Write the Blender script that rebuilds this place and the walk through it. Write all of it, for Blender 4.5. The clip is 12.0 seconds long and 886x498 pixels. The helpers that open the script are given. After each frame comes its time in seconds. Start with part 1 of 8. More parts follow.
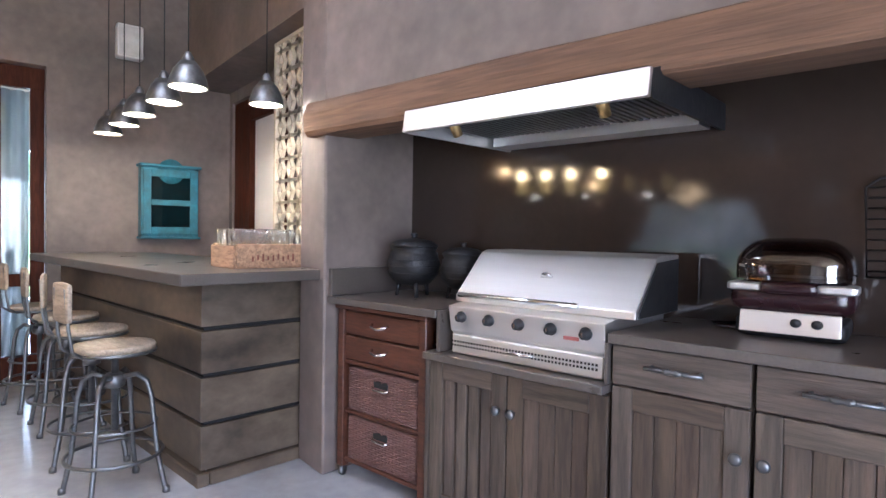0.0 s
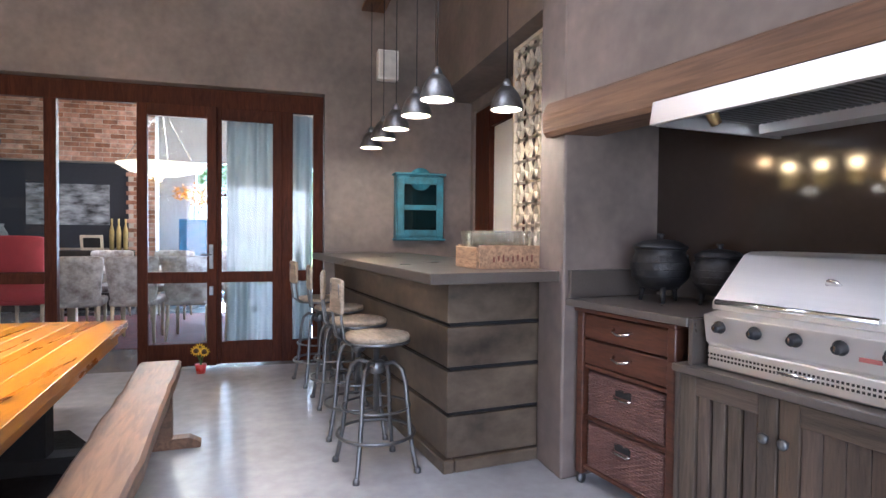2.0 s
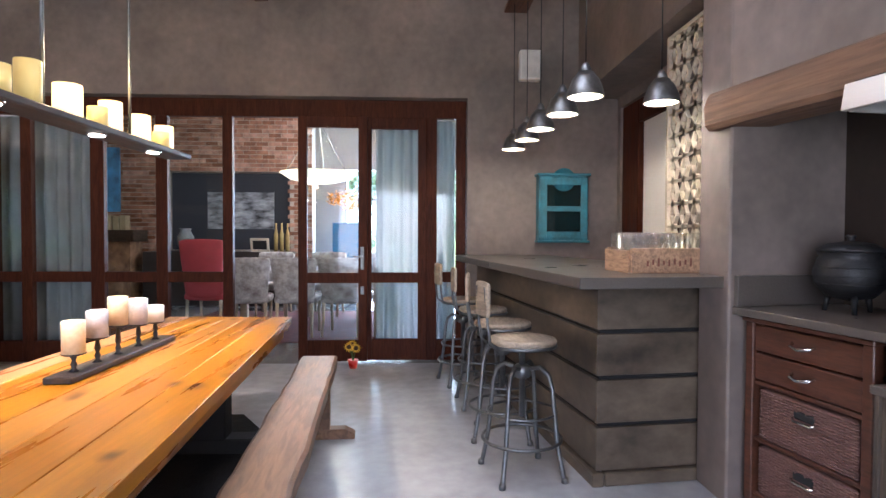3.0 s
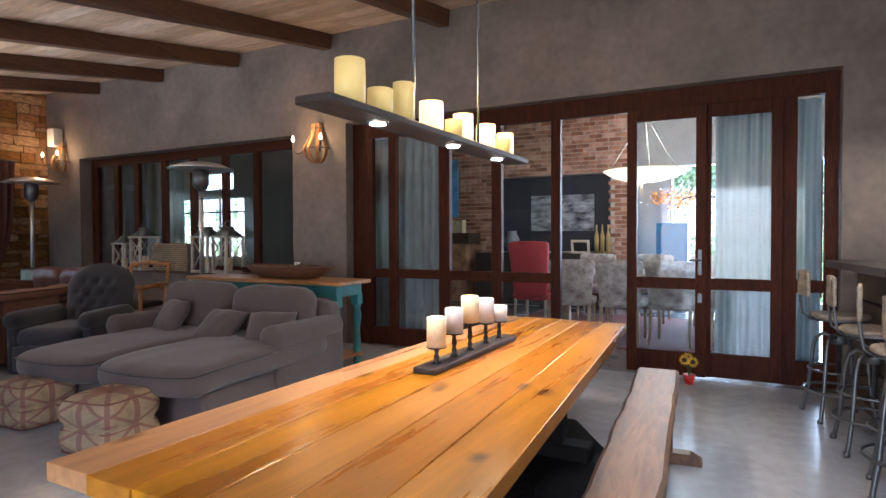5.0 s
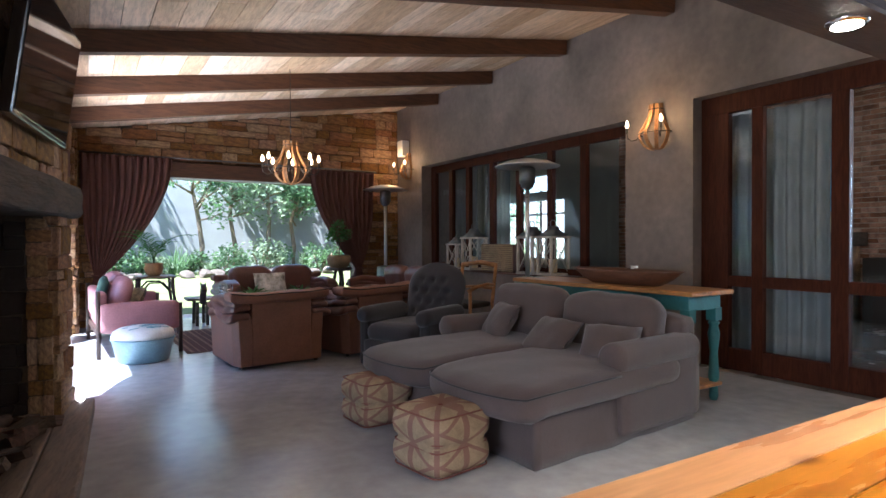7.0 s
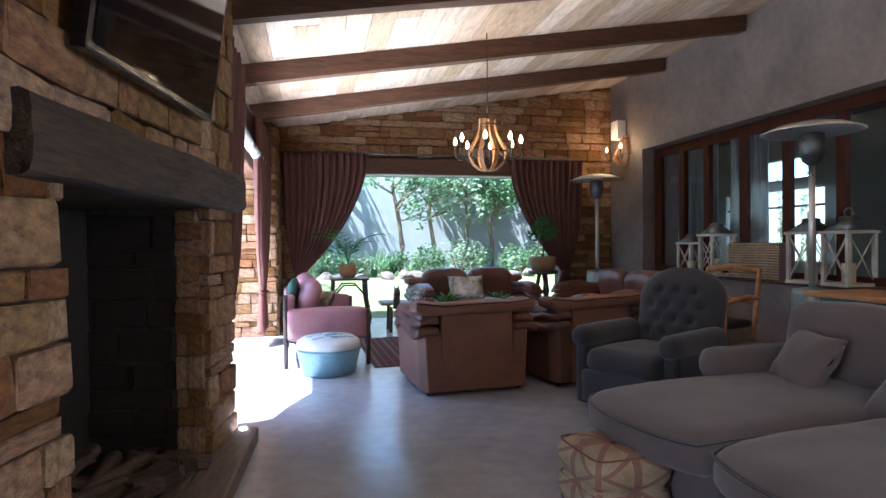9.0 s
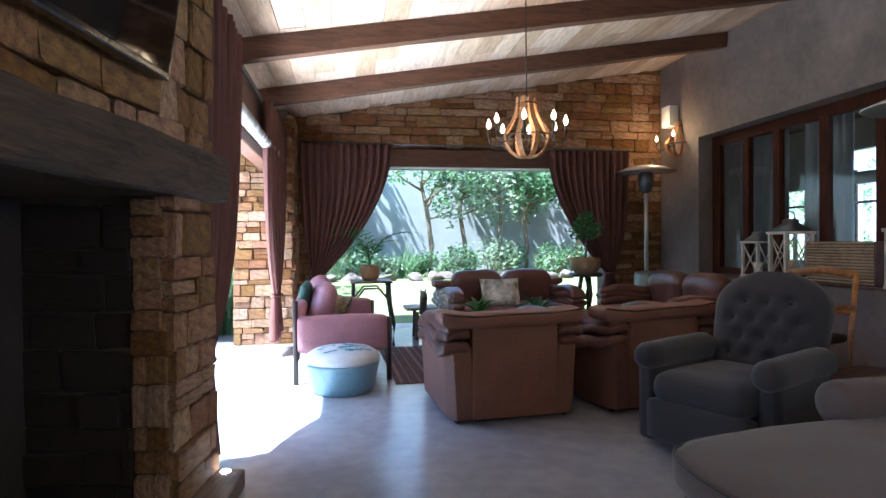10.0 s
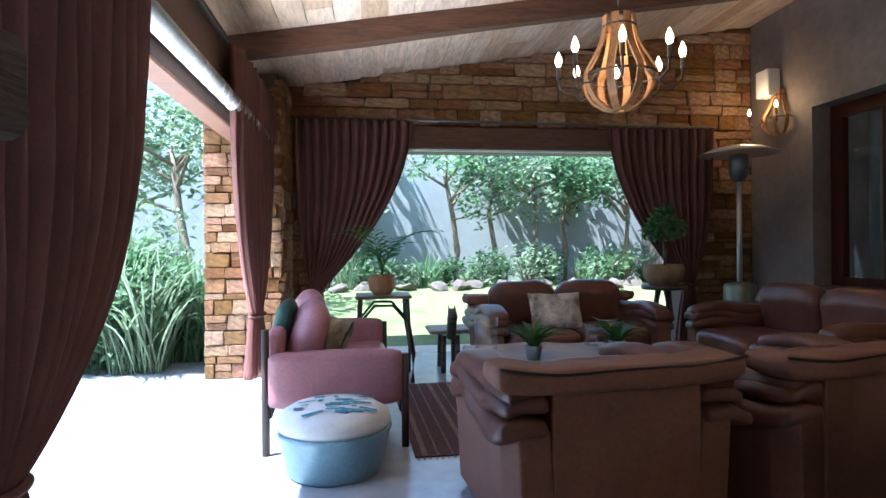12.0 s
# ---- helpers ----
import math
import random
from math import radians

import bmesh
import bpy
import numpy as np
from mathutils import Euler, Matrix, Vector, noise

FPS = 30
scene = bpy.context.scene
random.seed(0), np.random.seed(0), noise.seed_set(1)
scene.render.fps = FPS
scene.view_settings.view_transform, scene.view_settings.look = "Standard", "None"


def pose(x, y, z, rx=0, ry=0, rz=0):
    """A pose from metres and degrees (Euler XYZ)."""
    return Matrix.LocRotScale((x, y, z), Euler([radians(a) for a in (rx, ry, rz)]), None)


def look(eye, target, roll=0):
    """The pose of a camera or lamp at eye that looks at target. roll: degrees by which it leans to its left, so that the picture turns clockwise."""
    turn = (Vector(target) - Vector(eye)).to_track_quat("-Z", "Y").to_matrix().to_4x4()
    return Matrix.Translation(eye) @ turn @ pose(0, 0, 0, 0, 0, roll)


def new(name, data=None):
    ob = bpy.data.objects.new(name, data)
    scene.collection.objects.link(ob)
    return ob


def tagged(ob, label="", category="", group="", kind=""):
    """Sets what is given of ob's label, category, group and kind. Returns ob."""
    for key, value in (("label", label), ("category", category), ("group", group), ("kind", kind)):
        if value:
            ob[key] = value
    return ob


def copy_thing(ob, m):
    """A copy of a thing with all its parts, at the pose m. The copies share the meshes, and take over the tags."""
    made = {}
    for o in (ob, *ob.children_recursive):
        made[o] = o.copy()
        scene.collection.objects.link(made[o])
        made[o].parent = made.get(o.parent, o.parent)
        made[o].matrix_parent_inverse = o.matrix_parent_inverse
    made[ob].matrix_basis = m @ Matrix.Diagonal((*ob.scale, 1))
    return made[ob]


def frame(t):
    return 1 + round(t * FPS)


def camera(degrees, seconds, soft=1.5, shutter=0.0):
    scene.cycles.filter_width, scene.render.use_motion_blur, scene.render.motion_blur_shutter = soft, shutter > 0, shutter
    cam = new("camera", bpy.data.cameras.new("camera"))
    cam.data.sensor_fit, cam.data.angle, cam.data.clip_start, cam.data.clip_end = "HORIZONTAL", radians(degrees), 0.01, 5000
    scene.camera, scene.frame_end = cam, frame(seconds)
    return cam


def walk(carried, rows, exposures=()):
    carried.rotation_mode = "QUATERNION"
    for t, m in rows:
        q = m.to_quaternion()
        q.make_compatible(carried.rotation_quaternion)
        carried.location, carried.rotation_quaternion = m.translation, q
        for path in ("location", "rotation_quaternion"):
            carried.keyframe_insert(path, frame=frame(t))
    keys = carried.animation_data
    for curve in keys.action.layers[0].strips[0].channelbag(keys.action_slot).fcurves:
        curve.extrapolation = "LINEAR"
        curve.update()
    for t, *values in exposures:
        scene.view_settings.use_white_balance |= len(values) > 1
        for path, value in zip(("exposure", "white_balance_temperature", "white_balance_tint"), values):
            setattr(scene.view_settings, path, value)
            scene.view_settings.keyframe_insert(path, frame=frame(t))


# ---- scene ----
cam = camera(74.8, 12.0)
PATH = [
    (0.0, 1.830, 0.616, 1.235, 88.71, -0.92, -128.48),
    (0.5, 1.841, 0.603, 1.232, 88.59, -0.75, -121.70),
    (1.0, 1.863, 0.604, 1.226, 88.62, -0.66, -115.76),
    (1.5, 1.884, 0.602, 1.225, 88.62, -0.50, -110.45),
    (2.0, 1.883, 0.625, 1.234, 88.54, -0.56, -105.79),
    (2.5, 1.903, 0.650, 1.235, 88.57, -0.44, -100.07),
    (3.0, 1.924, 0.661, 1.241, 88.58, -0.23, -92.25),
    (3.2, 1.927, 0.659, 1.245, 88.54, -0.10, -88.92),
    (4.8, 2.046, 0.814, 1.247, 88.69, 0.09, -65.10),
    (5.0, 2.075, 0.839, 1.243, 88.72, 0.20, -62.10),
    (5.5, 2.167, 0.943, 1.241, 88.81, 0.31, -54.58),
    (6.0, 2.272, 1.096, 1.237, 88.93, 0.35, -46.78),
    (6.5, 2.382, 1.280, 1.213, 89.02, 0.29, -39.20),
    (7.0, 2.538, 1.526, 1.209, 89.14, 0.26, -31.85),
    (7.5, 2.685, 1.808, 1.200, 89.19, 0.29, -24.64),
    (7.7, 2.730, 1.936, 1.191, 89.29, 0.40, -22.16),
    (9.3, 2.993, 2.960, 1.180, 89.38, 0.49, -11.19),
    (9.5, 3.032, 3.105, 1.182, 89.38, 0.45, -10.45),
    (10.0, 3.098, 3.463, 1.171, 89.40, 0.55, -9.34),
    (10.5, 3.151, 3.874, 1.158, 89.59, 0.56, -8.46),
    (11.0, 3.212, 4.265, 1.145, 89.69, 0.65, -7.35),
    (11.5, 3.225, 4.669, 1.139, 89.89, 0.59, -7.29),
    (12.0, 3.238, 5.097, 1.143, 89.98, 0.53, -7.29),
]
walk(cam, [(t, pose(*p)) for t, *p in PATH],
     [(0.0, 3.5, 5150, 15), (3.0, 3.0, 5300, 16), (5.5, 2.7, 5250, 13), (7.0, 2.6, 5250, 12), (9.5, 2.7, 4900, 8), (12.0, 2.3, 4950, 6)])

# ---- world, sun, exposure ----
world = bpy.data.worlds.new("world")
scene.world = world
world.use_nodes = True
wn = world.node_tree
sky = wn.nodes.new("ShaderNodeTexSky")
sky.sky_type, sky.sun_disc = "NISHITA", False
SUN_EL, SUN_AZ = 62.0, 250.0          # azimuth clockwise from +y
sky.sun_elevation, sky.sun_rotation = radians(SUN_EL), radians(SUN_AZ)
wn.links.new(sky.outputs[0], wn.nodes["Background"].inputs[0])
wn.nodes["Background"].inputs[1].default_value = 0.12
sun_data = bpy.data.lights.new("sun", "SUN")
sun_data.energy, sun_data.angle, sun_data.color = 5.0, radians(0.6), (1.0, 0.94, 0.85)
sun = new("sun", sun_data)
_el, _az = radians(SUN_EL), radians(SUN_AZ)
SUN_DIR = Vector((math.sin(_az) * math.cos(_el), math.cos(_az) * math.cos(_el), math.sin(_el)))
sun.matrix_world = look(SUN_DIR * 30, (0, 0, 0))


def area_light(name, x, y, z, target, w, h, power, colour=(1, 1, 1)):
    d = bpy.data.lights.new(name, "AREA")
    d.shape, d.size, d.size_y, d.energy, d.color = "RECTANGLE", w, h, power, colour
    o = new(name, d)
    o.matrix_world = look((x, y, z), target)
    return o


def point_light(name, x, y, z, power, colour, size=0.03):
    d = bpy.data.lights.new(name, "POINT")
    d.energy, d.color, d.shadow_soft_size = power, colour, size
    o = new(name, d)
    o.location = (x, y, z)
    return o


def ceil_z(x):
    return 3.60 - 0.16 * (7.5 - x)


# daylight that comes in through the openings
SKYC = (0.82, 0.93, 1.0)
bounce = area_light("sunlit_patio_bounce", 1.70, 8.4, 0.30, (2.75, 8.3, 3.0), 3.7, 1.2, 34, (1.0, 0.93, 0.84))
bounce.data.spread = radians(100)
area_light("daylight_gable_opening", 4.7, 11.6, 1.15, (4.7, 8.0, 0.9), 3.6, 2.0, 2, SKYC)
area_light("daylight_kitchen_opening", -0.85, 1.3, 1.25, (7.5, 0.35, 0.7), 2.6, 2.2, 20, (1.0, 0.95, 0.93))
# added lamp in an unseen roof opening, lights the kitchen from above
skylight = area_light("added_overhead_light", 4.1, 0.65, ceil_z(4.1) + 0.06, (4.2, 0.65, 0.0), 1.35, 0.95, 5.5, (1.0, 0.94, 0.89))
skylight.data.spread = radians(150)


# ---- materials ----
def ramp_col(c, k):
    return tuple(min(1.0, v * k) for v in c) + (1.0,)


def mat(name, col, rough=0.6, metal=0.0, var=0.25, scale=6.0, bump=0.15, fine=60.0, island=0.0, stretch=(1, 1, 1), col2=None,
        spec=0.5, grain=0.0, obj=0.0, coat=0.0, sheen=0.0, rvar=0.15, ov=0.25):
    """Principled material with two scales of mottling, fine relief, and optional wood grain along the stretched axis."""
    m = bpy.data.materials.new(name)
    m.use_nodes = True
    nt = m.node_tree
    N, L = nt.nodes, nt.links
    b = N["Principled BSDF"]
    b.inputs["Metallic"].default_value = metal
    b.inputs["Specular IOR Level"].default_value = spec
    b.inputs["Coat Weight"].default_value = coat
    b.inputs["Coat Roughness"].default_value = 0.15
    b.inputs["Sheen Weight"].default_value = sheen
    tc = N.new("ShaderNodeTexCoord")
    mp = N.new("ShaderNodeMapping")
    mp.inputs["Scale"].default_value = stretch
    L.new(tc.outputs["Object"], mp.inputs[0])
    n1 = N.new("ShaderNodeTexNoise")
    n1.inputs["Scale"].default_value, n1.inputs["Detail"].default_value, n1.inputs["Roughness"].default_value = scale, 5, 0.6
    L.new(mp.outputs[0], n1.inputs["Vector"])
    n2 = N.new("ShaderNodeTexNoise")
    n2.inputs["Scale"].default_value, n2.inputs["Detail"].default_value = fine, 4
    L.new(mp.outputs[0], n2.inputs["Vector"])
    cr = N.new("ShaderNodeValToRGB")
    cr.color_ramp.elements[0].position, cr.color_ramp.elements[1].position = 0.3, 0.7
    c2 = col2 or col
    cr.color_ramp.elements[0].color = ramp_col(c2 if col2 else col, 1 - var)
    cr.color_ramp.elements[1].color = ramp_col(col, 1 + var * 0.6)
    L.new(n1.outputs["Fac"], cr.inputs[0])
    out = cr.outputs[0]
    mx = N.new("ShaderNodeMix")
    mx.data_type, mx.blend_type = "RGBA", "OVERLAY"
    mx.inputs["Factor"].default_value = ov
    L.new(out, mx.inputs["A"])
    L.new(n2.outputs["Fac"], mx.inputs["B"])
    out = mx.outputs["Result"]
    if grain:
        wv = N.new("ShaderNodeTexNoise")
        wv.inputs["Scale"].default_value, wv.inputs["Detail"].default_value, wv.inputs["Distortion"].default_value = scale * 3, 8, 0.8
        L.new(mp.outputs[0], wv.inputs["Vector"])
        cg = N.new("ShaderNodeValToRGB")
        cg.color_ramp.elements[0].position, cg.color_ramp.elements[1].position = 0.38, 0.56
        cg.color_ramp.elements[0].color = (1 - grain, 1 - grain, 1 - grain, 1)
        cg.color_ramp.elements[1].color = (1, 1, 1, 1)
        L.new(wv.outputs["Fac"], cg.inputs[0])
        m2 = N.new("ShaderNodeMix")
        m2.data_type, m2.blend_type = "RGBA", "MULTIPLY"
        m2.inputs["Factor"].default_value = 1.0
        L.new(out, m2.inputs["A"])
        L.new(cg.outputs[0], m2.inputs["B"])
        out = m2.outputs["Result"]
    if island or obj:
        src = N.new("ShaderNodeNewGeometry").outputs["Random Per Island"] if island else N.new("ShaderNodeObjectInfo").outputs["Random"]
        k = island or obj
        mr = N.new("ShaderNodeMapRange")
        mr.inputs["To Min"].default_value, mr.inputs["To Max"].default_value = 1 - k, 1 + k * 0.5
        L.new(src, mr.inputs["Value"])
        hs = N.new("ShaderNodeHueSaturation")
        L.new(mr.outputs[0], hs.inputs["Value"])
        mh = N.new("ShaderNodeMapRange")
        mh.inputs["To Min"].default_value, mh.inputs["To Max"].default_value = 1.15, 0.75
        L.new(src, mh.inputs["Value"])
        L.new(mh.outputs[0], hs.inputs["Saturation"])
        if obj:                                   # some pieces lean to purple-brown, some to ochre
            hue = N.new("ShaderNodeMath")
            hue.operation = "PINGPONG"
            hue.inputs[1].default_value = 0.13
            L.new(src, hue.inputs[0])
            hm = N.new("ShaderNodeMapRange")
            hm.inputs["From Max"].default_value = 0.13
            hm.inputs["To Min"].default_value, hm.inputs["To Max"].default_value = 0.5 - 0.022 * obj, 0.5 + 0.026 * obj
            L.new(hue.outputs[0], hm.inputs["Value"])
            L.new(hm.outputs[0], hs.inputs["Hue"])
        L.new(out, hs.inputs["Color"])
        out = hs.outputs[0]
    L.new(out, b.inputs["Base Color"])
    rr = N.new("ShaderNodeMapRange")
    rr.inputs["To Min"].default_value, rr.inputs["To Max"].default_value = max(0.02, rough - rvar), min(1, rough + rvar)
    L.new(n1.outputs["Fac"], rr.inputs["Value"])
    L.new(rr.outputs[0], b.inputs["Roughness"])
    if bump:
        ad = N.new("ShaderNodeMath")
        ad.operation = "MULTIPLY_ADD"
        ad.inputs[1].default_value = 0.4
        L.new(n2.outputs["Fac"], ad.inputs[0])
        L.new(n1.outputs["Fac"], ad.inputs[2])
        bp = N.new("ShaderNodeBump")
        bp.inputs["Strength"].default_value, bp.inputs["Distance"].default_value = bump, 0.02
        L.new(ad.outputs[0], bp.inputs["Height"])
        L.new(bp.outputs[0], b.inputs["Normal"])
    return m


def foliage(name, col, island=0.5):
    """Leaf material that lets part of the light through."""
    m = mat(name, col, 0.5, var=0.4, scale=2, bump=0.0, island=island)
    N, L = m.node_tree.nodes, m.node_tree.links
    b = N["Principled BSDF"]
    tr = N.new("ShaderNodeBsdfTranslucent")
    L.new(b.inputs["Base Color"].links[0].from_socket, tr.inputs["Color"])
    mx = N.new("ShaderNodeMixShader")
    mx.inputs[0].default_value = 0.55
    L.new(b.outputs[0], mx.inputs[1])
    L.new(tr.outputs[0], mx.inputs[2])
    L.new(mx.outputs[0], N["Material Output"].inputs[0])
    return m


def glow(name, col, strength):
    m = bpy.data.materials.new(name)
    m.use_nodes = True
    b = m.node_tree.nodes["Principled BSDF"]
    b.inputs["Base Color"].default_value = (*col, 1)
    b.inputs["Emission Color"].default_value = (*col, 1)
    b.inputs["Emission Strength"].default_value = strength
    return m


def glass_mat(name, col=(1, 1, 1), rough=0.0, mix=0.88):
    m = bpy.data.materials.new(name)
    m.use_nodes = True
    nt = m.node_tree
    N, L = nt.nodes, nt.links
    N.remove(N["Principled BSDF"])
    t = N.new("ShaderNodeBsdfTransparent")
    t.inputs[0].default_value = (*col, 1)
    g = N.new("ShaderNodeBsdfGlossy")
    g.inputs["Roughness"].default_value = rough
    lw = N.new("ShaderNodeLayerWeight")
    fr = N.new("ShaderNodeMath")
    fr.operation = "POWER"
    fr.inputs[1].default_value = 4.5
    L.new(lw.outputs["Facing"], fr.inputs[0])
    ma = N.new("ShaderNodeMath")
    ma.operation = "MULTIPLY_ADD"
    ma.inputs[1].default_value, ma.inputs[2].default_value = 0.9, 0.03 + max(0.0, 0.9 - mix)
    L.new(fr.outputs[0], ma.inputs[0])
    mx = N.new("ShaderNodeMixShader")
    L.new(ma.outputs[0], mx.inputs[0])
    L.new(t.outputs[0], mx.inputs[1])
    L.new(g.outputs[0], mx.inputs[2])
    L.new(mx.outputs[0], N["Material Output"].inputs[0])
    return m


M_PLASTER = mat("grey_plaster", (0.195, 0.156, 0.136), 0.65, var=0.32, scale=1.3, bump=0.14, fine=14, col2=(0.158, 0.130, 0.115))
M_PLAIN = mat("plain_plaster", (0.45, 0.41, 0.37), 0.8, var=0.15, scale=1.5, bump=0.15, fine=20)
M_FLOOR = mat("polished_cement", (0.40, 0.405, 0.425), 0.22, var=0.16, scale=1.1, bump=0.02, fine=9, col2=(0.37, 0.38, 0.405), rvar=0.08)
M_BOARD = mat("whitewashed_board", (0.70, 0.51, 0.35), 0.6, var=0.2, scale=2.2, bump=0.12, fine=30, island=0.28, stretch=(6, 0.8, 6), grain=0.25)
M_BEAM = mat("dark_beam", (0.105, 0.043, 0.020), 0.6, var=0.35, scale=3, bump=0.3, fine=25, stretch=(0.6, 6, 6), grain=0.35)
M_LINTEL = mat("old_timber", (0.175, 0.096, 0.054), 0.75, var=0.25, scale=1.6, bump=0.5, fine=14, stretch=(0.45, 7, 7), grain=0.3, col2=(0.13, 0.070, 0.040))
M_MAHOG = mat("mahogany_frame", (0.060, 0.0165, 0.008), 0.6, var=0.3, scale=3, bump=0.08, fine=30, stretch=(6, 6, 0.7), grain=0.3, spec=0.12)
M_STONE = mat("warm_sandstone", (0.33, 0.163, 0.050), 0.85, var=0.4, scale=5, bump=0.7, fine=28, obj=0.5, col2=(0.20, 0.08, 0.034))
M_STONEJ = mat("warm_sandstone_joined", (0.33, 0.163, 0.050), 0.85, var=0.4, scale=5, bump=0.7, fine=28, island=0.5, col2=(0.20, 0.08, 0.034))
M_MORTAR = mat("dark_mortar", (0.09, 0.065, 0.045), 0.95, var=0.3, scale=8, bump=0.6)
M_BRICK = mat("red_brick", (0.42, 0.20, 0.12), 0.85, var=0.3, scale=9, bump=0.3, fine=40, island=0.5, col2=(0.30, 0.15, 0.10))
M_GROUT = mat("brick_mortar", (0.42, 0.36, 0.30), 0.9, var=0.15, scale=9)
M_GLASS = glass_mat("window_glass", (0.93, 0.96, 0.96), 0.0, 0.9)
M_BARBOARD = mat("bar_cladding", (0.125, 0.095, 0.066), 0.45, var=0.6, scale=2.2, bump=0.12, fine=14, col2=(0.055, 0.040, 0.029), stretch=(1, 1, 1.6))
M_BARTOP = mat("stone_worktop", (0.088, 0.075, 0.066), 0.3, var=0.12, scale=5, bump=0.02, fine=120, rvar=0.08)
M_SPLASH = mat("brown_splashback", (0.034, 0.024, 0.019), 0.07, var=0.1, scale=2, bump=0.002, fine=30, rvar=0.03, ov=0.1)
M_DARK = mat("dark_void", (0.012, 0.011, 0.011), 0.8, var=0.2, scale=5)
M_STEEL = mat("brushed_steel", (0.76, 0.75, 0.74), 0.46, 1.0, var=0.05, scale=2, bump=0.004, fine=90, stretch=(0.5, 9, 9), rvar=0.06, ov=0.06)
M_CHROME = mat("chrome", (0.75, 0.75, 0.76), 0.12, 1.0, var=0.05, scale=4, bump=0, rvar=0.03)
M_GUN = mat("gunmetal", (0.16, 0.165, 0.17), 0.42, 0.85, var=0.25, scale=14, bump=0.1, rvar=0.1)
M_BLACK = mat("black_metal", (0.018, 0.018, 0.02), 0.45, 0.3, var=0.2, scale=10, bump=0.1)
M_IRON = mat("cast_iron", (0.022, 0.022, 0.024), 0.5, 0.5, var=0.3, scale=18, bump=0.25, fine=90)
M_CURT = mat("mauve_curtain", (0.125, 0.058, 0.048), 0.9, var=0.2, scale=4, bump=0.15, fine=200, spec=0.2)


# ---- mesh helpers ----
def bx(bm, x0, x1, y0, y1, z0, z1, bev=0.0, seg=1):
    """Adds a box, its edges bevelled by bev."""
    x0, x1 = min(x0, x1), max(x0, x1)
    y0, y1 = min(y0, y1), max(y0, y1)
    z0, z1 = min(z0, z1), max(z0, z1)
    m = Matrix.LocRotScale(((x0 + x1) / 2, (y0 + y1) / 2, (z0 + z1) / 2), None, (x1 - x0, y1 - y0, z1 - z0))
    vs = bmesh.ops.create_cube(bm, size=1, matrix=m)["verts"]
    if bev:
        es = list({e for v in vs for e in v.link_edges})
        bmesh.ops.bevel(bm, geom=es, offset=bev, segments=seg, affect="EDGES", profile=0.5)
    return bm


def box(*a, bev=0.0, seg=1):
    return bx(bmesh.new(), *a, bev=bev, seg=seg)


def lathe(profile, seg=24, m=None, caps=True):
    """A turned solid from (radius, z) pairs, bottom to top."""
    bm = bmesh.new()
    rings = []
    for r, z in profile:
        rings.append([bm.verts.new((max(r, 0.0004) * math.cos(2 * math.pi * k / seg), max(r, 0.0004) * math.sin(2 * math.pi * k / seg), z)) for k in range(seg)])
    for a, b in zip(rings, rings[1:]):
        for k in range(seg):
            bm.faces.new((a[k], a[(k + 1) % seg], b[(k + 1) % seg], b[k]))
    if caps:
        bm.faces.new(rings[0][::-1])
        bm.faces.new(rings[-1])
    if m is not None:
        bm.transform(m)
    for f in bm.faces:
        f.smooth = True
    return bm


def tube(points, r, seg=8, bm=None, closed=False, taper=1.0):
    """A round rod along points."""
    bm = bm or bmesh.new()
    pts = [Vector(p) for p in points]
    rings, n = [], len(pts)
    for i, p in enumerate(pts):
        if closed:
            d = pts[(i + 1) % n] - pts[i - 1]
        else:
            d = pts[min(i + 1, n - 1)] - pts[max(i - 1, 0)]
        q = d.normalized().to_track_quat("Z", "Y")
        rr = r * (1 + (taper - 1) * i / max(1, n - 1))
        rings.append([bm.verts.new(p + q @ Vector((rr * math.cos(2 * math.pi * k / seg), rr * math.sin(2 * math.pi * k / seg), 0))) for k in range(seg)])
    pairs = list(zip(rings, rings[1:])) + ([(rings[-1], rings[0])] if closed else [])
    for a, b in pairs:
        for k in range(seg):
            f = bm.faces.new((a[k], a[(k + 1) % seg], b[(k + 1) % seg], b[k]))
            f.smooth = True
    if not closed:
        bm.faces.new(rings[0][::-1])
        bm.faces.new(rings[-1])
    return bm


def ring_pts(r, z, n=28, cx=0, cy=0):
    return [(cx + r * math.cos(2 * math.pi * k / n), cy + r * math.sin(2 * math.pi * k / n), z) for k in range(n)]


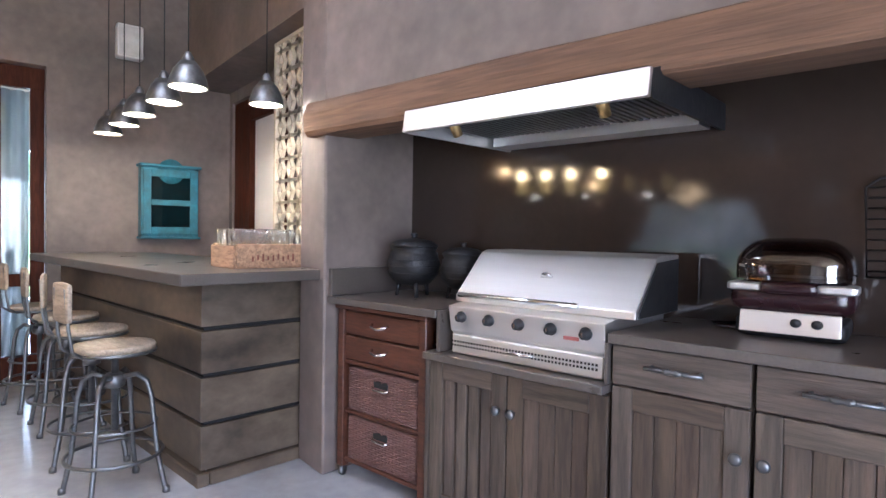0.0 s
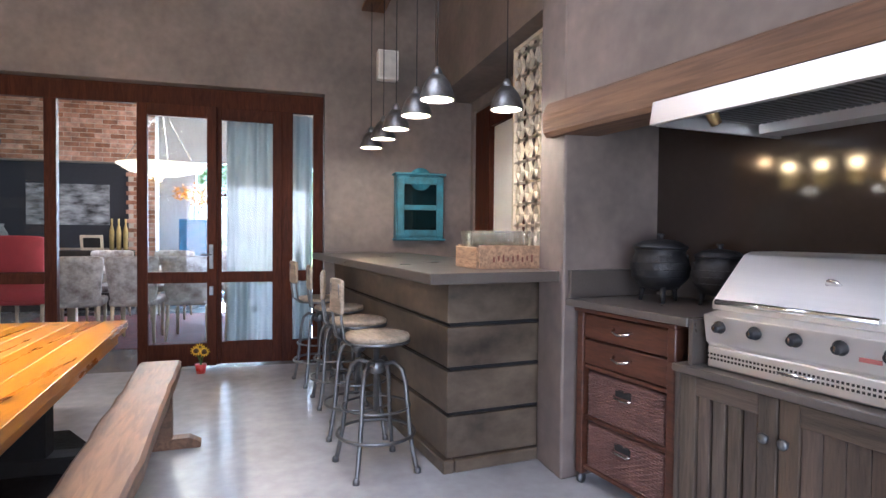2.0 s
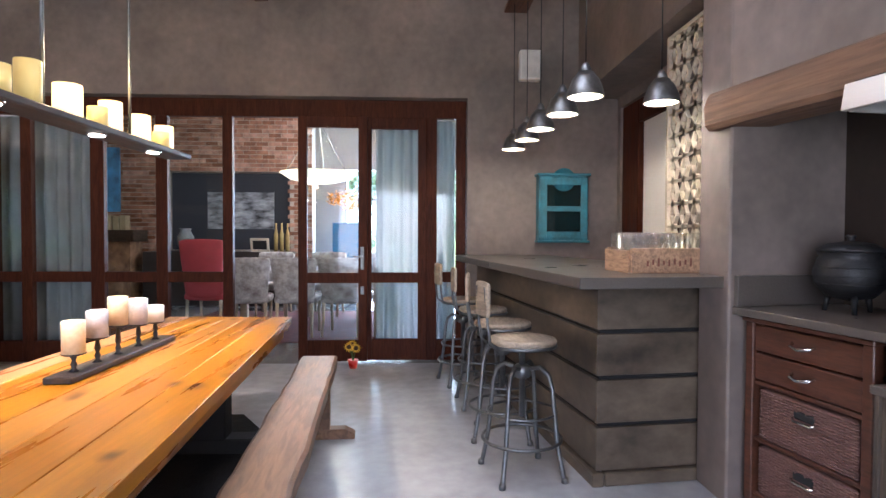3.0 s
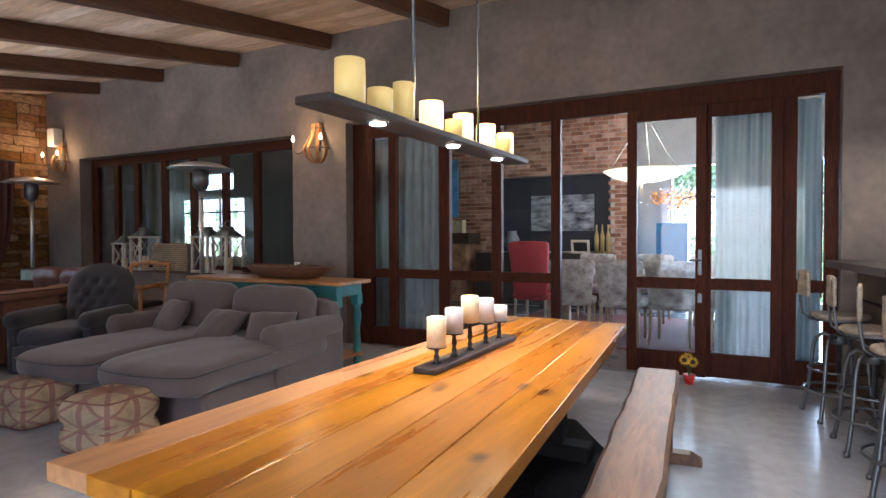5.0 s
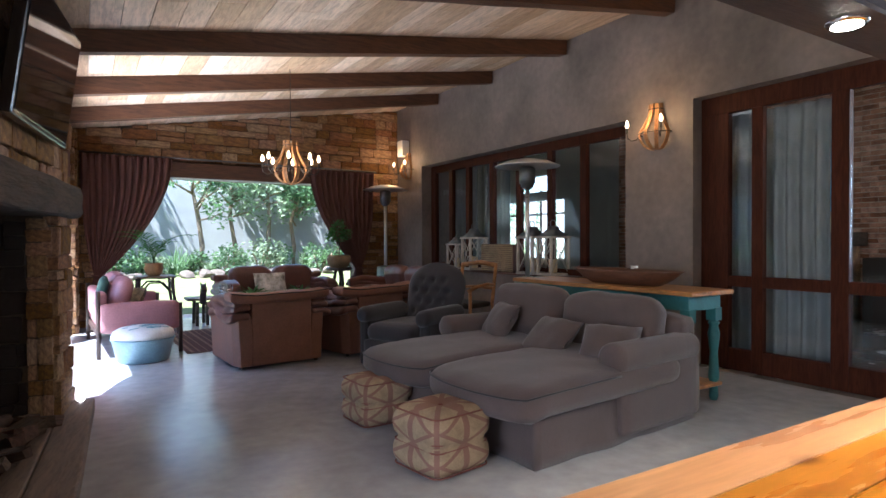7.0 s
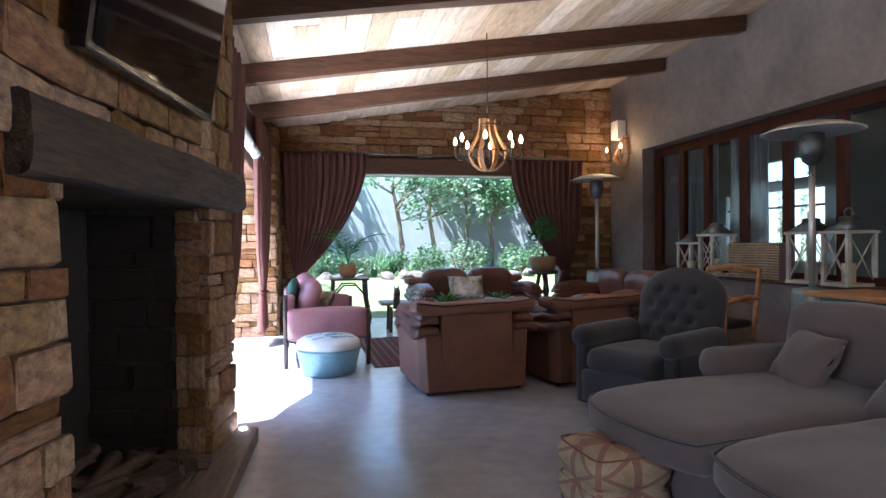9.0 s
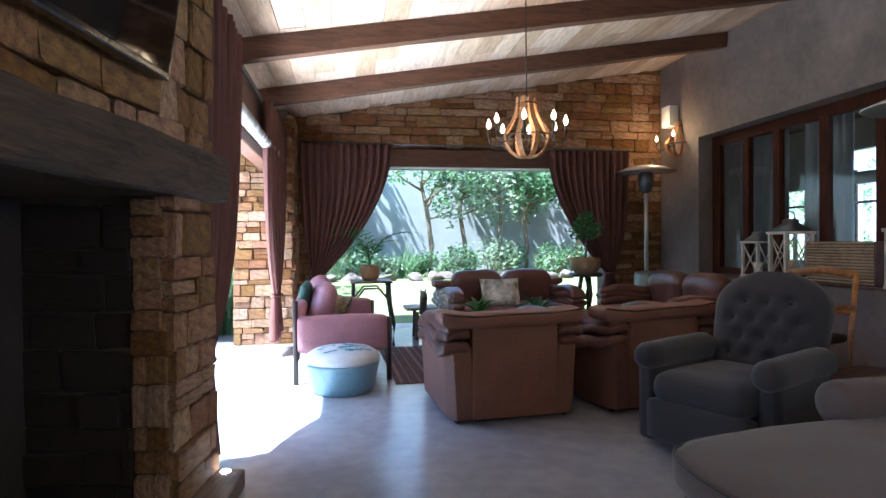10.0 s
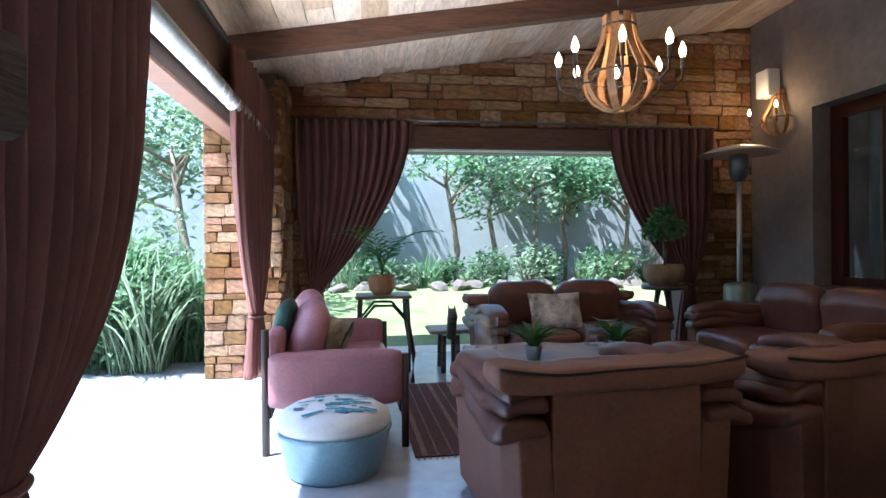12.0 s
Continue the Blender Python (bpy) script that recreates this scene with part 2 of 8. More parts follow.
def cushion(x0, x1, y0, y1, z0, z1, puff=0.35, n=10, lump=0.008, seed=0, edge=0.5):
    """A stuffed pad: a rounded box whose faces bulge and sag a little."""
    bm = bmesh.new()
    bmesh.ops.create_cube(bm, size=2)
    bmesh.ops.subdivide_edges(bm, edges=bm.edges[:], cuts=n, use_grid_fill=True)
    sx, sy, sz = (x1 - x0) / 2, (y1 - y0) / 2, (z1 - z0) / 2
    rad = min(sx, sy, sz) * (0.35 + 0.65 * puff)
    for v in bm.verts:
        c = v.co.copy()
        p = Vector((c.x * sx, c.y * sy, c.z * sz))
        inner = Vector((max(-sx + rad, min(sx - rad, p.x)), max(-sy + rad, min(sy - rad, p.y)), max(-sz + rad, min(sz - rad, p.z))))
        d = p - inner
        if d.length > 1e-6:
            p = inner + d.normalized() * rad
        bulge = (1 - c.x ** 2) * (1 - c.y ** 2) if abs(c.z) > 0.6 else 0
        p.z += edge * puff * 0.25 * sz * bulge * (1 if c.z > 0 else -1)
        q = noise.noise_vector(Vector((p.x * 6 + seed * 7, p.y * 6, p.z * 6 + seed)))
        p += q * lump
        v.co = p + Vector(((x0 + x1) / 2, (y0 + y1) / 2, (z0 + z1) / 2))
    for f in bm.faces:
        f.smooth = True
    return bm


def pillow(w, h, t, seed=0, n=14):
    """A scatter pillow in the local y-z plane: two bulging cloth faces meeting in a thin seam with pointed corners."""
    bm = bmesh.new()
    for side in (-1, 1):
        g = []
        for j in range(n + 1):
            row = []
            for i in range(n + 1):
                u, v = 2 * i / n - 1, 2 * j / n - 1
                k = ((1 - abs(u) ** 2.6) * (1 - abs(v) ** 2.6)) ** 0.55
                pin = 1 - 0.07 * (1 - abs(u)) * abs(v) ** 6
                y, z = u * w * (1 - 0.06 * (1 - v * v) * abs(u) ** 5), v * h * pin
                x = side * (t * k + 0.004)
                x += 0.012 * noise.noise(Vector((y * 9, z * 9, seed + side)))
                row.append(bm.verts.new((x, y, z)))
            g.append(row)
        for a, b in zip(g, g[1:]):
            for i in range(n):
                q = (a[i], a[i + 1], b[i + 1], b[i])
                f = bm.faces.new(q if side > 0 else q[::-1])
                f.smooth = True
    bmesh.ops.remove_doubles(bm, verts=bm.verts[:], dist=0.009)
    return bm


def mesh_of(name, bm, material, smooth_angle=None):
    me = bpy.data.meshes.new(name)
    bm.normal_update()
    bm.to_mesh(me)
    bm.free()
    for k in (material if isinstance(material, (list, tuple)) else [material]):
        me.materials.append(k)
    return me


def part(name, bm, material, parent=None, label="", m=None):
    """Links a bmesh as one mesh object under a thing or a part."""
    ob = new(name, mesh_of(name, bm, material))
    if parent is not None:
        ob.parent = parent
    if m is not None:
        ob.matrix_basis = m
    if label:
        ob["label"] = label
    return ob


def thing(name, label, category, m=None, group="", kind=""):
    e = new(name)
    e.empty_display_size = 0.1
    if m is not None:
        e.matrix_basis = m
    return tagged(e, label, category, group, kind)


def struct(name, bm, material, label, category):
    return tagged(part(name, bm, material), label, category, kind="structure")


def join_bm(*bms):
    out = bmesh.new()
    for b in bms:
        me = bpy.data.meshes.new("tmp")
        b.to_mesh(me)
        b.free()
        out.from_mesh(me)
        bpy.data.meshes.remove(me)
    return out


def moved(bm, m):
    bm.transform(m)
    return bm


ALCOVE = pose(4.5, -0.755, 0, 0, 0, 10) @ Matrix.Translation((-4.5, 0.755, 0))   # the cooking alcove stands askew to the room


def in_alcove(ob):
    """Turns a thing drawn square to the axes into the skewed alcove."""
    ob.matrix_basis = ALCOVE @ ob.matrix_basis
    return ob


# ---- large structure ----
EW = 7.5                                 # inner face of the east wall
floor = struct("floor", box(-1.2, 7.5, -2.9, 11.5, -0.12, 0), M_FLOOR, "polished blue-grey cement floor, glossy near the openings", "floor")


def wall_mesh(axis, c0, c1, a0, a1, z1fn, holes):
    """A wall slab between planes c0 and c1 of one axis, from a0 to a1, with rectangular holes (a, b, z0, z1) and a sloping top."""
    bm = bmesh.new()
    cuts = sorted({a0, a1, *[h[0] for h in holes], *[h[1] for h in holes]})
    for s, e in zip(cuts, cuts[1:]):
        mid = (s + e) / 2
        hs = sorted([h for h in holes if h[0] <= mid <= h[1]], key=lambda h: h[2])
        z = 0.0
        spans = []
        for h in hs:
            if h[2] > z:
                spans.append((z, h[2], False))
            z = h[3]
        spans.append((z, None, True))
        for zb, zt, top in spans:
            t0, t1 = (z1fn(s), z1fn(e)) if top else (zt, zt)
            vs = []
            for c in (c0, c1):
                for u, zz in ((s, zb), (e, zb), (e, t1), (s, t0)):
                    vs.append(bm.verts.new((c, u, zz) if axis == "x" else (u, c, zz)))
            for f in ((0, 1, 2, 3), (7, 6, 5, 4), (0, 4, 5, 1), (1, 5, 6, 2), (2, 6, 7, 3), (3, 7, 4, 0)):
                bm.faces.new([vs[i] for i in f])
    bmesh.ops.recalc_face_normals(bm, faces=bm.faces[:])
    return bm


DOOR = (0.21, 4.98, 0.0, 2.55)
WIN = (5.79, 10.20, 0.74, 2.48)
struct("wall_east", wall_mesh("x", EW, EW + 0.38, -1.30, 11.10, lambda u: 3.62, [DOOR, WIN]), M_PLASTER,
       "grey-brown hand-trowelled cement plaster wall", "wall")
# south wall: upper face over the window bay and the cooking alcove
struct("wall_south_bay_head", box(4.79, EW - 0.002, -1.24, -0.86, 2.56, 3.62), M_PLASTER, "grey plaster wall above the window bay", "wall")
struct("wall_south_bay", wall_mesh("y", -1.44, -1.25, 4.79, EW + 0.38, lambda u: 3.62, [(6.14, 7.42, 0.0, 2.46)]), M_PLASTER, "grey plaster wall behind the bar", "wall")
pier = box(4.50, 4.785, -1.55, -0.74, 0, 3.6, bev=0.012, seg=2)
for v in pier.verts:                      # its inner cheek follows the skewed alcove
    if v.co.x < 4.6 and v.co.y < -1.0:
        v.co.x += 0.13
struct("pilaster", pier, M_PLASTER, "rough grey plaster pier between bar and cooking alcove", "pier")
in_alcove(struct("wall_south_alcove_head", box(-1.5, 4.497, -0.96, -0.74, 1.765, 3.6), M_PLASTER, "grey plaster chimney wall above a timber lintel", "wall"))
in_alcove(struct("wall_south_alcove_back", box(-1.5, 4.497, -1.55, -1.36, 0, 3.6), M_SPLASH, "dark brown glossy splashback wall", "wall"))
struct("wall_west_kitchen", wall_mesh("x", -1.2, -1.0, -2.9, 3.9, lambda u: 3.4, [(-0.2, 2.5, 0.0, 2.4)]), M_PLAIN, "plain plaster wall", "wall")
struct("wall_west_return", box(-1.2, 1.52, 3.9, 4.1, 0, 3.4), M_PLAIN, "plain plaster wall", "wall")
def lintel_mesh():
    """A hewn beam whose arrises wander and whose face is slightly waved."""
    bm = bmesh.new()
    rings, n = [], 60
    for i in range(n + 1):
        x = -1.0 + 5.615 * i / n
        q = [noise.noise(Vector((x * 1.7, 3.1 * k, 0.4))) * 0.012 for k in range(8)]
        rings.append([bm.verts.new((x, y, z)) for y, z in ((-0.95, 1.742), (-0.71, 1.738 + q[0]), (-0.692 + q[1], 1.752 + q[2]), (-0.688 + q[3], 1.84), (-0.694 + q[4], 1.890 + q[5]), (-0.715, 1.906 + q[6]), (-0.95, 1.906))])
    for a, b in zip(rings, rings[1:]):
        for k in range(7):
            bm.faces.new((a[k], b[k], b[(k + 1) % 7], a[(k + 1) % 7]))
    bm.faces.new(rings[0])
    bm.faces.new(rings[-1][::-1])
    bmesh.ops.recalc_face_normals(bm, faces=bm.faces[:])
    return bm


in_alcove(struct("lintel_beam", lintel_mesh(), M_LINTEL, "long knotty weathered brown timber lintel over the cooking alcove", "beam"))


ADDED_OPENING = (3.4, 4.8, 0.15, 1.15)        # x0, x1, y0, y1 of an added, unseen roof opening for the kitchen's overhead lamp


def sloped_slab(x0, x1, y0, y1, zf, th):
    bm = bmesh.new()
    vs = [bm.verts.new((x, y, zf(x) + dz)) for dz in (0, th) for x, y in ((x0, y0), (x1, y0), (x1, y1), (x0, y1))]
    for f in ((3, 2, 1, 0), (4, 5, 6, 7), (0, 1, 5, 4), (1, 2, 6, 5), (2, 3, 7, 6), (3, 0, 4, 7)):
        bm.faces.new([vs[i] for i in f])
    return bm


# ceiling boards run along y, with open joints; one mesh
def ceiling_mesh():
    bm = bmesh.new()
    rnd = random.Random(4)
    x = -1.2
    while x < 7.9:
        w = 0.20
        y = -2.9
        y_end = 11.6 if x > 1.55 else 4.0
        while y < y_end - 0.1:
            ln = rnd.uniform(1.6, 3.2)
            j = rnd.uniform(0, 0.003)
            if x + w > ADDED_OPENING[0] and x < ADDED_OPENING[1] and y < ADDED_OPENING[3] and y + ln > ADDED_OPENING[2]:
                if y < ADDED_OPENING[2] - 0.1:
                    ln = ADDED_OPENING[2] - y
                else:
                    y = ADDED_OPENING[3]
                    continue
            vs = []
            for dz in (0, 0.02):
                for xx, yy in ((x, y), (x + w - 0.005, y), (x + w - 0.005, min(y + ln - 0.004, y_end)), (x, min(y + ln - 0.004, y_end))):
                    vs.append(bm.verts.new((xx, yy, ceil_z(xx) + dz + j)))
            for f in ((3, 2, 1, 0), (4, 5, 6, 7), (0, 1, 5, 4), (1, 2, 6, 5), (2, 3, 7, 6), (3, 0, 4, 7)):
                bm.faces.new([vs[i] for i in f])
            y += ln
        x += w
    return bm


struct("ceiling", ceiling_mesh(), M_BOARD, "sloping ceiling of pale whitewashed boards", "ceiling")
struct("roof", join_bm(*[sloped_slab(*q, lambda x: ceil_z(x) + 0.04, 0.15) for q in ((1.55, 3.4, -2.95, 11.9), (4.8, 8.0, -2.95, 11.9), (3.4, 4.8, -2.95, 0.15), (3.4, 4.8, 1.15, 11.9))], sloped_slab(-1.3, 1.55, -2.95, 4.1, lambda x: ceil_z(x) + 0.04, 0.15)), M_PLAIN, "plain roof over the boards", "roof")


# unseen opaque lid that keeps the sun out of the added roof opening
struct("added_opening_lid", sloped_slab(3.4, 4.8, 0.15, 1.15, lambda x: ceil_z(x) + 0.16, 0.01), M_PLAIN, "opaque lid over the added kitchen roof opening", "skylight")


def ceiling_beam(y):
    bm = bmesh.new()
    rnd = random.Random(int(y * 100))
    n, d, w = 14, 0.17, 0.135
    rings = []
    for i in range(n + 1):
        x = 1.55 + (EW - 0.02 - 1.55) * i / n
        z = ceil_z(x) - 0.001
        j = [rnd.uniform(-0.006, 0.006) for _ in range(4)]
        rings.append([bm.verts.new(p) for p in ((x, y - w / 2 + j[0], z), (x, y - w / 2 + 0.012 + j[1], z - d), (x, y + w / 2 - 0.012 + j[2], z - d + j[3]), (x, y + w / 2, z))])
    for a, b in zip(rings, rings[1:]):
        for k in range(4):
            bm.faces.new((a[k], b[k], b[(k + 1) % 4], a[(k + 1) % 4]))
    bm.faces.new(rings[0])
    bm.faces.new(rings[-1][::-1])
    bmesh.ops.recalc_face_normals(bm, faces=bm.faces[:])
    return bm


for yb in (2.15, 3.68, 5.22, 6.72, 8.20, 9.66):
    tagged(part("ceiling_beam", ceiling_beam(yb), M_BEAM), "dark brown rough-sawn ceiling beam", "beam", "ceiling beams", "structure")

# gable wall with its wide opening
GY = 11.10
GO = (2.75, 6.72, 0.0, 2.36)
struct("wall_gable", wall_mesh("y", GY + 0.05, GY + 0.42, 1.78, EW + 0.38, lambda u: ceil_z(u) + 0.02, [GO]), M_MORTAR, "dark mortar core of the stone gable wall", "wall")
struct("pillar_west", box(1.80, 2.42, 10.53, 11.145, 0, 2.75), M_MORTAR, "stone pillar core beside the patio opening", "pillar")
struct("gable_header", box(2.55, 6.95, 11.00, 11.40, 2.17, 2.40, bev=0.01), M_BEAM, "dark timber header box above the garden opening", "header")
struct("blind_roll", moved(lathe([(0.05, -2.05), (0.05, 2.05)], 16), pose(4.75, 11.06, 2.20, 0, 90, 0)), mat("rolled_blind", (0.5, 0.5, 0.48), 0.4), "rolled clear blind under the header", "blind")
struct("west_header", box(2.12, 2.27, 6.3, 10.48, 2.02, 2.66, bev=0.01), M_BEAM, "dark timber header over the patio opening", "header")

# dining-room doors and the long window
def panel_frames(name, label, x, ys, zs, z0, z1, thick=0.05, rails=(), cat="door"):
    """Timber frame with posts at (y0, y1) pairs and glazed panels between; rails are (ya, yb, za, zb)."""
    t = thing(name, label, cat, kind="structure")
    for a, b in ys:
        part("post", box(x - thick / 2, x + thick / 2, a, b, z0, z1, bev=0.004), M_MAHOG, t)
    for a, b, c, d in rails:
        part("rail", box(x - thick / 2 + 0.004, x + thick / 2 - 0.004, a, b, c, d, bev=0.003), M_MAHOG, t)
    for a, b, c, d in zs:
        g = part("pane", box(x - 0.003, x + 0.003, a, b, c, d), M_GLASS, t)
        g.visible_shadow = False
    return t


DX = 7.66
posts = [(0.215, 0.31), (0.50, 0.61), (2.48, 2.575), (3.10, 3.21), (3.70, 3.83), (4.38, 4.48), (4.70, 4.975)]
rails = [(0.212, 4.978, 2.377, 2.549)]
panes = []
for a, b in ((0.31, 0.50), (2.575, 3.10), (3.21, 3.70), (3.83, 4.38), (4.48, 4.70)):
    rails += [(a, b, 0.77, 0.87), (a, b, 0.0, 0.20)]
    panes += [(a, b, 0.20, 0.77), (a, b, 0.87, 2.38)]
panel_frames("door_1", "reddish-brown hardwood glazed doors to the dining room, one leaf open", DX, posts, panes, 0.0, 2.38, 0.07, rails)


def leaf(y0, y1, x):
    st = 0.085
    t = panel_frames("sliding_leaf", "glazed hardwood sliding door leaf with a middle rail", x, [(y0, y0 + st), (y1 - st, y1)],
                     [(y0 + st, y1 - st, 0.22, 0.77), (y0 + st, y1 - st, 0.87, 2.26)], 0.015, 2.37, 0.045,
                     [(y0 + st, y1 - st, 0.77, 0.87), (y0 + st, y1 - st, 0.015, 0.22), (y0 + st, y1 - st, 2.26, 2.37)])
    return t


leaf(0.60, 1.22, DX - 0.065)
lf = leaf(1.17, 1.83, DX - 0.115)
h = part("handle", join_bm(box(DX - 0.155, DX - 0.14, 1.20, 1.235, 0.90, 1.12, bev=0.004), tube([(DX - 0.155, 1.217, 1.03), (DX - 0.19, 1.217, 1.03), (DX - 0.195, 1.30, 1.03)], 0.008),
                           box(DX - 0.15, DX - 0.14, 1.20, 1.235, 0.66, 0.74, bev=0.003)), M_GUN, lf, "dark metal lever handle and plate")

WX = 7.72
wposts = [(5.795, 5.95), (6.55, 6.65), (7.14, 7.24), (7.78, 7.88), (8.40, 8.50), (9.03, 9.13), (9.52, 9.62), (10.05, 10.195)]
wp = [(a[1], b[0]) for a, b in zip(wposts, wposts[1:])]
panel_frames("window_1", "long hardwood window with tall panes into the next room", WX, wposts, [(a, b, 0.84, 2.36) for a, b in wp], 0.76, 2.36, 0.07,
             [(5.792, 10.198, 2.357, 2.479)] + [(a, b, 0.765, 0.84) for a, b in wp], "window")
struct("window_sill", box(EW - 0.03, WX - 0.036, 5.80, 10.19, 0.735, 0.758, bev=0.005), M_BEAM, "dark timber window sill", "sill")

# window bay behind the bar
BYW = -1.30
panel_frames_bay = thing("window_2", "tall hardwood window with a white blind in the bay", "window", kind="structure")
for a, b in ((6.145, 6.40), (7.02, 7.415)):
    part("post", box(a, b, BYW - 0.04, BYW + 0.03, 0, 2.45, bev=0.006), M_MAHOG, panel_frames_bay)
part("rail", box(6.40, 7.02, BYW - 0.04, BYW + 0.028, 2.25, 2.45, bev=0.006), M_MAHOG, panel_frames_bay)
part("blind", box(6.40, 7.02, BYW - 0.03, BYW - 0.022, 0.3, 2.25), mat("white_blind", (0.80, 0.77, 0.73), 0.8, var=0.05, scale=2), panel_frames_bay, "white window blind")


# ---- bar and kitchen ----
M_SEAT = mat("worn_pale_wood", (0.36, 0.29, 0.215), 0.6, var=0.3, scale=4, bump=0.15, fine=30, stretch=(1, 6, 6), grain=0.3)
M_CAB = mat("weathered_oak", (0.088, 0.062, 0.043), 0.7, var=0.5, scale=2.2, bump=0.35, fine=30, stretch=(9, 9, 0.7), grain=0.3, obj=0.25)
M_CABH = mat("weathered_oak_across", (0.088, 0.062, 0.043), 0.7, var=0.5, scale=2.2, bump=0.35, fine=30, stretch=(0.7, 9, 9), grain=0.3, obj=0.25)
M_CART = mat("dark_red_wood", (0.085, 0.032, 0.018), 0.4, var=0.3, scale=4, bump=0.1, fine=30, stretch=(0.8, 6, 6), grain=0.3)
M_WICKER = mat("wicker", (0.15, 0.078, 0.066), 0.7, var=0.3, scale=14, bump=0.5, fine=120)
M_TEAL = mat("teal_paint", (0.035, 0.19, 0.26), 0.5, var=0.3, scale=8, bump=0.15, fine=50, col2=(0.045, 0.15, 0.19))
M_CRATE = mat("old_crate_wood", (0.40, 0.24, 0.14), 0.7, var=0.35, scale=4, bump=0.25, fine=30, stretch=(0.8, 6, 6), grain=0.35)
M_WHITE = mat("white_plastic", (0.72, 0.70, 0.68), 0.4, var=0.05, scale=5, bump=0.02)
M_CREAM = mat("cream_lattice", (0.66, 0.58, 0.45), 0.7, var=0.2, scale=9, bump=0.2)
M_CLEAR = glass_mat("clear_glass", (0.98, 0.99, 0.99), 0.03, 0.86)
M_BRASS = mat("brass", (0.50, 0.36, 0.16), 0.3, 1.0, var=0.1, scale=8, bump=0.03)
M_LAMP_IN = glow("lamp_inside", (1.0, 0.78, 0.38), 0.6)
M_LINING = mat("lamp_lining", (0.85, 0.80, 0.60), 0.5, var=0.05, bump=0)
M_BULB = glow("warm_bulb", (1.0, 0.72, 0.36), 2.5)
M_PLUM = mat("plum_plastic", (0.018, 0.006, 0.008), 0.25, var=0.1, scale=6, bump=0.02)
M_SMOKE = glass_mat("smoked_lid", (0.42, 0.33, 0.33), 0.03, 0.78)

bar = thing("bar_counter", "bar counter clad in dark greyish-brown wide boards with recessed black joints", "bar",
            pose(4.755, -0.22, 0, 0, 0, 7.5) @ Matrix.Translation((-4.755, 0.22, 0)))
part("core", box(4.765, 7.36, -1.00, -0.235, 0.06, 0.998), M_DARK, bar)
for z0, z1 in ((0.775, 0.992), (0.545, 0.752), (0.308, 0.522), (0.07, 0.285)):
    part("front_board", box(4.742, 7.36, -0.238, -0.212, z0, z1, bev=0.003), M_BARBOARD, bar)
    part("end_board", box(4.738, 4.766, -0.80, -0.21, z0, z1, bev=0.003), M_BARBOARD, bar)
part("plinth", join_bm(box(4.71, 7.36, -0.243, -0.18, 0, 0.066, bev=0.006), box(4.71, 4.76, -0.80, -0.247, 0, 0.066, bev=0.006)), M_BARBOARD, bar)
part("bar_top", box(4.475, 7.36, -0.90, -0.005, 1.0, 1.052, bev=0.004), M_BARTOP, bar, "dark grey-brown stone bar top")


def bar_stool(m):
    t = thing("bar_stool", "gunmetal bar stool with round pale wooden seat and small backrest", "stool", m, "bar stools")
    part("seat", lathe([(0.155, 0.675), (0.172, 0.68), (0.178, 0.695), (0.172, 0.708), (0.10, 0.704)], 28), M_SEAT, t, "round worn pale wooden seat")
    part("seat_rim", tube(ring_pts(0.172, 0.674, 28), 0.009, 6, closed=True), M_GUN, t)
    part("screw", lathe([(0.016, 0.30), (0.016, 0.66), (0.05, 0.668), (0.07, 0.675)], 12), M_GUN, t, "threaded height screw")
    part("hub", lathe([(0.03, 0.50), (0.045, 0.51), (0.045, 0.56), (0.03, 0.57)], 14), M_GUN, t)
    for k in range(4):
        a = math.pi / 4 + k * math.pi / 2
        c, s = math.cos(a), math.sin(a)
        prof = [(0.035, 0.55), (0.10, 0.565), (0.145, 0.53), (0.165, 0.46), (0.178, 0.33), (0.195, 0.18), (0.225, 0.04), (0.235, 0.0)]
        part("leg", tube([(r * c, r * s, z) for r, z in prof], 0.0125, 8), M_GUN, t)
        part("foot", lathe([(0.018, 0), (0.018, 0.02), (0.012, 0.03)], 10, Matrix.Translation((0.235 * c, 0.235 * s, 0))), M_GUN, t)
    part("foot_ring", tube(ring_pts(0.205, 0.19, 30), 0.009, 6, closed=True), M_GUN, t)
    part("upper_ring", tube(ring_pts(0.178, 0.33, 30), 0.007, 6, closed=True), M_GUN, t)
    for sx in (-0.07, 0.07):
        part("back_bar", tube([(sx, 0.15, 0.665), (sx, 0.20, 0.70), (sx, 0.215, 0.80), (sx * 0.9, 0.225, 0.98)], 0.008, 6), M_GUN, t)
    part("backrest", cushion(-0.095, 0.095, 0.205, 0.228, 0.83, 1.0, 0.6, 6, 0.001), M_SEAT, t, "pale wooden backrest board")
    return t


st = bar_stool(pose(4.90, 0.13, 0, 0, 0, 12))
for x, y, r in ((5.48, 0.15, -8), (6.15, 0.20, 5), (6.78, 0.30, 14)):
    copy_thing(st, pose(x, y, 0, 0, 0, r))


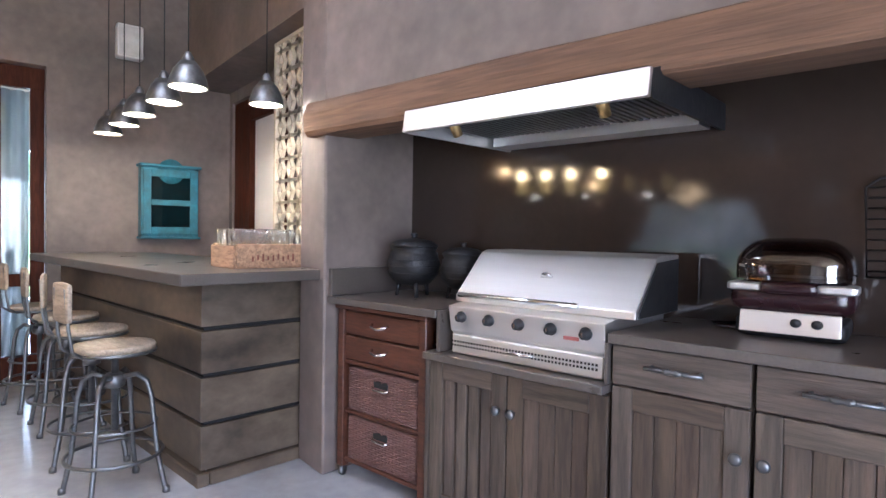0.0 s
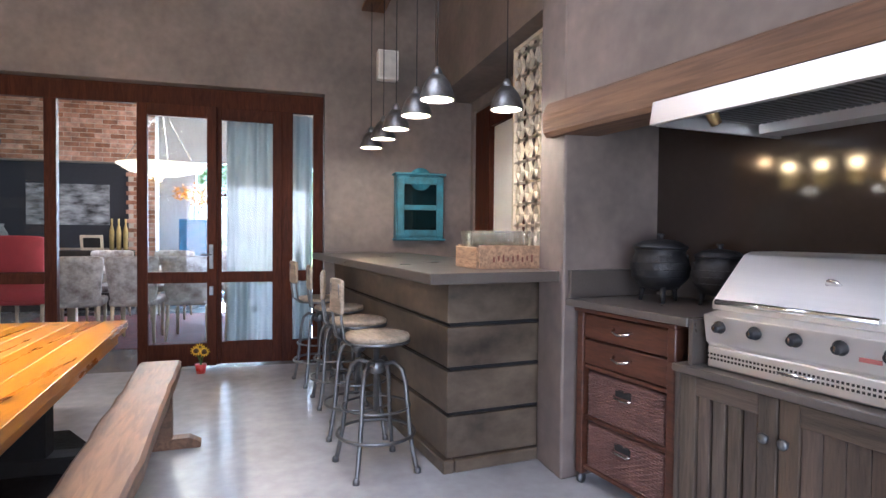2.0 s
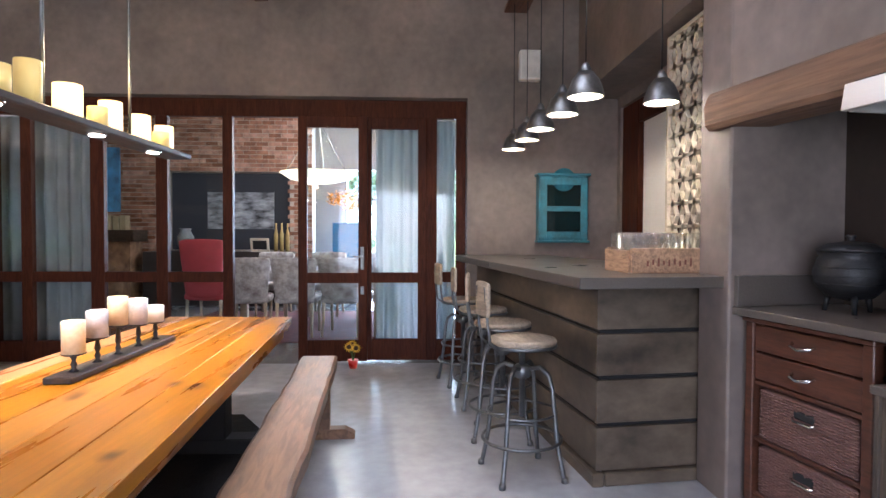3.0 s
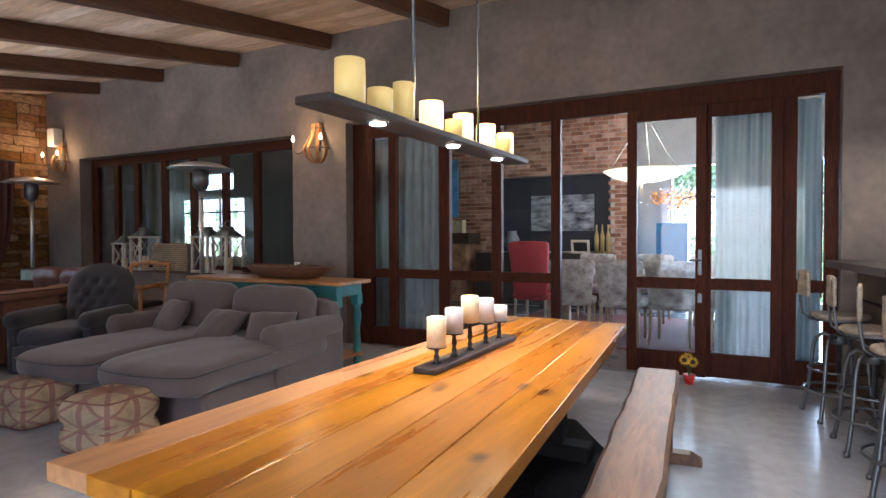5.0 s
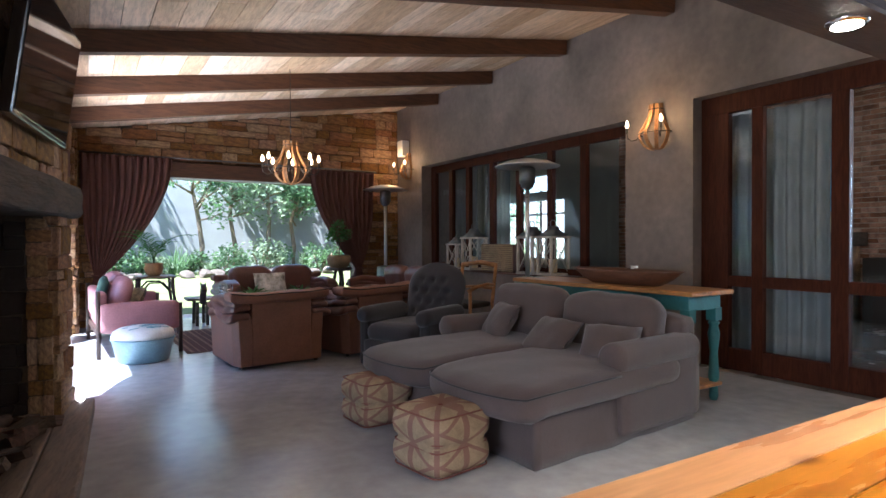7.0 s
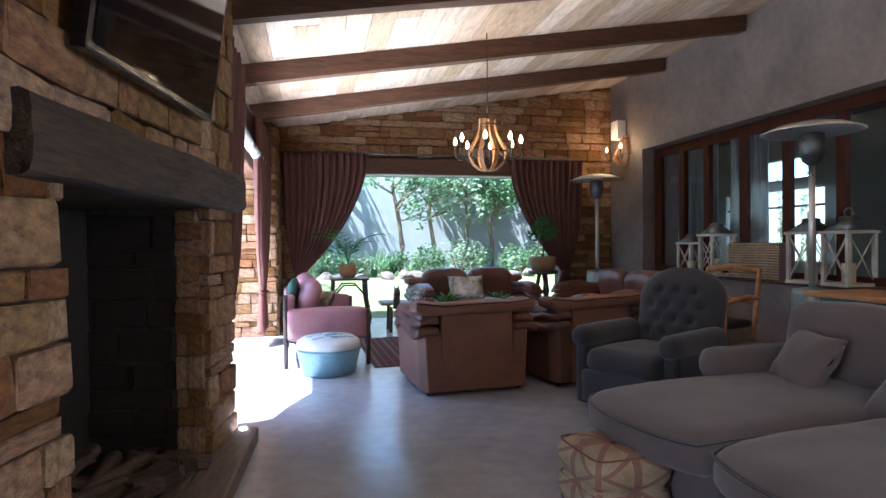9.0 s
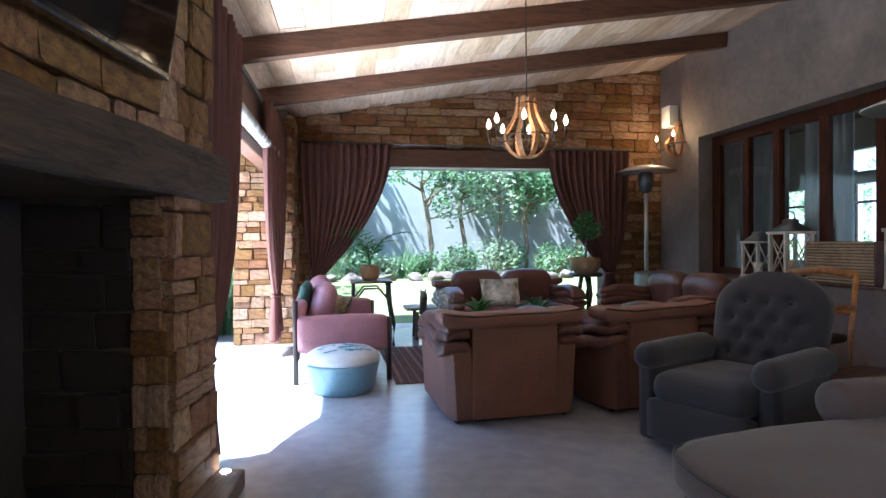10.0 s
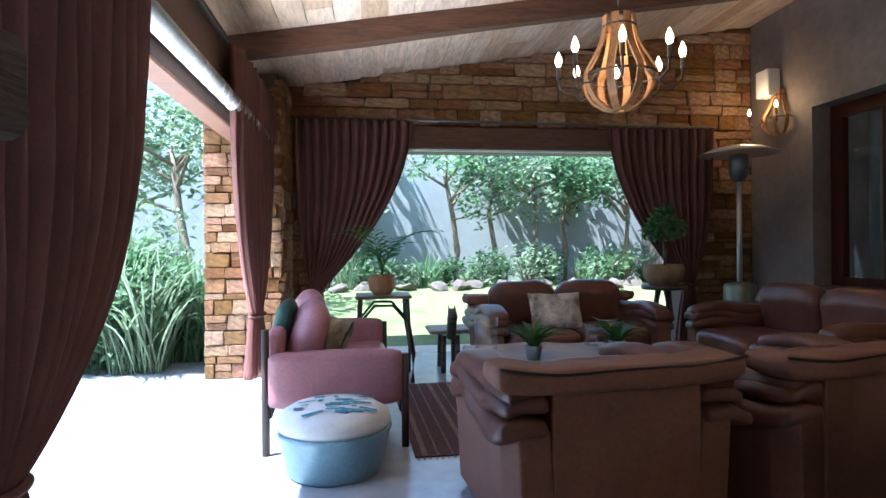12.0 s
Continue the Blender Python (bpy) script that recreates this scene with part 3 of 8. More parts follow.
def pendant(x, y, z):
    t = thing("pendant_lamp", "small bell-shaped gunmetal pendant lamp over the bar, lit", "lamp", Matrix.Translation((x, y, z)), "bar pendants")
    part("shade", lathe([(0.092, 0.0), (0.088, 0.0), (0.080, 0.035), (0.062, 0.085), (0.035, 0.12), (0.03, 0.12), (0.038, 0.128), (0.068, 0.09), (0.088, 0.04), (0.095, 0.003), (0.095, 0)], 28, None, False), M_GUN, t)
    part("lining", lathe([(0.0865, 0.001), (0.078, 0.036), (0.060, 0.085), (0.034, 0.118), (0.033, 0.117), (0.058, 0.084), (0.076, 0.035), (0.0855, 0.001)], 28, None, False), M_LINING, t, "pale yellow lamp lining")
    part("socket", lathe([(0.028, 0.12), (0.028, 0.145), (0.018, 0.165), (0.012, 0.175)], 14), M_GUN, t)
    part("bulb", lathe([(0.01, 0.012), (0.035, 0.02), (0.04, 0.04), (0.03, 0.065), (0.012, 0.09)], 14), M_LAMP_IN, t, "lit bulb")
    part("cord", tube([(0, 0, 0.17), (0, 0, ceil_z(x) - z)], 0.0035, 6), M_BLACK, t)
    return t


for x, y in ((4.87, -0.18), (4.98, -0.62), (5.31, -0.17), (5.79, -0.14), (6.23, -0.13), (6.71, -0.11)):
    pendant(x, y, 1.945)
    point_light("pendant_glow", x, y, 1.955, 1.6, (1.0, 0.82, 0.55), 0.02)
tagged(part("ceiling_plate", box(4.8, 6.9, -0.25, -0.05, ceil_z(4.8) - 0.03, ceil_z(4.8) + 0.0, bev=0.005), M_BEAM), "dark timber plate carrying the pendant cords", "plate")

# teal wall cabinet
tc_ = thing("wall_cabinet", "small distressed teal-painted wooden wall cabinet with two glazed panels", "cabinet")
TX0, TX1, TY0, TY1, TZ0, TZ1 = 7.36, 7.5, -0.93, -0.46, 1.19, 1.80
part("body", join_bm(box(TX0 + 0.02, TX1, TY0, TY0 + 0.02, TZ0, TZ1), box(TX0 + 0.02, TX1, TY1 - 0.02, TY1, TZ0, TZ1), box(TX0 + 0.02, TX1, TY0, TY1, TZ0, TZ0 + 0.02),
                    box(TX0 + 0.02, TX1, TY0, TY1, TZ1 - 0.02, TZ1), box(TX1 - 0.012, TX1, TY0, TY1, TZ0, TZ1), box(TX0 + 0.05, TX1 - 0.01, TY0 + 0.02, TY1 - 0.02, 1.48, 1.495)), M_TEAL, tc_)
cd = part("door", join_bm(box(TX0, TX0 + 0.022, TY0 + 0.01, TY0 + 0.075, TZ0 + 0.02, TZ1 - 0.02, bev=0.003), box(TX0, TX0 + 0.022, TY1 - 0.075, TY1 - 0.01, TZ0 + 0.02, TZ1 - 0.02, bev=0.003),
                          box(TX0, TX0 + 0.02, TY0 + 0.075, TY1 - 0.075, TZ0 + 0.02, TZ0 + 0.085, bev=0.003), box(TX0, TX0 + 0.02, TY0 + 0.075, TY1 - 0.075, TZ1 - 0.085, TZ1 - 0.02, bev=0.003),
                          box(TX0, TX0 + 0.02, TY0 + 0.075, TY1 - 0.075, 1.465, 1.515, bev=0.003)), M_TEAL, tc_)
part("pane", box(TX0 + 0.008, TX0 + 0.011, TY0 + 0.07, TY1 - 0.07, TZ0 + 0.08, TZ1 - 0.08), glass_mat("old_glass", (0.5, 0.55, 0.55)), cd)
part("cornice", join_bm(box(TX0 - 0.015, TX1, TY0 - 0.02, TY1 + 0.02, TZ1, TZ1 + 0.025, bev=0.005), moved(lathe([(0.11, -0.01), (0.11, 0.01)], 24), pose(TX0 + 0.015, (TY0 + TY1) / 2, TZ1 - 0.035, 0, 90, 0)),
                       box(TX0 - 0.012, TX1, TY0 - 0.015, TY1 + 0.015, TZ0 - 0.02, TZ0, bev=0.005)), M_TEAL, tc_)
for k in range(4):
    tagged(part("glass", lathe([(0.022, 0), (0.028, 0.09), (0.026, 0.09), (0.02, 0.006)], 12, Matrix.Translation((7.43, -0.84 + 0.095 * k, 1.211))), M_CLEAR), "clear drinking glass in the teal cabinet", "glass", "cabinet glasses")

al = thing("wall_speaker", "small white rectangular loudspeaker on the plaster wall", "speaker")
part("case", box(7.36, 7.47, -0.47, -0.27, 2.70, 2.98, bev=0.012, seg=2), M_WHITE, al)
part("bracket", box(7.46, 7.5, -0.40, -0.34, 2.80, 2.88), M_WHITE, al)
part("grille", box(7.352, 7.362, -0.455, -0.285, 2.715, 2.965, bev=0.003), mat("white_mesh", (0.62, 0.6, 0.58), 0.6, bump=0.3, fine=300), al)

# fretwork screen
scr = thing("lattice_screen", "tall cream fretwork screen with a star and triangle pattern", "screen")
part("frame", join_bm(box(5.69, 5.72, -0.995, -0.965, 1.055, 2.54), box(4.79, 4.81, -0.995, -0.965, 1.055, 2.54), box(4.81, 5.69, -0.995, -0.965, 2.515, 2.54), box(4.81, 5.69, -0.995, -0.965, 1.055, 1.08)), M_CREAM, scr)
lb = bmesh.new()
cell = 0.146
for i in range(6):
    for j in range(10):
        cx, cz = 4.81 + cell * (i + 0.5), 1.08 + cell * (j + 0.5)
        for k in range(3):
            a = math.pi * k / 3
            bx_ = box(-cell * 0.58, cell * 0.58, -0.012, 0.012, -0.008, 0.008)
            lb = join_bm(lb, moved(bx_, pose(cx, -0.98, cz, 0, math.degrees(a), 0)))
        lb = join_bm(lb, moved(lathe([(cell * 0.20, -0.012), (cell * 0.20, 0.012)], 6), pose(cx, -0.98, cz, 90, 0, 0)))
part("fretwork", lb, M_CREAM, scr)

# crate with glasses on the bar
cr = thing("drinks_crate", "old wooden bottle crate with faded lettering on the bar top", "crate", pose(4.93, -0.57, 1.052, 0, 0, 3))
ch = 0.115
for sgn in (-1, 1):
    part("long_side", box(-0.155, 0.155, sgn * 0.20 - 0.008, sgn * 0.20 + 0.008, 0.0, ch, bev=0.003), M_CRATE, cr)
    part("end_board", box(sgn * 0.155 - 0.009, sgn * 0.155 + 0.009, -0.192, 0.192, 0.0, ch + 0.01, bev=0.003), M_CRATE, cr)
part("bottom", box(-0.146, 0.146, -0.19, 0.19, 0.085, 0.098), M_CRATE, cr)
tb = bmesh.new()
for k in range(9):
    y = -0.12 + k * 0.028
    tb = join_bm(tb, box(-0.1655, -0.164, y, y + 0.010, 0.035 + 0.008 * (k % 2), 0.075 - 0.006 * (k % 3)))
part("lettering", tb, mat("faded_red_print", (0.17, 0.06, 0.04), 0.8), cr, "faded illegible script")
for i in range(4):
    for j in range(6):
        tagged(part("tumbler", lathe([(0.024, 0), (0.031, 0.105), (0.029, 0.105), (0.022, 0.006)], 14, Matrix.Translation((4.93 - 0.10 + 0.068 * i, -0.57 - 0.165 + 0.066 * j, 1.151))), M_CLEAR),
               "upturned clear glass tumbler in the crate", "glass", "crate glasses")

# cooking alcove: worktops and cabinets
CY = -0.755
in_alcove(tagged(part("worktop", join_bm(box(3.752, 4.497, -1.358, CY, 0.885, 0.92, bev=0.003), box(0.0, 2.973, -1.358, CY, 0.885, 0.92, bev=0.003)), M_BARTOP), "dark taupe stone worktop in two stretches", "worktop"))
in_alcove(tagged(part("low_worktop", join_bm(box(2.976, 3.80, -1.358, CY + 0.025, 0.712, 0.742, bev=0.003), box(3.732, 3.751, -1.358, CY - 0.01, 0.744, 0.918), box(2.976, 2.986, -1.358, CY - 0.01, 0.744, 0.884)), M_BARTOP), "lower stone ledge holding the gas grill", "worktop"))
in_alcove(tagged(part("upstand", join_bm(box(4.47, 4.498, -1.357, CY - 0.01, 0.922, 1.06, bev=0.002), box(3.752, 4.469, -1.359, -1.335, 0.922, 1.06, bev=0.002)), M_BARTOP), "stone upstand along the worktop", "upstand"))


def cab_door(t, x0, x1, z0, z1, knob_x, slots=False):
    """Framed door of weathered boards on the cabinet front."""
    yf = CY - 0.022
    d = part("door", join_bm(box(x0, x0 + 0.07, yf - 0.022, yf, z0, z1, bev=0.003), box(x1 - 0.07, x1, yf - 0.022, yf, z0, z1, bev=0.003)), M_CAB, t)
    part("door_rail", box(x0 + 0.07, x1 - 0.07, yf - 0.022, yf - 0.001, z1 - 0.075, z1, bev=0.003), M_CABH, d)
    part("door_rail", box(x0 + 0.07, x1 - 0.07, yf - 0.022, yf - 0.001, z0, z0 + 0.075, bev=0.003), M_CABH, d)
    n = 4
    w = (x1 - x0 - 0.14) / n
    for k in range(n):
        a = x0 + 0.07 + k * w
        gap = 0.014 if slots else 0.002
        part("plank", box(a + gap / 2, a + w - gap / 2, yf - 0.03, yf - 0.010, z0 + 0.075, z1 - 0.075, bev=0.002), M_CAB, d)
    kn = lathe([(0.006, 0), (0.006, 0.015), (0.017, 0.02), (0.019, 0.028), (0.012, 0.036)], 16, pose(knob_x, yf, z1 - 0.14, -90, 0, 0))
    part("knob", kn, M_GUN, d, "pewter round knob")
    return d


def drawer(t, x0, x1, z0, z1):
    yf = CY - 0.02
    d = part("drawer_front", box(x0, x1, yf - 0.024, yf, z0, z1, bev=0.003), M_CABH, t)
    c, z = (x0 + x1) / 2, (z0 + z1) / 2 + 0.01
    part("handle", join_bm(tube([(c - 0.075, yf, z), (c - 0.075, yf + 0.03, z)], 0.007), tube([(c + 0.075, yf, z), (c + 0.075, yf + 0.03, z)], 0.007),
                           tube([(c - 0.09, yf + 0.032, z), (c - 0.03, yf + 0.034, z), (c, yf + 0.036, z), (c + 0.03, yf + 0.034, z), (c + 0.09, yf + 0.032, z)], 0.007),
                           lathe([(0.006, -0.03), (0.011, -0.015), (0.007, 0), (0.011, 0.015), (0.006, 0.03)], 12, pose(c, yf + 0.036, z, 0, 90, 0))), M_GUN, d, "pewter bar handle")


def base_cabinet(x0, x1, top, with_drawer, knob_left, slots=False, double=False):
    t = thing("base_cabinet", "weathered grey-brown plank base cabinet" + (" with slatted door under the grill" if double else " with drawer and door"), "cabinet", group="kitchen cabinets")
    part("carcass", box(x0 + 0.002, x1 - 0.002, -1.355, CY - 0.05, 0.05, top - 0.002), M_CAB, t)
    part("plinth", box(x0 + 0.002, x1 - 0.002, -1.30, CY - 0.09, 0, 0.05), M_DARK, t)
    if with_drawer:
        drawer(t, x0 + 0.005, x1 - 0.005, 0.750, top - 0.006)
        cab_door(t, x0 + 0.005, x1 - 0.005, 0.06, 0.742, x1 - 0.035 if not knob_left else x0 + 0.035)
    elif double:
        mid = (x0 + x1) / 2
        cab_door(t, mid + 0.003, x1 - 0.02, 0.06, top - 0.012, mid + 0.035, True)
        cab_door(t, x0 + 0.005, mid - 0.003, 0.06, top - 0.012, mid - 0.035)
        part("stile", box(x1 - 0.018, x1, CY - 0.05, CY - 0.015, 0.0, top - 0.004), M_CAB, t)
    return t


in_alcove(base_cabinet(2.972, 3.815, 0.712, False, False, double=True))
for x_lo, x_hi, left_knob in ((2.535, 2.968, True), (2.10, 2.531, False), (1.665, 2.096, True), (1.23, 1.661, False)):
    in_alcove(base_cabinet(x_lo, x_hi, 0.885, True, left_knob))

# rolling cart with drawers and baskets
ct = thing("drawer_cart", "red-brown wooden cart with two drawers and two wicker baskets", "cart")
in_alcove(ct)
cx0, cx1, cyf = 3.845, 4.46, -0.80
for x in (cx0, cx1 - 0.045):
    for y in (cyf - 0.045, -1.28):
        part("post", box(x, x + 0.045, y, y + 0.045, 0.055, 0.86, bev=0.004), M_CART, ct)
part("top", box(cx0 - 0.01, cx1 + 0.01, -1.29, cyf + 0.012, 0.86, 0.88, bev=0.004), M_CART, ct)
for z0, z1 in ((0.735, 0.85), (0.61, 0.725)):
    d = part("drawer", box(cx0 + 0.047, cx1 - 0.047, cyf - 0.30, cyf - 0.008, z0, z1, bev=0.004), M_CART, ct)
    c = (cx0 + cx1) / 2
    part("handle", tube([(c - 0.055, cyf - 0.01, (z0 + z1) / 2 + 0.012), (c - 0.045, cyf + 0.014, (z0 + z1) / 2 + 0.002), (c, cyf + 0.022, (z0 + z1) / 2 - 0.006), (c + 0.045, cyf + 0.014, (z0 + z1) / 2 + 0.002), (c + 0.055, cyf - 0.01, (z0 + z1) / 2 + 0.012)], 0.007), M_CHROME, d, "silver bow handle")
for z in (0.585, 0.335, 0.085):
    part("rail", box(cx0 + 0.046, cx1 - 0.046, -1.27, cyf - 0.01, z, z + 0.018, bev=0.003), M_CART, ct)


def basket(z0, z1):
    t = part("basket", box(cx0 + 0.065, cx1 - 0.065, -1.22, cyf - 0.022, z0, z1, bev=0.012, seg=2), M_WICKER, ct, "brown wicker basket")
    wb = bmesh.new()
    n = int((z1 - z0) / 0.011)
    for k in range(n):
        z = z0 + 0.006 + k * 0.011
        pts = []
        for i in range(41):
            x = cx0 + 0.068 + (cx1 - cx0 - 0.136) * i / 40
            pts.append((x, cyf - 0.021 + 0.004 * math.sin(i * 1.57 + k * math.pi), z))
        tube(pts, 0.0048, 4, wb)
    part("weave", wb, M_WICKER, t)
    c = (cx0 + cx1) / 2
    part("grip_hole", box(c - 0.05, c + 0.05, cyf - 0.03, cyf - 0.012, z1 - 0.075, z1 - 0.04, bev=0.008, seg=2), M_DARK, t)
    part("grip", tube([(c - 0.055, cyf - 0.014, z1 - 0.075), (c - 0.04, cyf - 0.006, z1 - 0.083), (c + 0.04, cyf - 0.006, z1 - 0.083), (c + 0.055, cyf - 0.014, z1 - 0.075)], 0.006), M_CHROME, t, "silver handle")


basket(0.355, 0.57)
basket(0.105, 0.32)
for x in (cx0 + 0.022, cx1 - 0.022):
    for y in (cyf - 0.022, -1.26):
        part("castor", join_bm(moved(lathe([(0.026, -0.011), (0.028, 0), (0.026, 0.011)], 16), pose(x, y, 0.028, 0, 90, 20)), box(x - 0.016, x + 0.016, y - 0.012, y + 0.012, 0.035, 0.056)), M_GUN, ct)

# gas grill
gr = thing("gas_grill", "built-in stainless steel gas grill with sloping lid and five knobs", "grill")
in_alcove(gr)
gx0, gx1 = 2.99, 3.69
def prism(prof, x0, x1, bev=0.0):
    """A solid with a (y, z) outline drawn out along x."""
    bm = bmesh.new()
    a = [bm.verts.new((x0, y, z)) for y, z in prof]
    b = [bm.verts.new((x1, y, z)) for y, z in prof]
    n = len(prof)
    for k in range(n):
        bm.faces.new((a[k], a[(k + 1) % n], b[(k + 1) % n], b[k]))
    bm.faces.new(a[::-1])
    bm.faces.new(b)
    bmesh.ops.recalc_face_normals(bm, faces=bm.faces[:])
    if bev:
        bmesh.ops.bevel(bm, geom=bm.edges[:], offset=bev, segments=2, affect="EDGES", profile=0.5)
    return bm


part("body", prism([(-0.80, 0.744), (-0.80, 0.83), (-0.786, 0.84), (-0.768, 0.945), (-0.84, 0.955), (-1.30, 0.955), (-1.30, 0.744)], gx0, gx1, 0.004), M_STEEL, gr)
lid = part("lid", prism([(-0.845, 0.957), (-0.845, 0.985), (-1.02, 1.165), (-1.06, 1.177), (-1.24, 1.177), (-1.24, 0.957)], gx0 - 0.075, gx1 + 0.025, 0.004), M_STEEL, gr)
part("lid_cheek", prism([(-0.86, 0.962), (-0.86, 0.982), (-1.02, 1.15), (-1.22, 1.16), (-1.22, 0.962)], gx0 - 0.082, gx0 - 0.0755), M_BLACK, lid)
part("lid_handle", join_bm(tube([(gx0 + 0.12, -0.80, 0.992), (gx1 - 0.03, -0.80, 0.992)], 0.011, 10), *[tube([(x, -0.85, 0.992), (x, -0.80, 0.992)], 0.007) for x in (gx0 + 0.16, gx1 - 0.07)]), M_CHROME, lid, "long steel bar handle")
part("thermometer", lathe([(0.024, 0), (0.026, 0.008), (0.02, 0.012)], 20, pose((gx0 + gx1) / 2 - 0.02, -0.932, 1.075, -136, 0, 0) @ Matrix.Rotation(math.pi, 4, "X")), M_CHROME, lid, "round lid thermometer")
for k in range(5):
    x = gx1 - 0.07 - k * 0.14
    kb = part("knob", lathe([(0.023, 0), (0.024, 0.008), (0.018, 0.012), (0.016, 0.03), (0.012, 0.034)], 16, pose(x, -0.776, 0.905, -99, 0, 0)), M_BLACK, gr, "black control knob")
    part("pointer", box(x - 0.003, x + 0.003, -0.744, -0.739, 0.896, 0.912), M_CHROME, kb)
part("name_plate", box(gx0 + 0.10, gx0 + 0.16, -0.781, -0.774, 0.873, 0.886), mat("red_plate", (0.30, 0.10, 0.09), 0.4), gr)
part("drip_tray", box(gx0 + 0.01, gx1 - 0.01, -0.80, -0.785, 0.75, 0.826, bev=0.003), M_STEEL, gr)
hb = bmesh.new()
for r in range(2):
    for k in range(46):
        x = gx0 + 0.03 + k * 0.0145
        bx(hb, x, x + 0.008, -0.786, -0.783, 0.778 + r * 0.016, 0.786 + r * 0.016)
part("vent_holes", hb, M_DARK, gr)
part("tray_handle", tube([((gx0 + gx1) / 2 + 0.06, -0.79, 0.79), ((gx0 + gx1) / 2 + 0.05, -0.765, 0.79), ((gx0 + gx1) / 2 - 0.05, -0.765, 0.79), ((gx0 + gx1) / 2 - 0.06, -0.79, 0.79)], 0.006), M_CHROME, gr)

# extractor hood
hd = thing("extractor_hood", "long stainless steel extractor hood with dark filters and brass spotlights", "hood", Matrix.Translation((0.19, 0, 0.062)))
in_alcove(hd)
part("front", prism([(-0.62, 1.59), (-0.60, 1.592), (-0.615, 1.68), (-0.635, 1.68)], 2.60, 3.62, 0.002), M_STEEL, hd)
part("side", prism([(-0.635, 1.59), (-0.64, 1.68), (-0.70, 1.70), (-1.352, 1.70), (-1.352, 1.60)], 2.60, 2.615), M_BLACK, hd)
part("side", prism([(-0.635, 1.59), (-0.64, 1.68), (-0.70, 1.70), (-1.352, 1.70), (-1.352, 1.60)], 3.605, 3.62), M_STEEL, hd)
part("canopy", join_bm(box(2.616, 3.604, -1.35, -0.638, 1.655, 1.69), box(2.8, 3.45, -1.35, -0.98, 1.69, 1.79)), M_BLACK, hd)
part("back_strip", box(2.64, 3.58, -1.30, -1.17, 1.60, 1.645), M_STEEL, hd)
for k in range(34):
    part("filter_slat", box(2.65 + k * 0.0275, 2.665 + k * 0.0275, -1.15, -0.68, 1.635, 1.655), M_GUN, hd)
for x in (2.79, 3.42):
    part("spotlight", lathe([(0.02, 0), (0.022, 0.05), (0.012, 0.075)], 14, pose(x, -0.72, 1.575, -35, 0, 0)), M_BRASS, hd, "small brass spotlight")

# potjie pots
def potjie(x, y, s):
    t = thing("iron_pot", "black three-legged cast-iron pot with lid and wire bail", "pot", Matrix.LocRotScale((x, y, 0.92), Euler((0, 0, 0.4)), (s, s, s)), "iron pots")
    in_alcove(t)
    part("body", lathe([(0.02, 0.055), (0.09, 0.07), (0.135, 0.12), (0.145, 0.18), (0.13, 0.23), (0.118, 0.25), (0.128, 0.262), (0.128, 0.268)], 28), M_IRON, t)
    for z in (0.13, 0.165, 0.20):
        part("rib", tube(ring_pts(0.143 - abs(z - 0.17) * 0.15, z, 30), 0.003, 5, closed=True), M_IRON, t)
    part("lid", lathe([(0.132, 0.27), (0.132, 0.28), (0.09, 0.305), (0.03, 0.315), (0.014, 0.317), (0.014, 0.33), (0.022, 0.337), (0.014, 0.345)], 26), M_IRON, t)
    for k in range(3):
        a = 2 * math.pi * k / 3
        part("leg", tube([(0.085 * math.cos(a), 0.085 * math.sin(a), 0.08), (0.10 * math.cos(a), 0.10 * math.sin(a), 0.0)], 0.016, 8, taper=0.6), M_IRON, t)
    part("bail", tube([(0.135 * math.cos(a), 0.11 * math.sin(a) * 0.6 - 0.13 * math.sin(a), 0.24 - 0.07 * math.sin(a)) for a in [math.pi * k / 14 for k in range(15)]], 0.004, 6), M_GUN, t, "wire bail handle")


potjie(4.22, -1.10, 0.95)
potjie(3.96, -1.19, 0.82)

# sandwich press / table grill
pr = thing("table_grill", "plum-coloured electric table grill with smoked domed lid and silver trim", "appliance", ALCOVE @ Matrix.LocRotScale((2.51, -1.18, 0.92), Euler((0, 0, radians(3))), (1.05, 1.05, 0.92)))
part("base", cushion(-0.15, 0.15, -0.11, 0.115, 0.0, 0.075, 0.4, 8, 0), M_BLACK, pr)
part("panel", prism([(0.128, 0.02), (0.108, 0.095), (0.10, 0.095), (0.10, 0.02)], -0.135, 0.135, 0.003), M_STEEL, pr)
for k in (-0.02, -0.075):
    part("dial", lathe([(0.016, 0), (0.014, 0.014)], 14, pose(k, 0.117, 0.06, -75, 0, 0)), M_BLACK, pr)
part("pan", cushion(-0.17, 0.17, -0.12, 0.12, 0.085, 0.20, 0.8, 10, 0), M_PLUM, pr)
part("trim_band", join_bm(cushion(-0.174, -0.07, -0.0, 0.126, 0.165, 0.195, 0.3, 6, 0), cushion(0.07, 0.174, -0.0, 0.126, 0.165, 0.195, 0.3, 6, 0)), M_STEEL, pr)
part("grip", cushion(-0.075, 0.075, 0.10, 0.145, 0.16, 0.20, 0.5, 6, 0), M_PLUM, pr)
sh = cushion(-0.165, 0.165, -0.115, 0.115, 0.12, 0.345, 0.75, 10, 0)
bmesh.ops.delete(sh, geom=[v for v in sh.verts if v.co.z < 0.20], context="VERTS")
part("lid", sh, M_SMOKE, pr, "smoked clear domed lid")
part("hot_plate", box(-0.13, 0.13, -0.09, 0.09, 0.195, 0.215, bev=0.01), M_BLACK, pr)
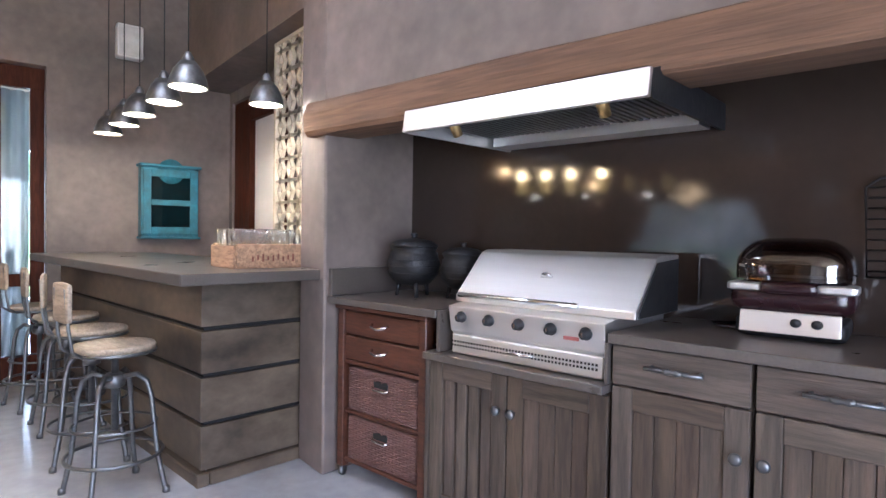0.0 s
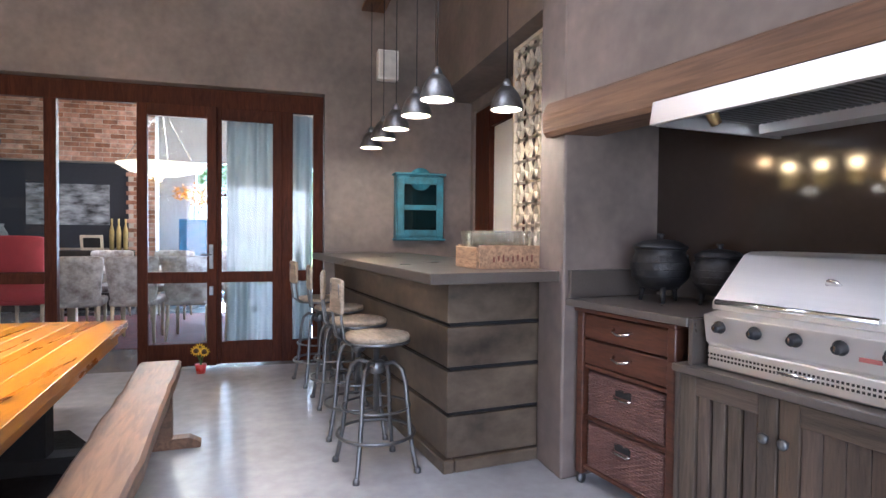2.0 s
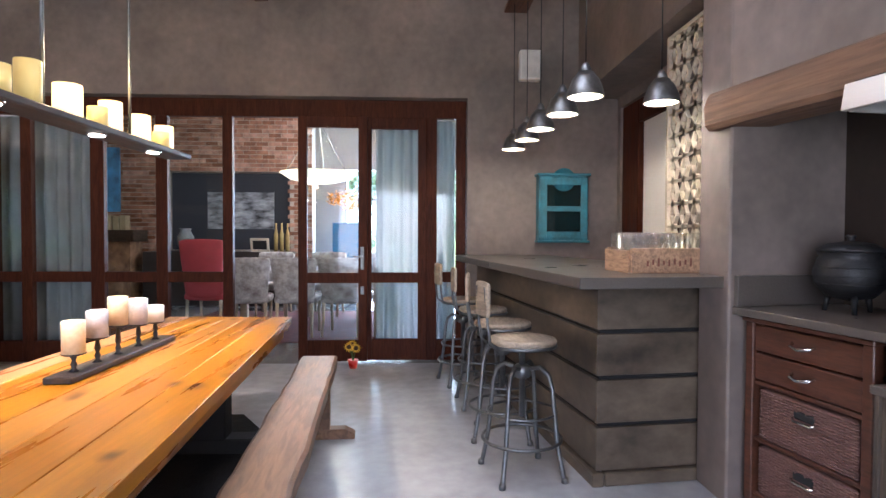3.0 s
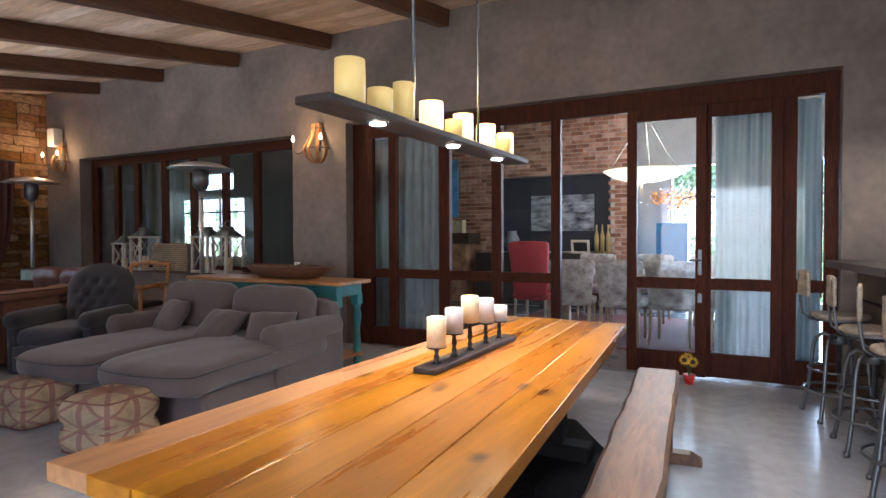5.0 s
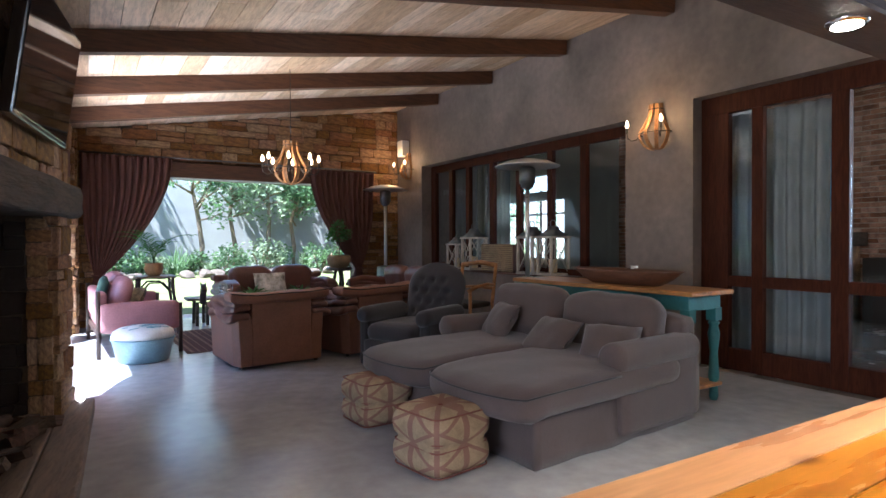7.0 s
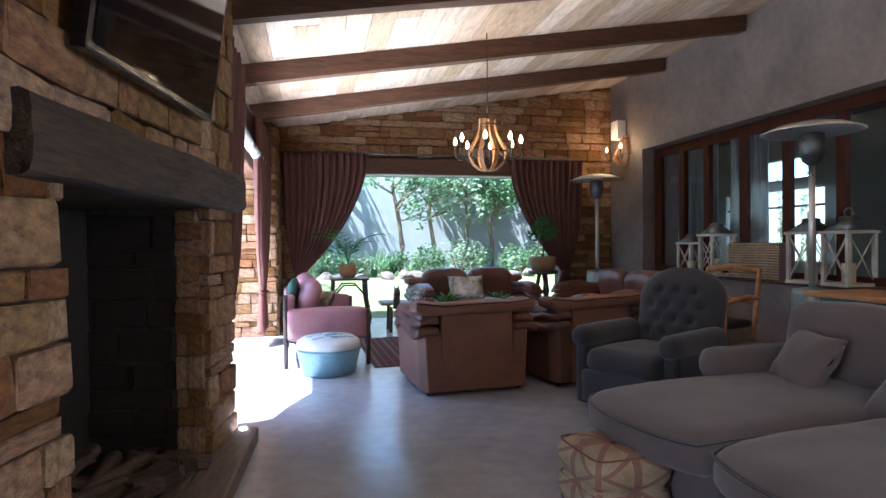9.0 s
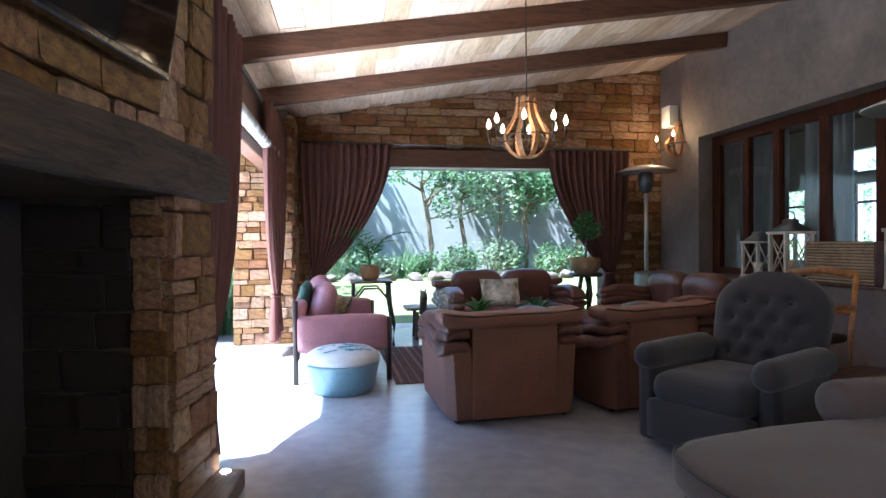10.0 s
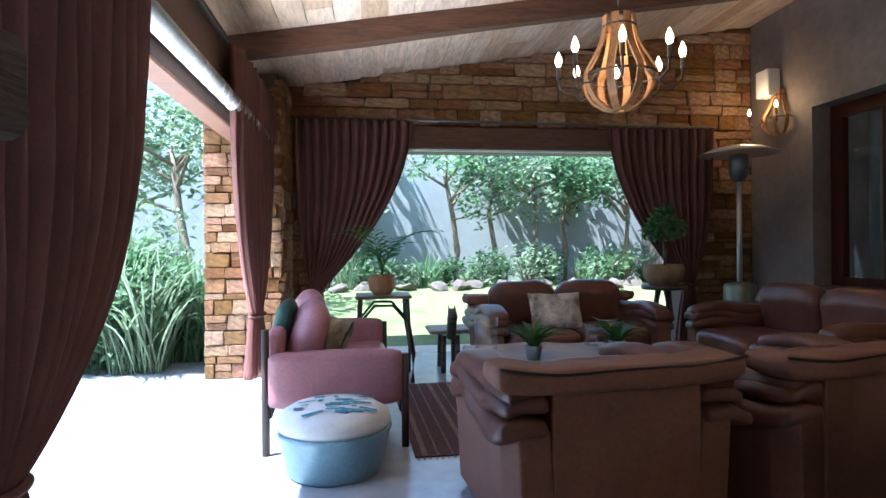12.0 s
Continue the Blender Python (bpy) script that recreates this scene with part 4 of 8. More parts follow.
in_alcove(tagged(part("power_cable", tube([(2.68, -1.16, 0.927), (2.76, -1.20, 0.925), (2.80, -1.27, 0.925), (2.72, -1.335, 0.925)], 0.004), M_BLACK), "black power cable on the worktop", "cable"))

# wire rack leaning on the splashback
wr = thing("grill_rack", "black folding wire braai grid hanging on the splashback", "rack")
in_alcove(wr)
for k in range(9):
    part("wire", tube([(2.02, -1.335, 1.14 + 0.035 * k), (2.33, -1.335, 1.14 + 0.035 * k)], 0.003, 5), M_BLACK, wr)
part("frame", tube([(2.02, -1.335, 1.12), (2.33, -1.335, 1.12), (2.34, -1.335, 1.42), (2.30, -1.335, 1.45), (2.02, -1.335, 1.45)], 0.005, 6, closed=True), M_BLACK, wr)


# ---- long table, bench, candle lamp ----
M_PINE = mat("honey_pine_along", (0.45, 0.19, 0.020), 0.30, var=0.22, scale=1.5, bump=0.03, fine=14, stretch=(0.6, 6, 6), grain=0.14, obj=0.10, coat=0.04, spec=0.32, col2=(0.36, 0.125, 0.014), ov=0.12)


def add_knots(m, size, dark, stretch):
    """Scattered dark knots with soft rims, drawn out along the grain."""
    N, L = m.node_tree.nodes, m.node_tree.links
    b = N["Principled BSDF"]
    base = b.inputs["Base Color"].links[0].from_socket
    tc = N.new("ShaderNodeTexCoord")
    mp = N.new("ShaderNodeMapping")
    mp.inputs["Scale"].default_value = stretch
    L.new(tc.outputs["Object"], mp.inputs[0])
    wob = N.new("ShaderNodeTexNoise")
    wob.inputs["Scale"].default_value = 5
    L.new(mp.outputs[0], wob.inputs["Vector"])
    ad = N.new("ShaderNodeMix")
    ad.data_type, ad.blend_type = "RGBA", "LINEAR_LIGHT"
    ad.inputs["Factor"].default_value = 0.10
    L.new(mp.outputs[0], ad.inputs["A"])
    L.new(wob.outputs["Color"], ad.inputs["B"])
    vo = N.new("ShaderNodeTexVoronoi")
    vo.inputs["Scale"].default_value = size
    L.new(ad.outputs["Result"], vo.inputs["Vector"])
    cr = N.new("ShaderNodeValToRGB")
    e = cr.color_ramp.elements
    e[0].position, e[0].color = 0.05, (*dark, 1)
    e[1].position, e[1].color = 0.20, (1, 1, 1, 1)
    L.new(vo.outputs["Distance"], cr.inputs[0])
    mx = N.new("ShaderNodeMix")
    mx.data_type, mx.blend_type = "RGBA", "MULTIPLY"
    mx.inputs["Factor"].default_value = 1.0
    L.new(base, mx.inputs["A"])
    L.new(cr.outputs[0], mx.inputs["B"])
    L.new(mx.outputs["Result"], b.inputs["Base Color"])


add_knots(M_PINE, 3.2, (0.22, 0.12, 0.08), (0.75, 1.5, 1.0))
add_knots(M_LINTEL, 3.0, (0.25, 0.22, 0.20), (0.6, 1.0, 1.3))
M_PINEY = mat("honey_pine_plain", (0.44, 0.20, 0.06), 0.35, var=0.3, scale=2, bump=0.05, fine=20, stretch=(5, 0.8, 5), grain=0.3)
M_BENCH = mat("bench_wood", (0.17, 0.088, 0.045), 0.5, var=0.3, scale=2, bump=0.12, fine=20, stretch=(0.7, 5, 5), grain=0.35)
M_GREYF = mat("grey_linen", (0.086, 0.061, 0.056), 0.9, var=0.15, scale=6, bump=0.2, fine=160, sheen=0.2)
M_RECL = mat("charcoal_linen", (0.028, 0.024, 0.027), 0.9, var=0.15, scale=6, bump=0.2, fine=160, sheen=0.2)
M_LEATHER = mat("brown_leather", (0.12, 0.048, 0.032), 0.42, var=0.3, scale=5, bump=0.18, fine=70, rvar=0.1)
M_LEATHB = mat("suede_back", (0.20, 0.092, 0.060), 0.7, var=0.2, scale=5, bump=0.15, fine=60)
M_WAX = mat("cream_wax", (0.72, 0.58, 0.36), 0.5, var=0.12, scale=8, bump=0.05)
M_WAXLIT = glow("lit_wax", (1.0, 0.66, 0.20), 0.42)
# wax of the unlit pillars, with a faint glow put into the material
M_WAXY = glow("faint_glow_wax", (0.72, 0.52, 0.17), 0.06)
M_IRONW = mat("dark_plank", (0.035, 0.024, 0.020), 0.6, var=0.3, scale=5, bump=0.2, stretch=(0.7, 5, 5), grain=0.3)
M_TRESTLE = mat("black_timber", (0.012, 0.010, 0.009), 0.8, var=0.3, scale=5, bump=0.2, spec=0.2)
M_TURQ = mat("turquoise_paint", (0.035, 0.155, 0.165), 0.5, var=0.25, scale=7, bump=0.1)
M_POUF = mat("kilim_cream", (0.36, 0.26, 0.155), 0.9, var=0.25, scale=12, bump=0.3, fine=120)
M_POUFR = mat("kilim_red", (0.20, 0.075, 0.055), 0.9, var=0.25, scale=14, bump=0.3, fine=120)

tb_ = thing("farm_table", "long honey-coloured varnished pine plank table", "table")
TYS, TYN, TXW, TXE, TZ = 1.50, 2.42, 2.90, 5.98, 0.665


def south_edge(x):
    return 1.55 - 0.0745 * (5.97 - x)


def north_edge(x):
    return 2.39 + 0.016 * (6.03 - x)


def tapered_board(x0, x1, f0, f1, z0, z1, bev=0.003):
    """A board between x0 and x1 whose long edges follow two slightly splayed lines, as shares f0..f1 of the table's width."""
    def yy(x, f):
        return south_edge(x) + (north_edge(x) - south_edge(x)) * f
    bm = bmesh.new()
    vs = [bm.verts.new((x, yy(x, f), z)) for z in (z0, z1) for x, f in ((x0, f0), (x1, f0), (x1, f1), (x0, f1))]
    for f in ((3, 2, 1, 0), (4, 5, 6, 7), (0, 1, 5, 4), (1, 2, 6, 5), (2, 3, 7, 6), (3, 0, 4, 7)):
        bm.faces.new([vs[i] for i in f])
    bmesh.ops.bevel(bm, geom=bm.edges[:], offset=bev, segments=2, affect="EDGES", profile=0.5)
    return bm


shares = (0.0, 0.185, 0.36, 0.52, 0.69, 0.84, 1.0)
for k, (f0, f1) in enumerate(zip(shares, shares[1:])):
    part("plank", tapered_board(TXW + 0.004 * (k % 2), TXE + 0.03 * f0 - 0.005 * (k % 3), f0 + 0.0013, f1 - 0.0013, TZ - 0.05, TZ), M_PINE, tb_)
for f0, f1 in ((0.05, 0.075), (0.925, 0.95)):
    part("apron", tapered_board(TXW + 0.10, TXE - 0.10, f0, f1, TZ - 0.13, TZ - 0.051), M_PINE, tb_)
for x in (3.55, 5.25):
    part("trestle", join_bm(box(x - 0.06, x + 0.06, TYS + 0.25, TYN - 0.25, 0.08, 0.52, bev=0.006), box(x - 0.07, x + 0.07, TYS + 0.10, TYN - 0.10, 0.0, 0.09, bev=0.01), box(x - 0.06, x + 0.06, TYS + 0.12, TYN - 0.12, 0.515, 0.614, bev=0.006)), M_TRESTLE, tb_, "black heavy trestle support")


# flat black sheet on the floor, roughly following the table's outline
black_sheet = bmesh.new()
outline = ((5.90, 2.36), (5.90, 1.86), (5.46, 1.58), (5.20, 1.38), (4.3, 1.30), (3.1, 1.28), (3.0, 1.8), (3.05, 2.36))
lo = [black_sheet.verts.new((x, y, 0.001)) for x, y in outline]
hi = [black_sheet.verts.new((x, y, 0.010)) for x, y in outline]
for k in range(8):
    black_sheet.faces.new((lo[k], lo[(k + 1) % 8], hi[(k + 1) % 8], hi[k]))
black_sheet.faces.new(hi)
bmesh.ops.recalc_face_normals(black_sheet, faces=black_sheet.faces[:])
tagged(part("floor_sheet", black_sheet, mat("matt_black_sheet", (0.010, 0.009, 0.009), 0.95, var=0.3, scale=18, bump=0.5, fine=160, spec=0.1)), "flat black sheet with cut corners under the long table", "rug")


def bench(m, length):
    t = thing("bench", "long rough wooden bench with trestle feet beside the table", "bench", m)
    bm = bmesh.new()
    rnd = random.Random(3)
    n = 16
    rows = []
    for i in range(n + 1):
        x = -length / 2 + length * i / n
        w0, w1 = 0.112 + rnd.uniform(-0.007, 0.007), 0.112 + rnd.uniform(-0.007, 0.007)
        rows.append([bm.verts.new(p) for p in ((x, -w0, 0.372), (x, -w0 - 0.004, 0.435), (x, -w0 + 0.012, 0.445), (x, w1 - 0.012, 0.445), (x, w1 + 0.004, 0.43), (x, w1, 0.372))])
    for a, b in zip(rows, rows[1:]):
        for k in range(6):
            bm.faces.new((a[k], a[(k + 1) % 6], b[(k + 1) % 6], b[k]))
    bm.faces.new(rows[0][::-1])
    bm.faces.new(rows[-1])
    bmesh.ops.recalc_face_normals(bm, faces=bm.faces[:])
    part("seat", bm, M_BENCH, t)
    for x in (-length / 2 + 0.28, length / 2 - 0.28):
        part("leg", box(x - 0.035, x + 0.035, -0.09, 0.09, 0.05, 0.373, bev=0.006), M_BENCH, t)
        part("foot", join_bm(prismx([(-0.24, 0), (-0.24, 0.03), (-0.18, 0.062), (0.18, 0.062), (0.24, 0.03), (0.24, 0)], x - 0.04, x + 0.04)), M_BENCH, t)
    return t


def prismx(prof, x0, x1):
    return prism(prof, x0, x1, 0.004)


bench(pose(4.52, 1.228, 0, 0, 0, 4.2), 2.42)

# candle lamp hanging over the table
cl = thing("candle_chandelier", "hanging dark plank lamp carrying wax pillar candles, with downlights underneath", "lamp")
LZ = 1.705
part("plank", box(3.64, 5.64, 2.10, 2.26, LZ, LZ + 0.032, bev=0.006), M_IRONW, cl)
for x in (4.33, 5.03):
    part("cable", tube([(x, 2.18, LZ + 0.03), (x, 2.18, ceil_z(x))], 0.008, 8), M_GUN, cl)
for x, r, hgt, lit in ((3.84, 0.058, 0.165, 0), (4.04, 0.052, 0.10, 0), (4.22, 0.047, 0.165, 0), (4.53, 0.058, 0.15, 1), (4.70, 0.045, 0.09, 0), (4.88, 0.054, 0.155, 1), (5.18, 0.056, 0.15, 1), (5.36, 0.045, 0.09, 0), (5.48, 0.053, 0.145, 1)):
    z = LZ + 0.032
    part("candle", lathe([(r, z), (r * 1.01, z + hgt * 0.5), (r * 0.99, z + hgt), (r * 0.82, z + hgt - 0.006), (r * 0.2, z + hgt - 0.02)], 24, Matrix.Translation((x, 2.18 + (0.02 if lit else -0.015), 0))), M_WAXLIT if lit else M_WAXY, cl,
         "glowing cream wax pillar" if lit else "cream wax pillar")
for x in (4.03, 4.70, 5.27):
    dl = part("downlight", lathe([(0.042, -0.006), (0.045, 0), (0.045, 0.004)], 20, Matrix.Translation((x, 2.17, LZ - 0.001))), M_CHROME, cl)
    part("lens", lathe([(0.032, -0.010), (0.032, -0.007)], 18, Matrix.Translation((x, 2.17, LZ - 0.001))), glow("downlight_lens", (1.0, 0.86, 0.62), 14), dl)
    sp = bpy.data.lights.new("table_downlight", "SPOT")
    sp.energy, sp.color, sp.spot_size, sp.spot_blend, sp.shadow_soft_size = 11, (1.0, 0.78, 0.52), radians(110), 0.6, 0.03
    o = new("table_downlight", sp)
    o.location = (x, 2.17, LZ - 0.03)
for x in (4.53, 4.88, 5.18, 5.48):
    point_light("candle_glow", x, 2.20, LZ + 0.25, 1.3, (1.0, 0.68, 0.30), 0.05)

ch_ = thing("candle_holder", "dark wooden candle holder with five pillar candles on turned pins", "candle holder")
part("base", box(4.16, 5.10, 1.98, 2.09, TZ + 0.001, TZ + 0.028, bev=0.005), M_IRONW, ch_)
for x, zb, zt, c in ((4.27, 0.765, 0.895, 0), (4.44, 0.80, 0.915, 1), (4.61, 0.825, 0.955, 0), (4.80, 0.80, 0.925, 1), (4.98, 0.785, 0.87, 2)):
    part("pin", lathe([(0.022, TZ + 0.027), (0.008, TZ + 0.04), (0.013, TZ + 0.055), (0.007, TZ + 0.07), (0.013, TZ + 0.085), (0.008, zb - 0.014), (0.04, zb - 0.006), (0.048, zb)], 16, Matrix.Translation((x, 2.035, 0))), M_BLACK, ch_)
    cm = (M_WAX, mat("grey_wax", (0.50, 0.48, 0.50), 0.5, var=0.1), M_WHITE)[c]
    part("candle", lathe([(0.042, zb), (0.043, zt - 0.004), (0.036, zt), (0.01, zt - 0.012)], 20, Matrix.Translation((x, 2.035, 0))), cm, ch_, ("cream candle", "pale grey candle", "white candle")[c])

fl = thing("flower_pot", "small red pot with yellow sunflowers on the floor by the door", "plant", pose(7.30, 1.28, 0))
part("pot", lathe([(0.035, 0), (0.05, 0.08), (0.047, 0.08), (0.03, 0.07)], 16), mat("red_glaze", (0.5, 0.03, 0.02), 0.3), fl)
part("stem", join_bm(*[tube([(0, 0, 0.06), (0.02 * math.cos(a), 0.02 * math.sin(a), 0.14), (0.04 * math.cos(a), 0.04 * math.sin(a), 0.2 + 0.02 * math.sin(3 * a))], 0.004, 5) for a in (0.3, 2.2, 4.1)]), mat("green_stem", (0.04, 0.12, 0.02), 0.6), fl)
for a in (0.3, 2.2, 4.1):
    c = Vector((0.04 * math.cos(a) - 0.01, 0.04 * math.sin(a), 0.2 + 0.02 * math.sin(3 * a)))
    pb = bmesh.new()
    for k in range(12):
        b = 2 * math.pi * k / 12
        vs = [pb.verts.new(c + Vector((-0.012 - 0.004 * (q == 2), r * math.cos(b + db), r * math.sin(b + db)))) for q, (r, db) in enumerate(((0.01, 0), (0.03, -0.2), (0.05, 0), (0.03, 0.2)))]
        pb.faces.new(vs)
    part("petals", pb, mat("yellow_petal", (0.75, 0.45, 0.02), 0.6), fl)
    part("flower_head", lathe([(0.02, -0.006), (0.022, 0.004), (0.01, 0.01)], 12, Matrix.Translation(c) @ pose(-0.01, 0, 0, 0, -90, 0)), mat("seed_brown", (0.06, 0.03, 0.01), 0.8), fl)

# ---- grey chaise loveseat ----
gs = thing("chaise_sofa", "grey linen slipcovered loveseat with two long chaise cushions", "sofa")


def skirt(x0, x1, y0, y1, z0, z1, seed, folds=0.012):
    """A loose cloth base with soft pleats."""
    bm = bmesh.new()
    loop = []
    n = 30
    for (ax, ay), (bx2, by2) in (((x0, y0), (x1, y0)), ((x1, y0), (x1, y1)), ((x1, y1), (x0, y1)), ((x0, y1), (x0, y0))):
        for i in range(n):
            loop.append((ax + (bx2 - ax) * i / n, ay + (by2 - ay) * i / n))
    cx, cy = (x0 + x1) / 2, (y0 + y1) / 2
    rows = []
    for r in range(7):
        z = z1 + (z0 - z1) * r / 6
        amp = folds * (r / 6) ** 1.3
        row = []
        for i, (x, y) in enumerate(loop):
            d = Vector((x - cx, y - cy)).normalized()
            k = noise.noise(Vector((x * 4 + seed, y * 4, seed))) * 2.0 * amp + amp * 1.2
            row.append(bm.verts.new((x + d.x * k, y + d.y * k, z)))
        rows.append(row)
    m = len(loop)
    for a, b in zip(rows, rows[1:]):
        for i in range(m):
            f = bm.faces.new((a[i], b[i], b[(i + 1) % m], a[(i + 1) % m]))
            f.smooth = True
    bm.faces.new(rows[0])
    bm.faces.new(rows[-1][::-1])
    bmesh.ops.recalc_face_normals(bm, faces=bm.faces[:])
    return bm


SOFA = pose(6.0, 3.97, 0, 0, 0, 4.6) @ Matrix.Translation((-6.0, -3.97, 0))
gs.matrix_basis = SOFA


def chaise_pad(x0, x1, y0, y1, z0, z1, seed):
    """A long pad with a rounded, crowned front end."""
    bm = cushion(x0, x1, y0, y1, z0, z1, 0.75, 18, 0.008, seed, 0.9)
    cy, hy = (y0 + y1) / 2, (y1 - y0) / 2
    for v in bm.verts:
        f = max(0.0, 1 - (v.co.x - x0) / 0.5)
        u = (v.co.y - cy) / hy
        v.co.x += (0.10 * abs(u) ** 2.4 - 0.05) * f
        v.co.z -= 0.03 * f * f
    return bm


def pad_seam(x0, x1, y0, y1, z):
    cy, hy = (y0 + y1) / 2, (y1 - y0) / 2
    pts = [(x1, y0 - 0.004, z)] + [(x1 + (x0 + 0.16 - x1) * k / 6, y0 + 0.002, z - 0.002 * k) for k in range(1, 7)]
    for k in range(13):
        u = -0.94 + 1.88 * k / 12
        pts.append((x0 - 0.052 + 0.10 * abs(u) ** 2.4 + 0.03 * max(0, abs(u) - 0.85) / 0.15, cy + hy * u, z - 0.026))
    return tube(pts + [(x0 + 0.16, y1 - 0.002, z - 0.012), (x0 + 0.5, y1, z)], 0.0055, 6)


def rolled_arm(y, side, seed):
    """A slipcovered arm: a straight panel under a fat roll with a round face at the front."""
    prof = [(0.03, -0.012), (0.075, -0.006), (0.094, 0.012), (0.098, 0.05), (0.094, 0.45), (0.098, 0.80), (0.085, 0.845), (0.03, 0.86)]
    roll = lathe(prof, 26)
    for v in roll.verts:
        v.co += noise.noise_vector(v.co * 7 + Vector((seed, 0, 0))) * 0.006
    panel = cushion(5.20, 6.05, min(y, y + side * 0.16), max(y, y + side * 0.16), 0.04, 0.50, 0.12, 10, 0.004, seed)
    return join_bm(panel, moved(roll, pose(5.17, y + side * 0.075, 0.495, 0, 90, 0)))


part("base", skirt(4.53, 6.04, 3.95, 4.77, 0.0, 0.34, 1), M_GREYF, gs, "loose pleated slipcover base")
part("base", skirt(4.50, 6.04, 4.79, 5.62, 0.0, 0.34, 5), M_GREYF, gs)
for y0p, y1p, seed in ((3.87, 4.765, 2), (4.785, 5.60, 3)):
    part("chaise_cushion", chaise_pad(4.36, 5.80, y0p, y1p, 0.285, 0.455, seed), M_GREYF, gs)
    part("piping", pad_seam(4.36, 5.14, y0p, y1p, 0.425), M_RECL, gs, "dark seam round the pad")
part("arm", rolled_arm(3.90, 1, 4), M_GREYF, gs)
part("arm", rolled_arm(5.68, -1, 6), M_GREYF, gs)
part("back", cushion(5.86, 6.09, 3.95, 5.68, 0.10, 0.70, 0.4, 10, 0.005, 8), M_GREYF, gs)
part("back_cushion", moved(cushion(-0.115, 0.115, -0.40, 0.40, -0.20, 0.20, 0.85, 14, 0.012, 9), pose(5.74, 4.40, 0.612, 0, 13, 0)), M_GREYF, gs)
part("back_cushion", moved(cushion(-0.115, 0.115, -0.38, 0.38, -0.20, 0.20, 0.85, 14, 0.012, 10), pose(5.74, 5.20, 0.632, 0, 13, 0)), M_GREYF, gs)
for seed, x, y, z, ry, rz, s_ in ((97, 5.42, 4.17, 0.525, 42, 22, 0.165), (98, 5.40, 4.66, 0.52, 48, -8, 0.18), (99, 5.50, 5.30, 0.555, 34, -22, 0.175)):
    tagged(part("scatter_pillow", moved(pillow(s_ * 1.15, s_ * 0.95, 0.075, seed), SOFA @ pose(x, y, z, 0, ry, rz)), M_GREYF), "grey linen scatter pillow on the chaise sofa", "pillow", "sofa pillows")


def kilim_pattern(name, ca, cb_):
    """Woven cloth whose red bands follow the diagonals and seams of a square pouf."""
    m = mat(name, ca, 0.9, var=0.25, scale=12, bump=0.3, fine=120)
    nt = m.node_tree
    N, L = nt.nodes, nt.links
    b = N["Principled BSDF"]
    base = b.inputs["Base Color"].links[0].from_socket
    tc = N.new("ShaderNodeTexCoord")
    sp = N.new("ShaderNodeSeparateXYZ")
    L.new(tc.outputs["Object"], sp.inputs[0])

    def op(kind, a, bb=None, c=None):
        n = N.new("ShaderNodeMath")
        n.operation = kind
        for k, v in enumerate((a, bb, c)):
            if v is None:
                continue
            if isinstance(v, (int, float)):
                n.inputs[k].default_value = v
            else:
                L.new(v, n.inputs[k])
        return n.outputs[0]
    ax, ay = op("ABSOLUTE", sp.outputs[0]), op("ABSOLUTE", sp.outputs[1])
    zt = op("PINGPONG", sp.outputs[2], 0.0875)
    zt = op("MULTIPLY", op("SUBTRACT", zt, 0.0), 2.0)
    d = op("MINIMUM", op("ABSOLUTE", op("SUBTRACT", ax, ay)), op("MINIMUM", op("ABSOLUTE", op("SUBTRACT", ay, zt)), op("ABSOLUTE", op("SUBTRACT", ax, zt))))
    d = op("MINIMUM", d, op("MINIMUM", ax, ay))
    fac = op("LESS_THAN", d, 0.021)
    mx = N.new("ShaderNodeMix")
    mx.data_type = "RGBA"
    L.new(op("MULTIPLY", fac, 0.8), mx.inputs["Factor"])
    L.new(base, mx.inputs["A"])
    mx.inputs["B"].default_value = (*cb_, 1)
    L.new(mx.outputs["Result"], b.inputs["Base Color"])
    return m


M_KILIM = kilim_pattern("kilim_cloth", (0.33, 0.24, 0.145), (0.20, 0.09, 0.07))


def pouf(m, seed):
    t = thing("pouf", "square cream and dull-red patchwork pouf tied round its waist", "pouf", m, "poufs")
    bm = cushion(-0.215, 0.215, -0.215, 0.215, 0.0, 0.36, 0.22, 16, 0.005, seed)
    for v in bm.verts:
        k = 1 - 0.10 * math.exp(-((v.co.z - 0.175) / 0.022) ** 2) + 0.03 * math.sin(math.pi * v.co.z / 0.175) ** 2
        v.co.x *= k
        v.co.y *= k
        if v.co.z > 0.3:
            v.co.z -= 0.025 * math.exp(-(v.co.x ** 2 + v.co.y ** 2) / 0.002)
    part("body", bm, M_KILIM, t)
    part("waist_cord", tube([(0.19 * math.copysign(abs(math.cos(a)) ** 0.3, math.cos(a)), 0.19 * math.copysign(abs(math.sin(a)) ** 0.3, math.sin(a)), 0.175) for a in [2 * math.pi * k / 32 for k in range(32)]], 0.006, 6, closed=True), M_POUF, t)
    e = 0.190
    for z in (0.335, 0.20, 0.155, 0.022):
        part("piping", tube([(e * 1.06 * math.copysign(abs(math.cos(a)) ** 0.25, math.cos(a)), e * 1.06 * math.copysign(abs(math.sin(a)) ** 0.25, math.sin(a)), z) for a in [2 * math.pi * k / 40 for k in range(40)]], 0.005, 5, closed=True), M_POUFR, t)
    part("button", lathe([(0.015, 0.335), (0.012, 0.352)], 10), M_POUFR, t)
    return t


pf = pouf(Matrix.LocRotScale((4.16, 4.17, 0), Euler((0, 0, radians(9))), (0.94, 0.94, 0.94)), 1)
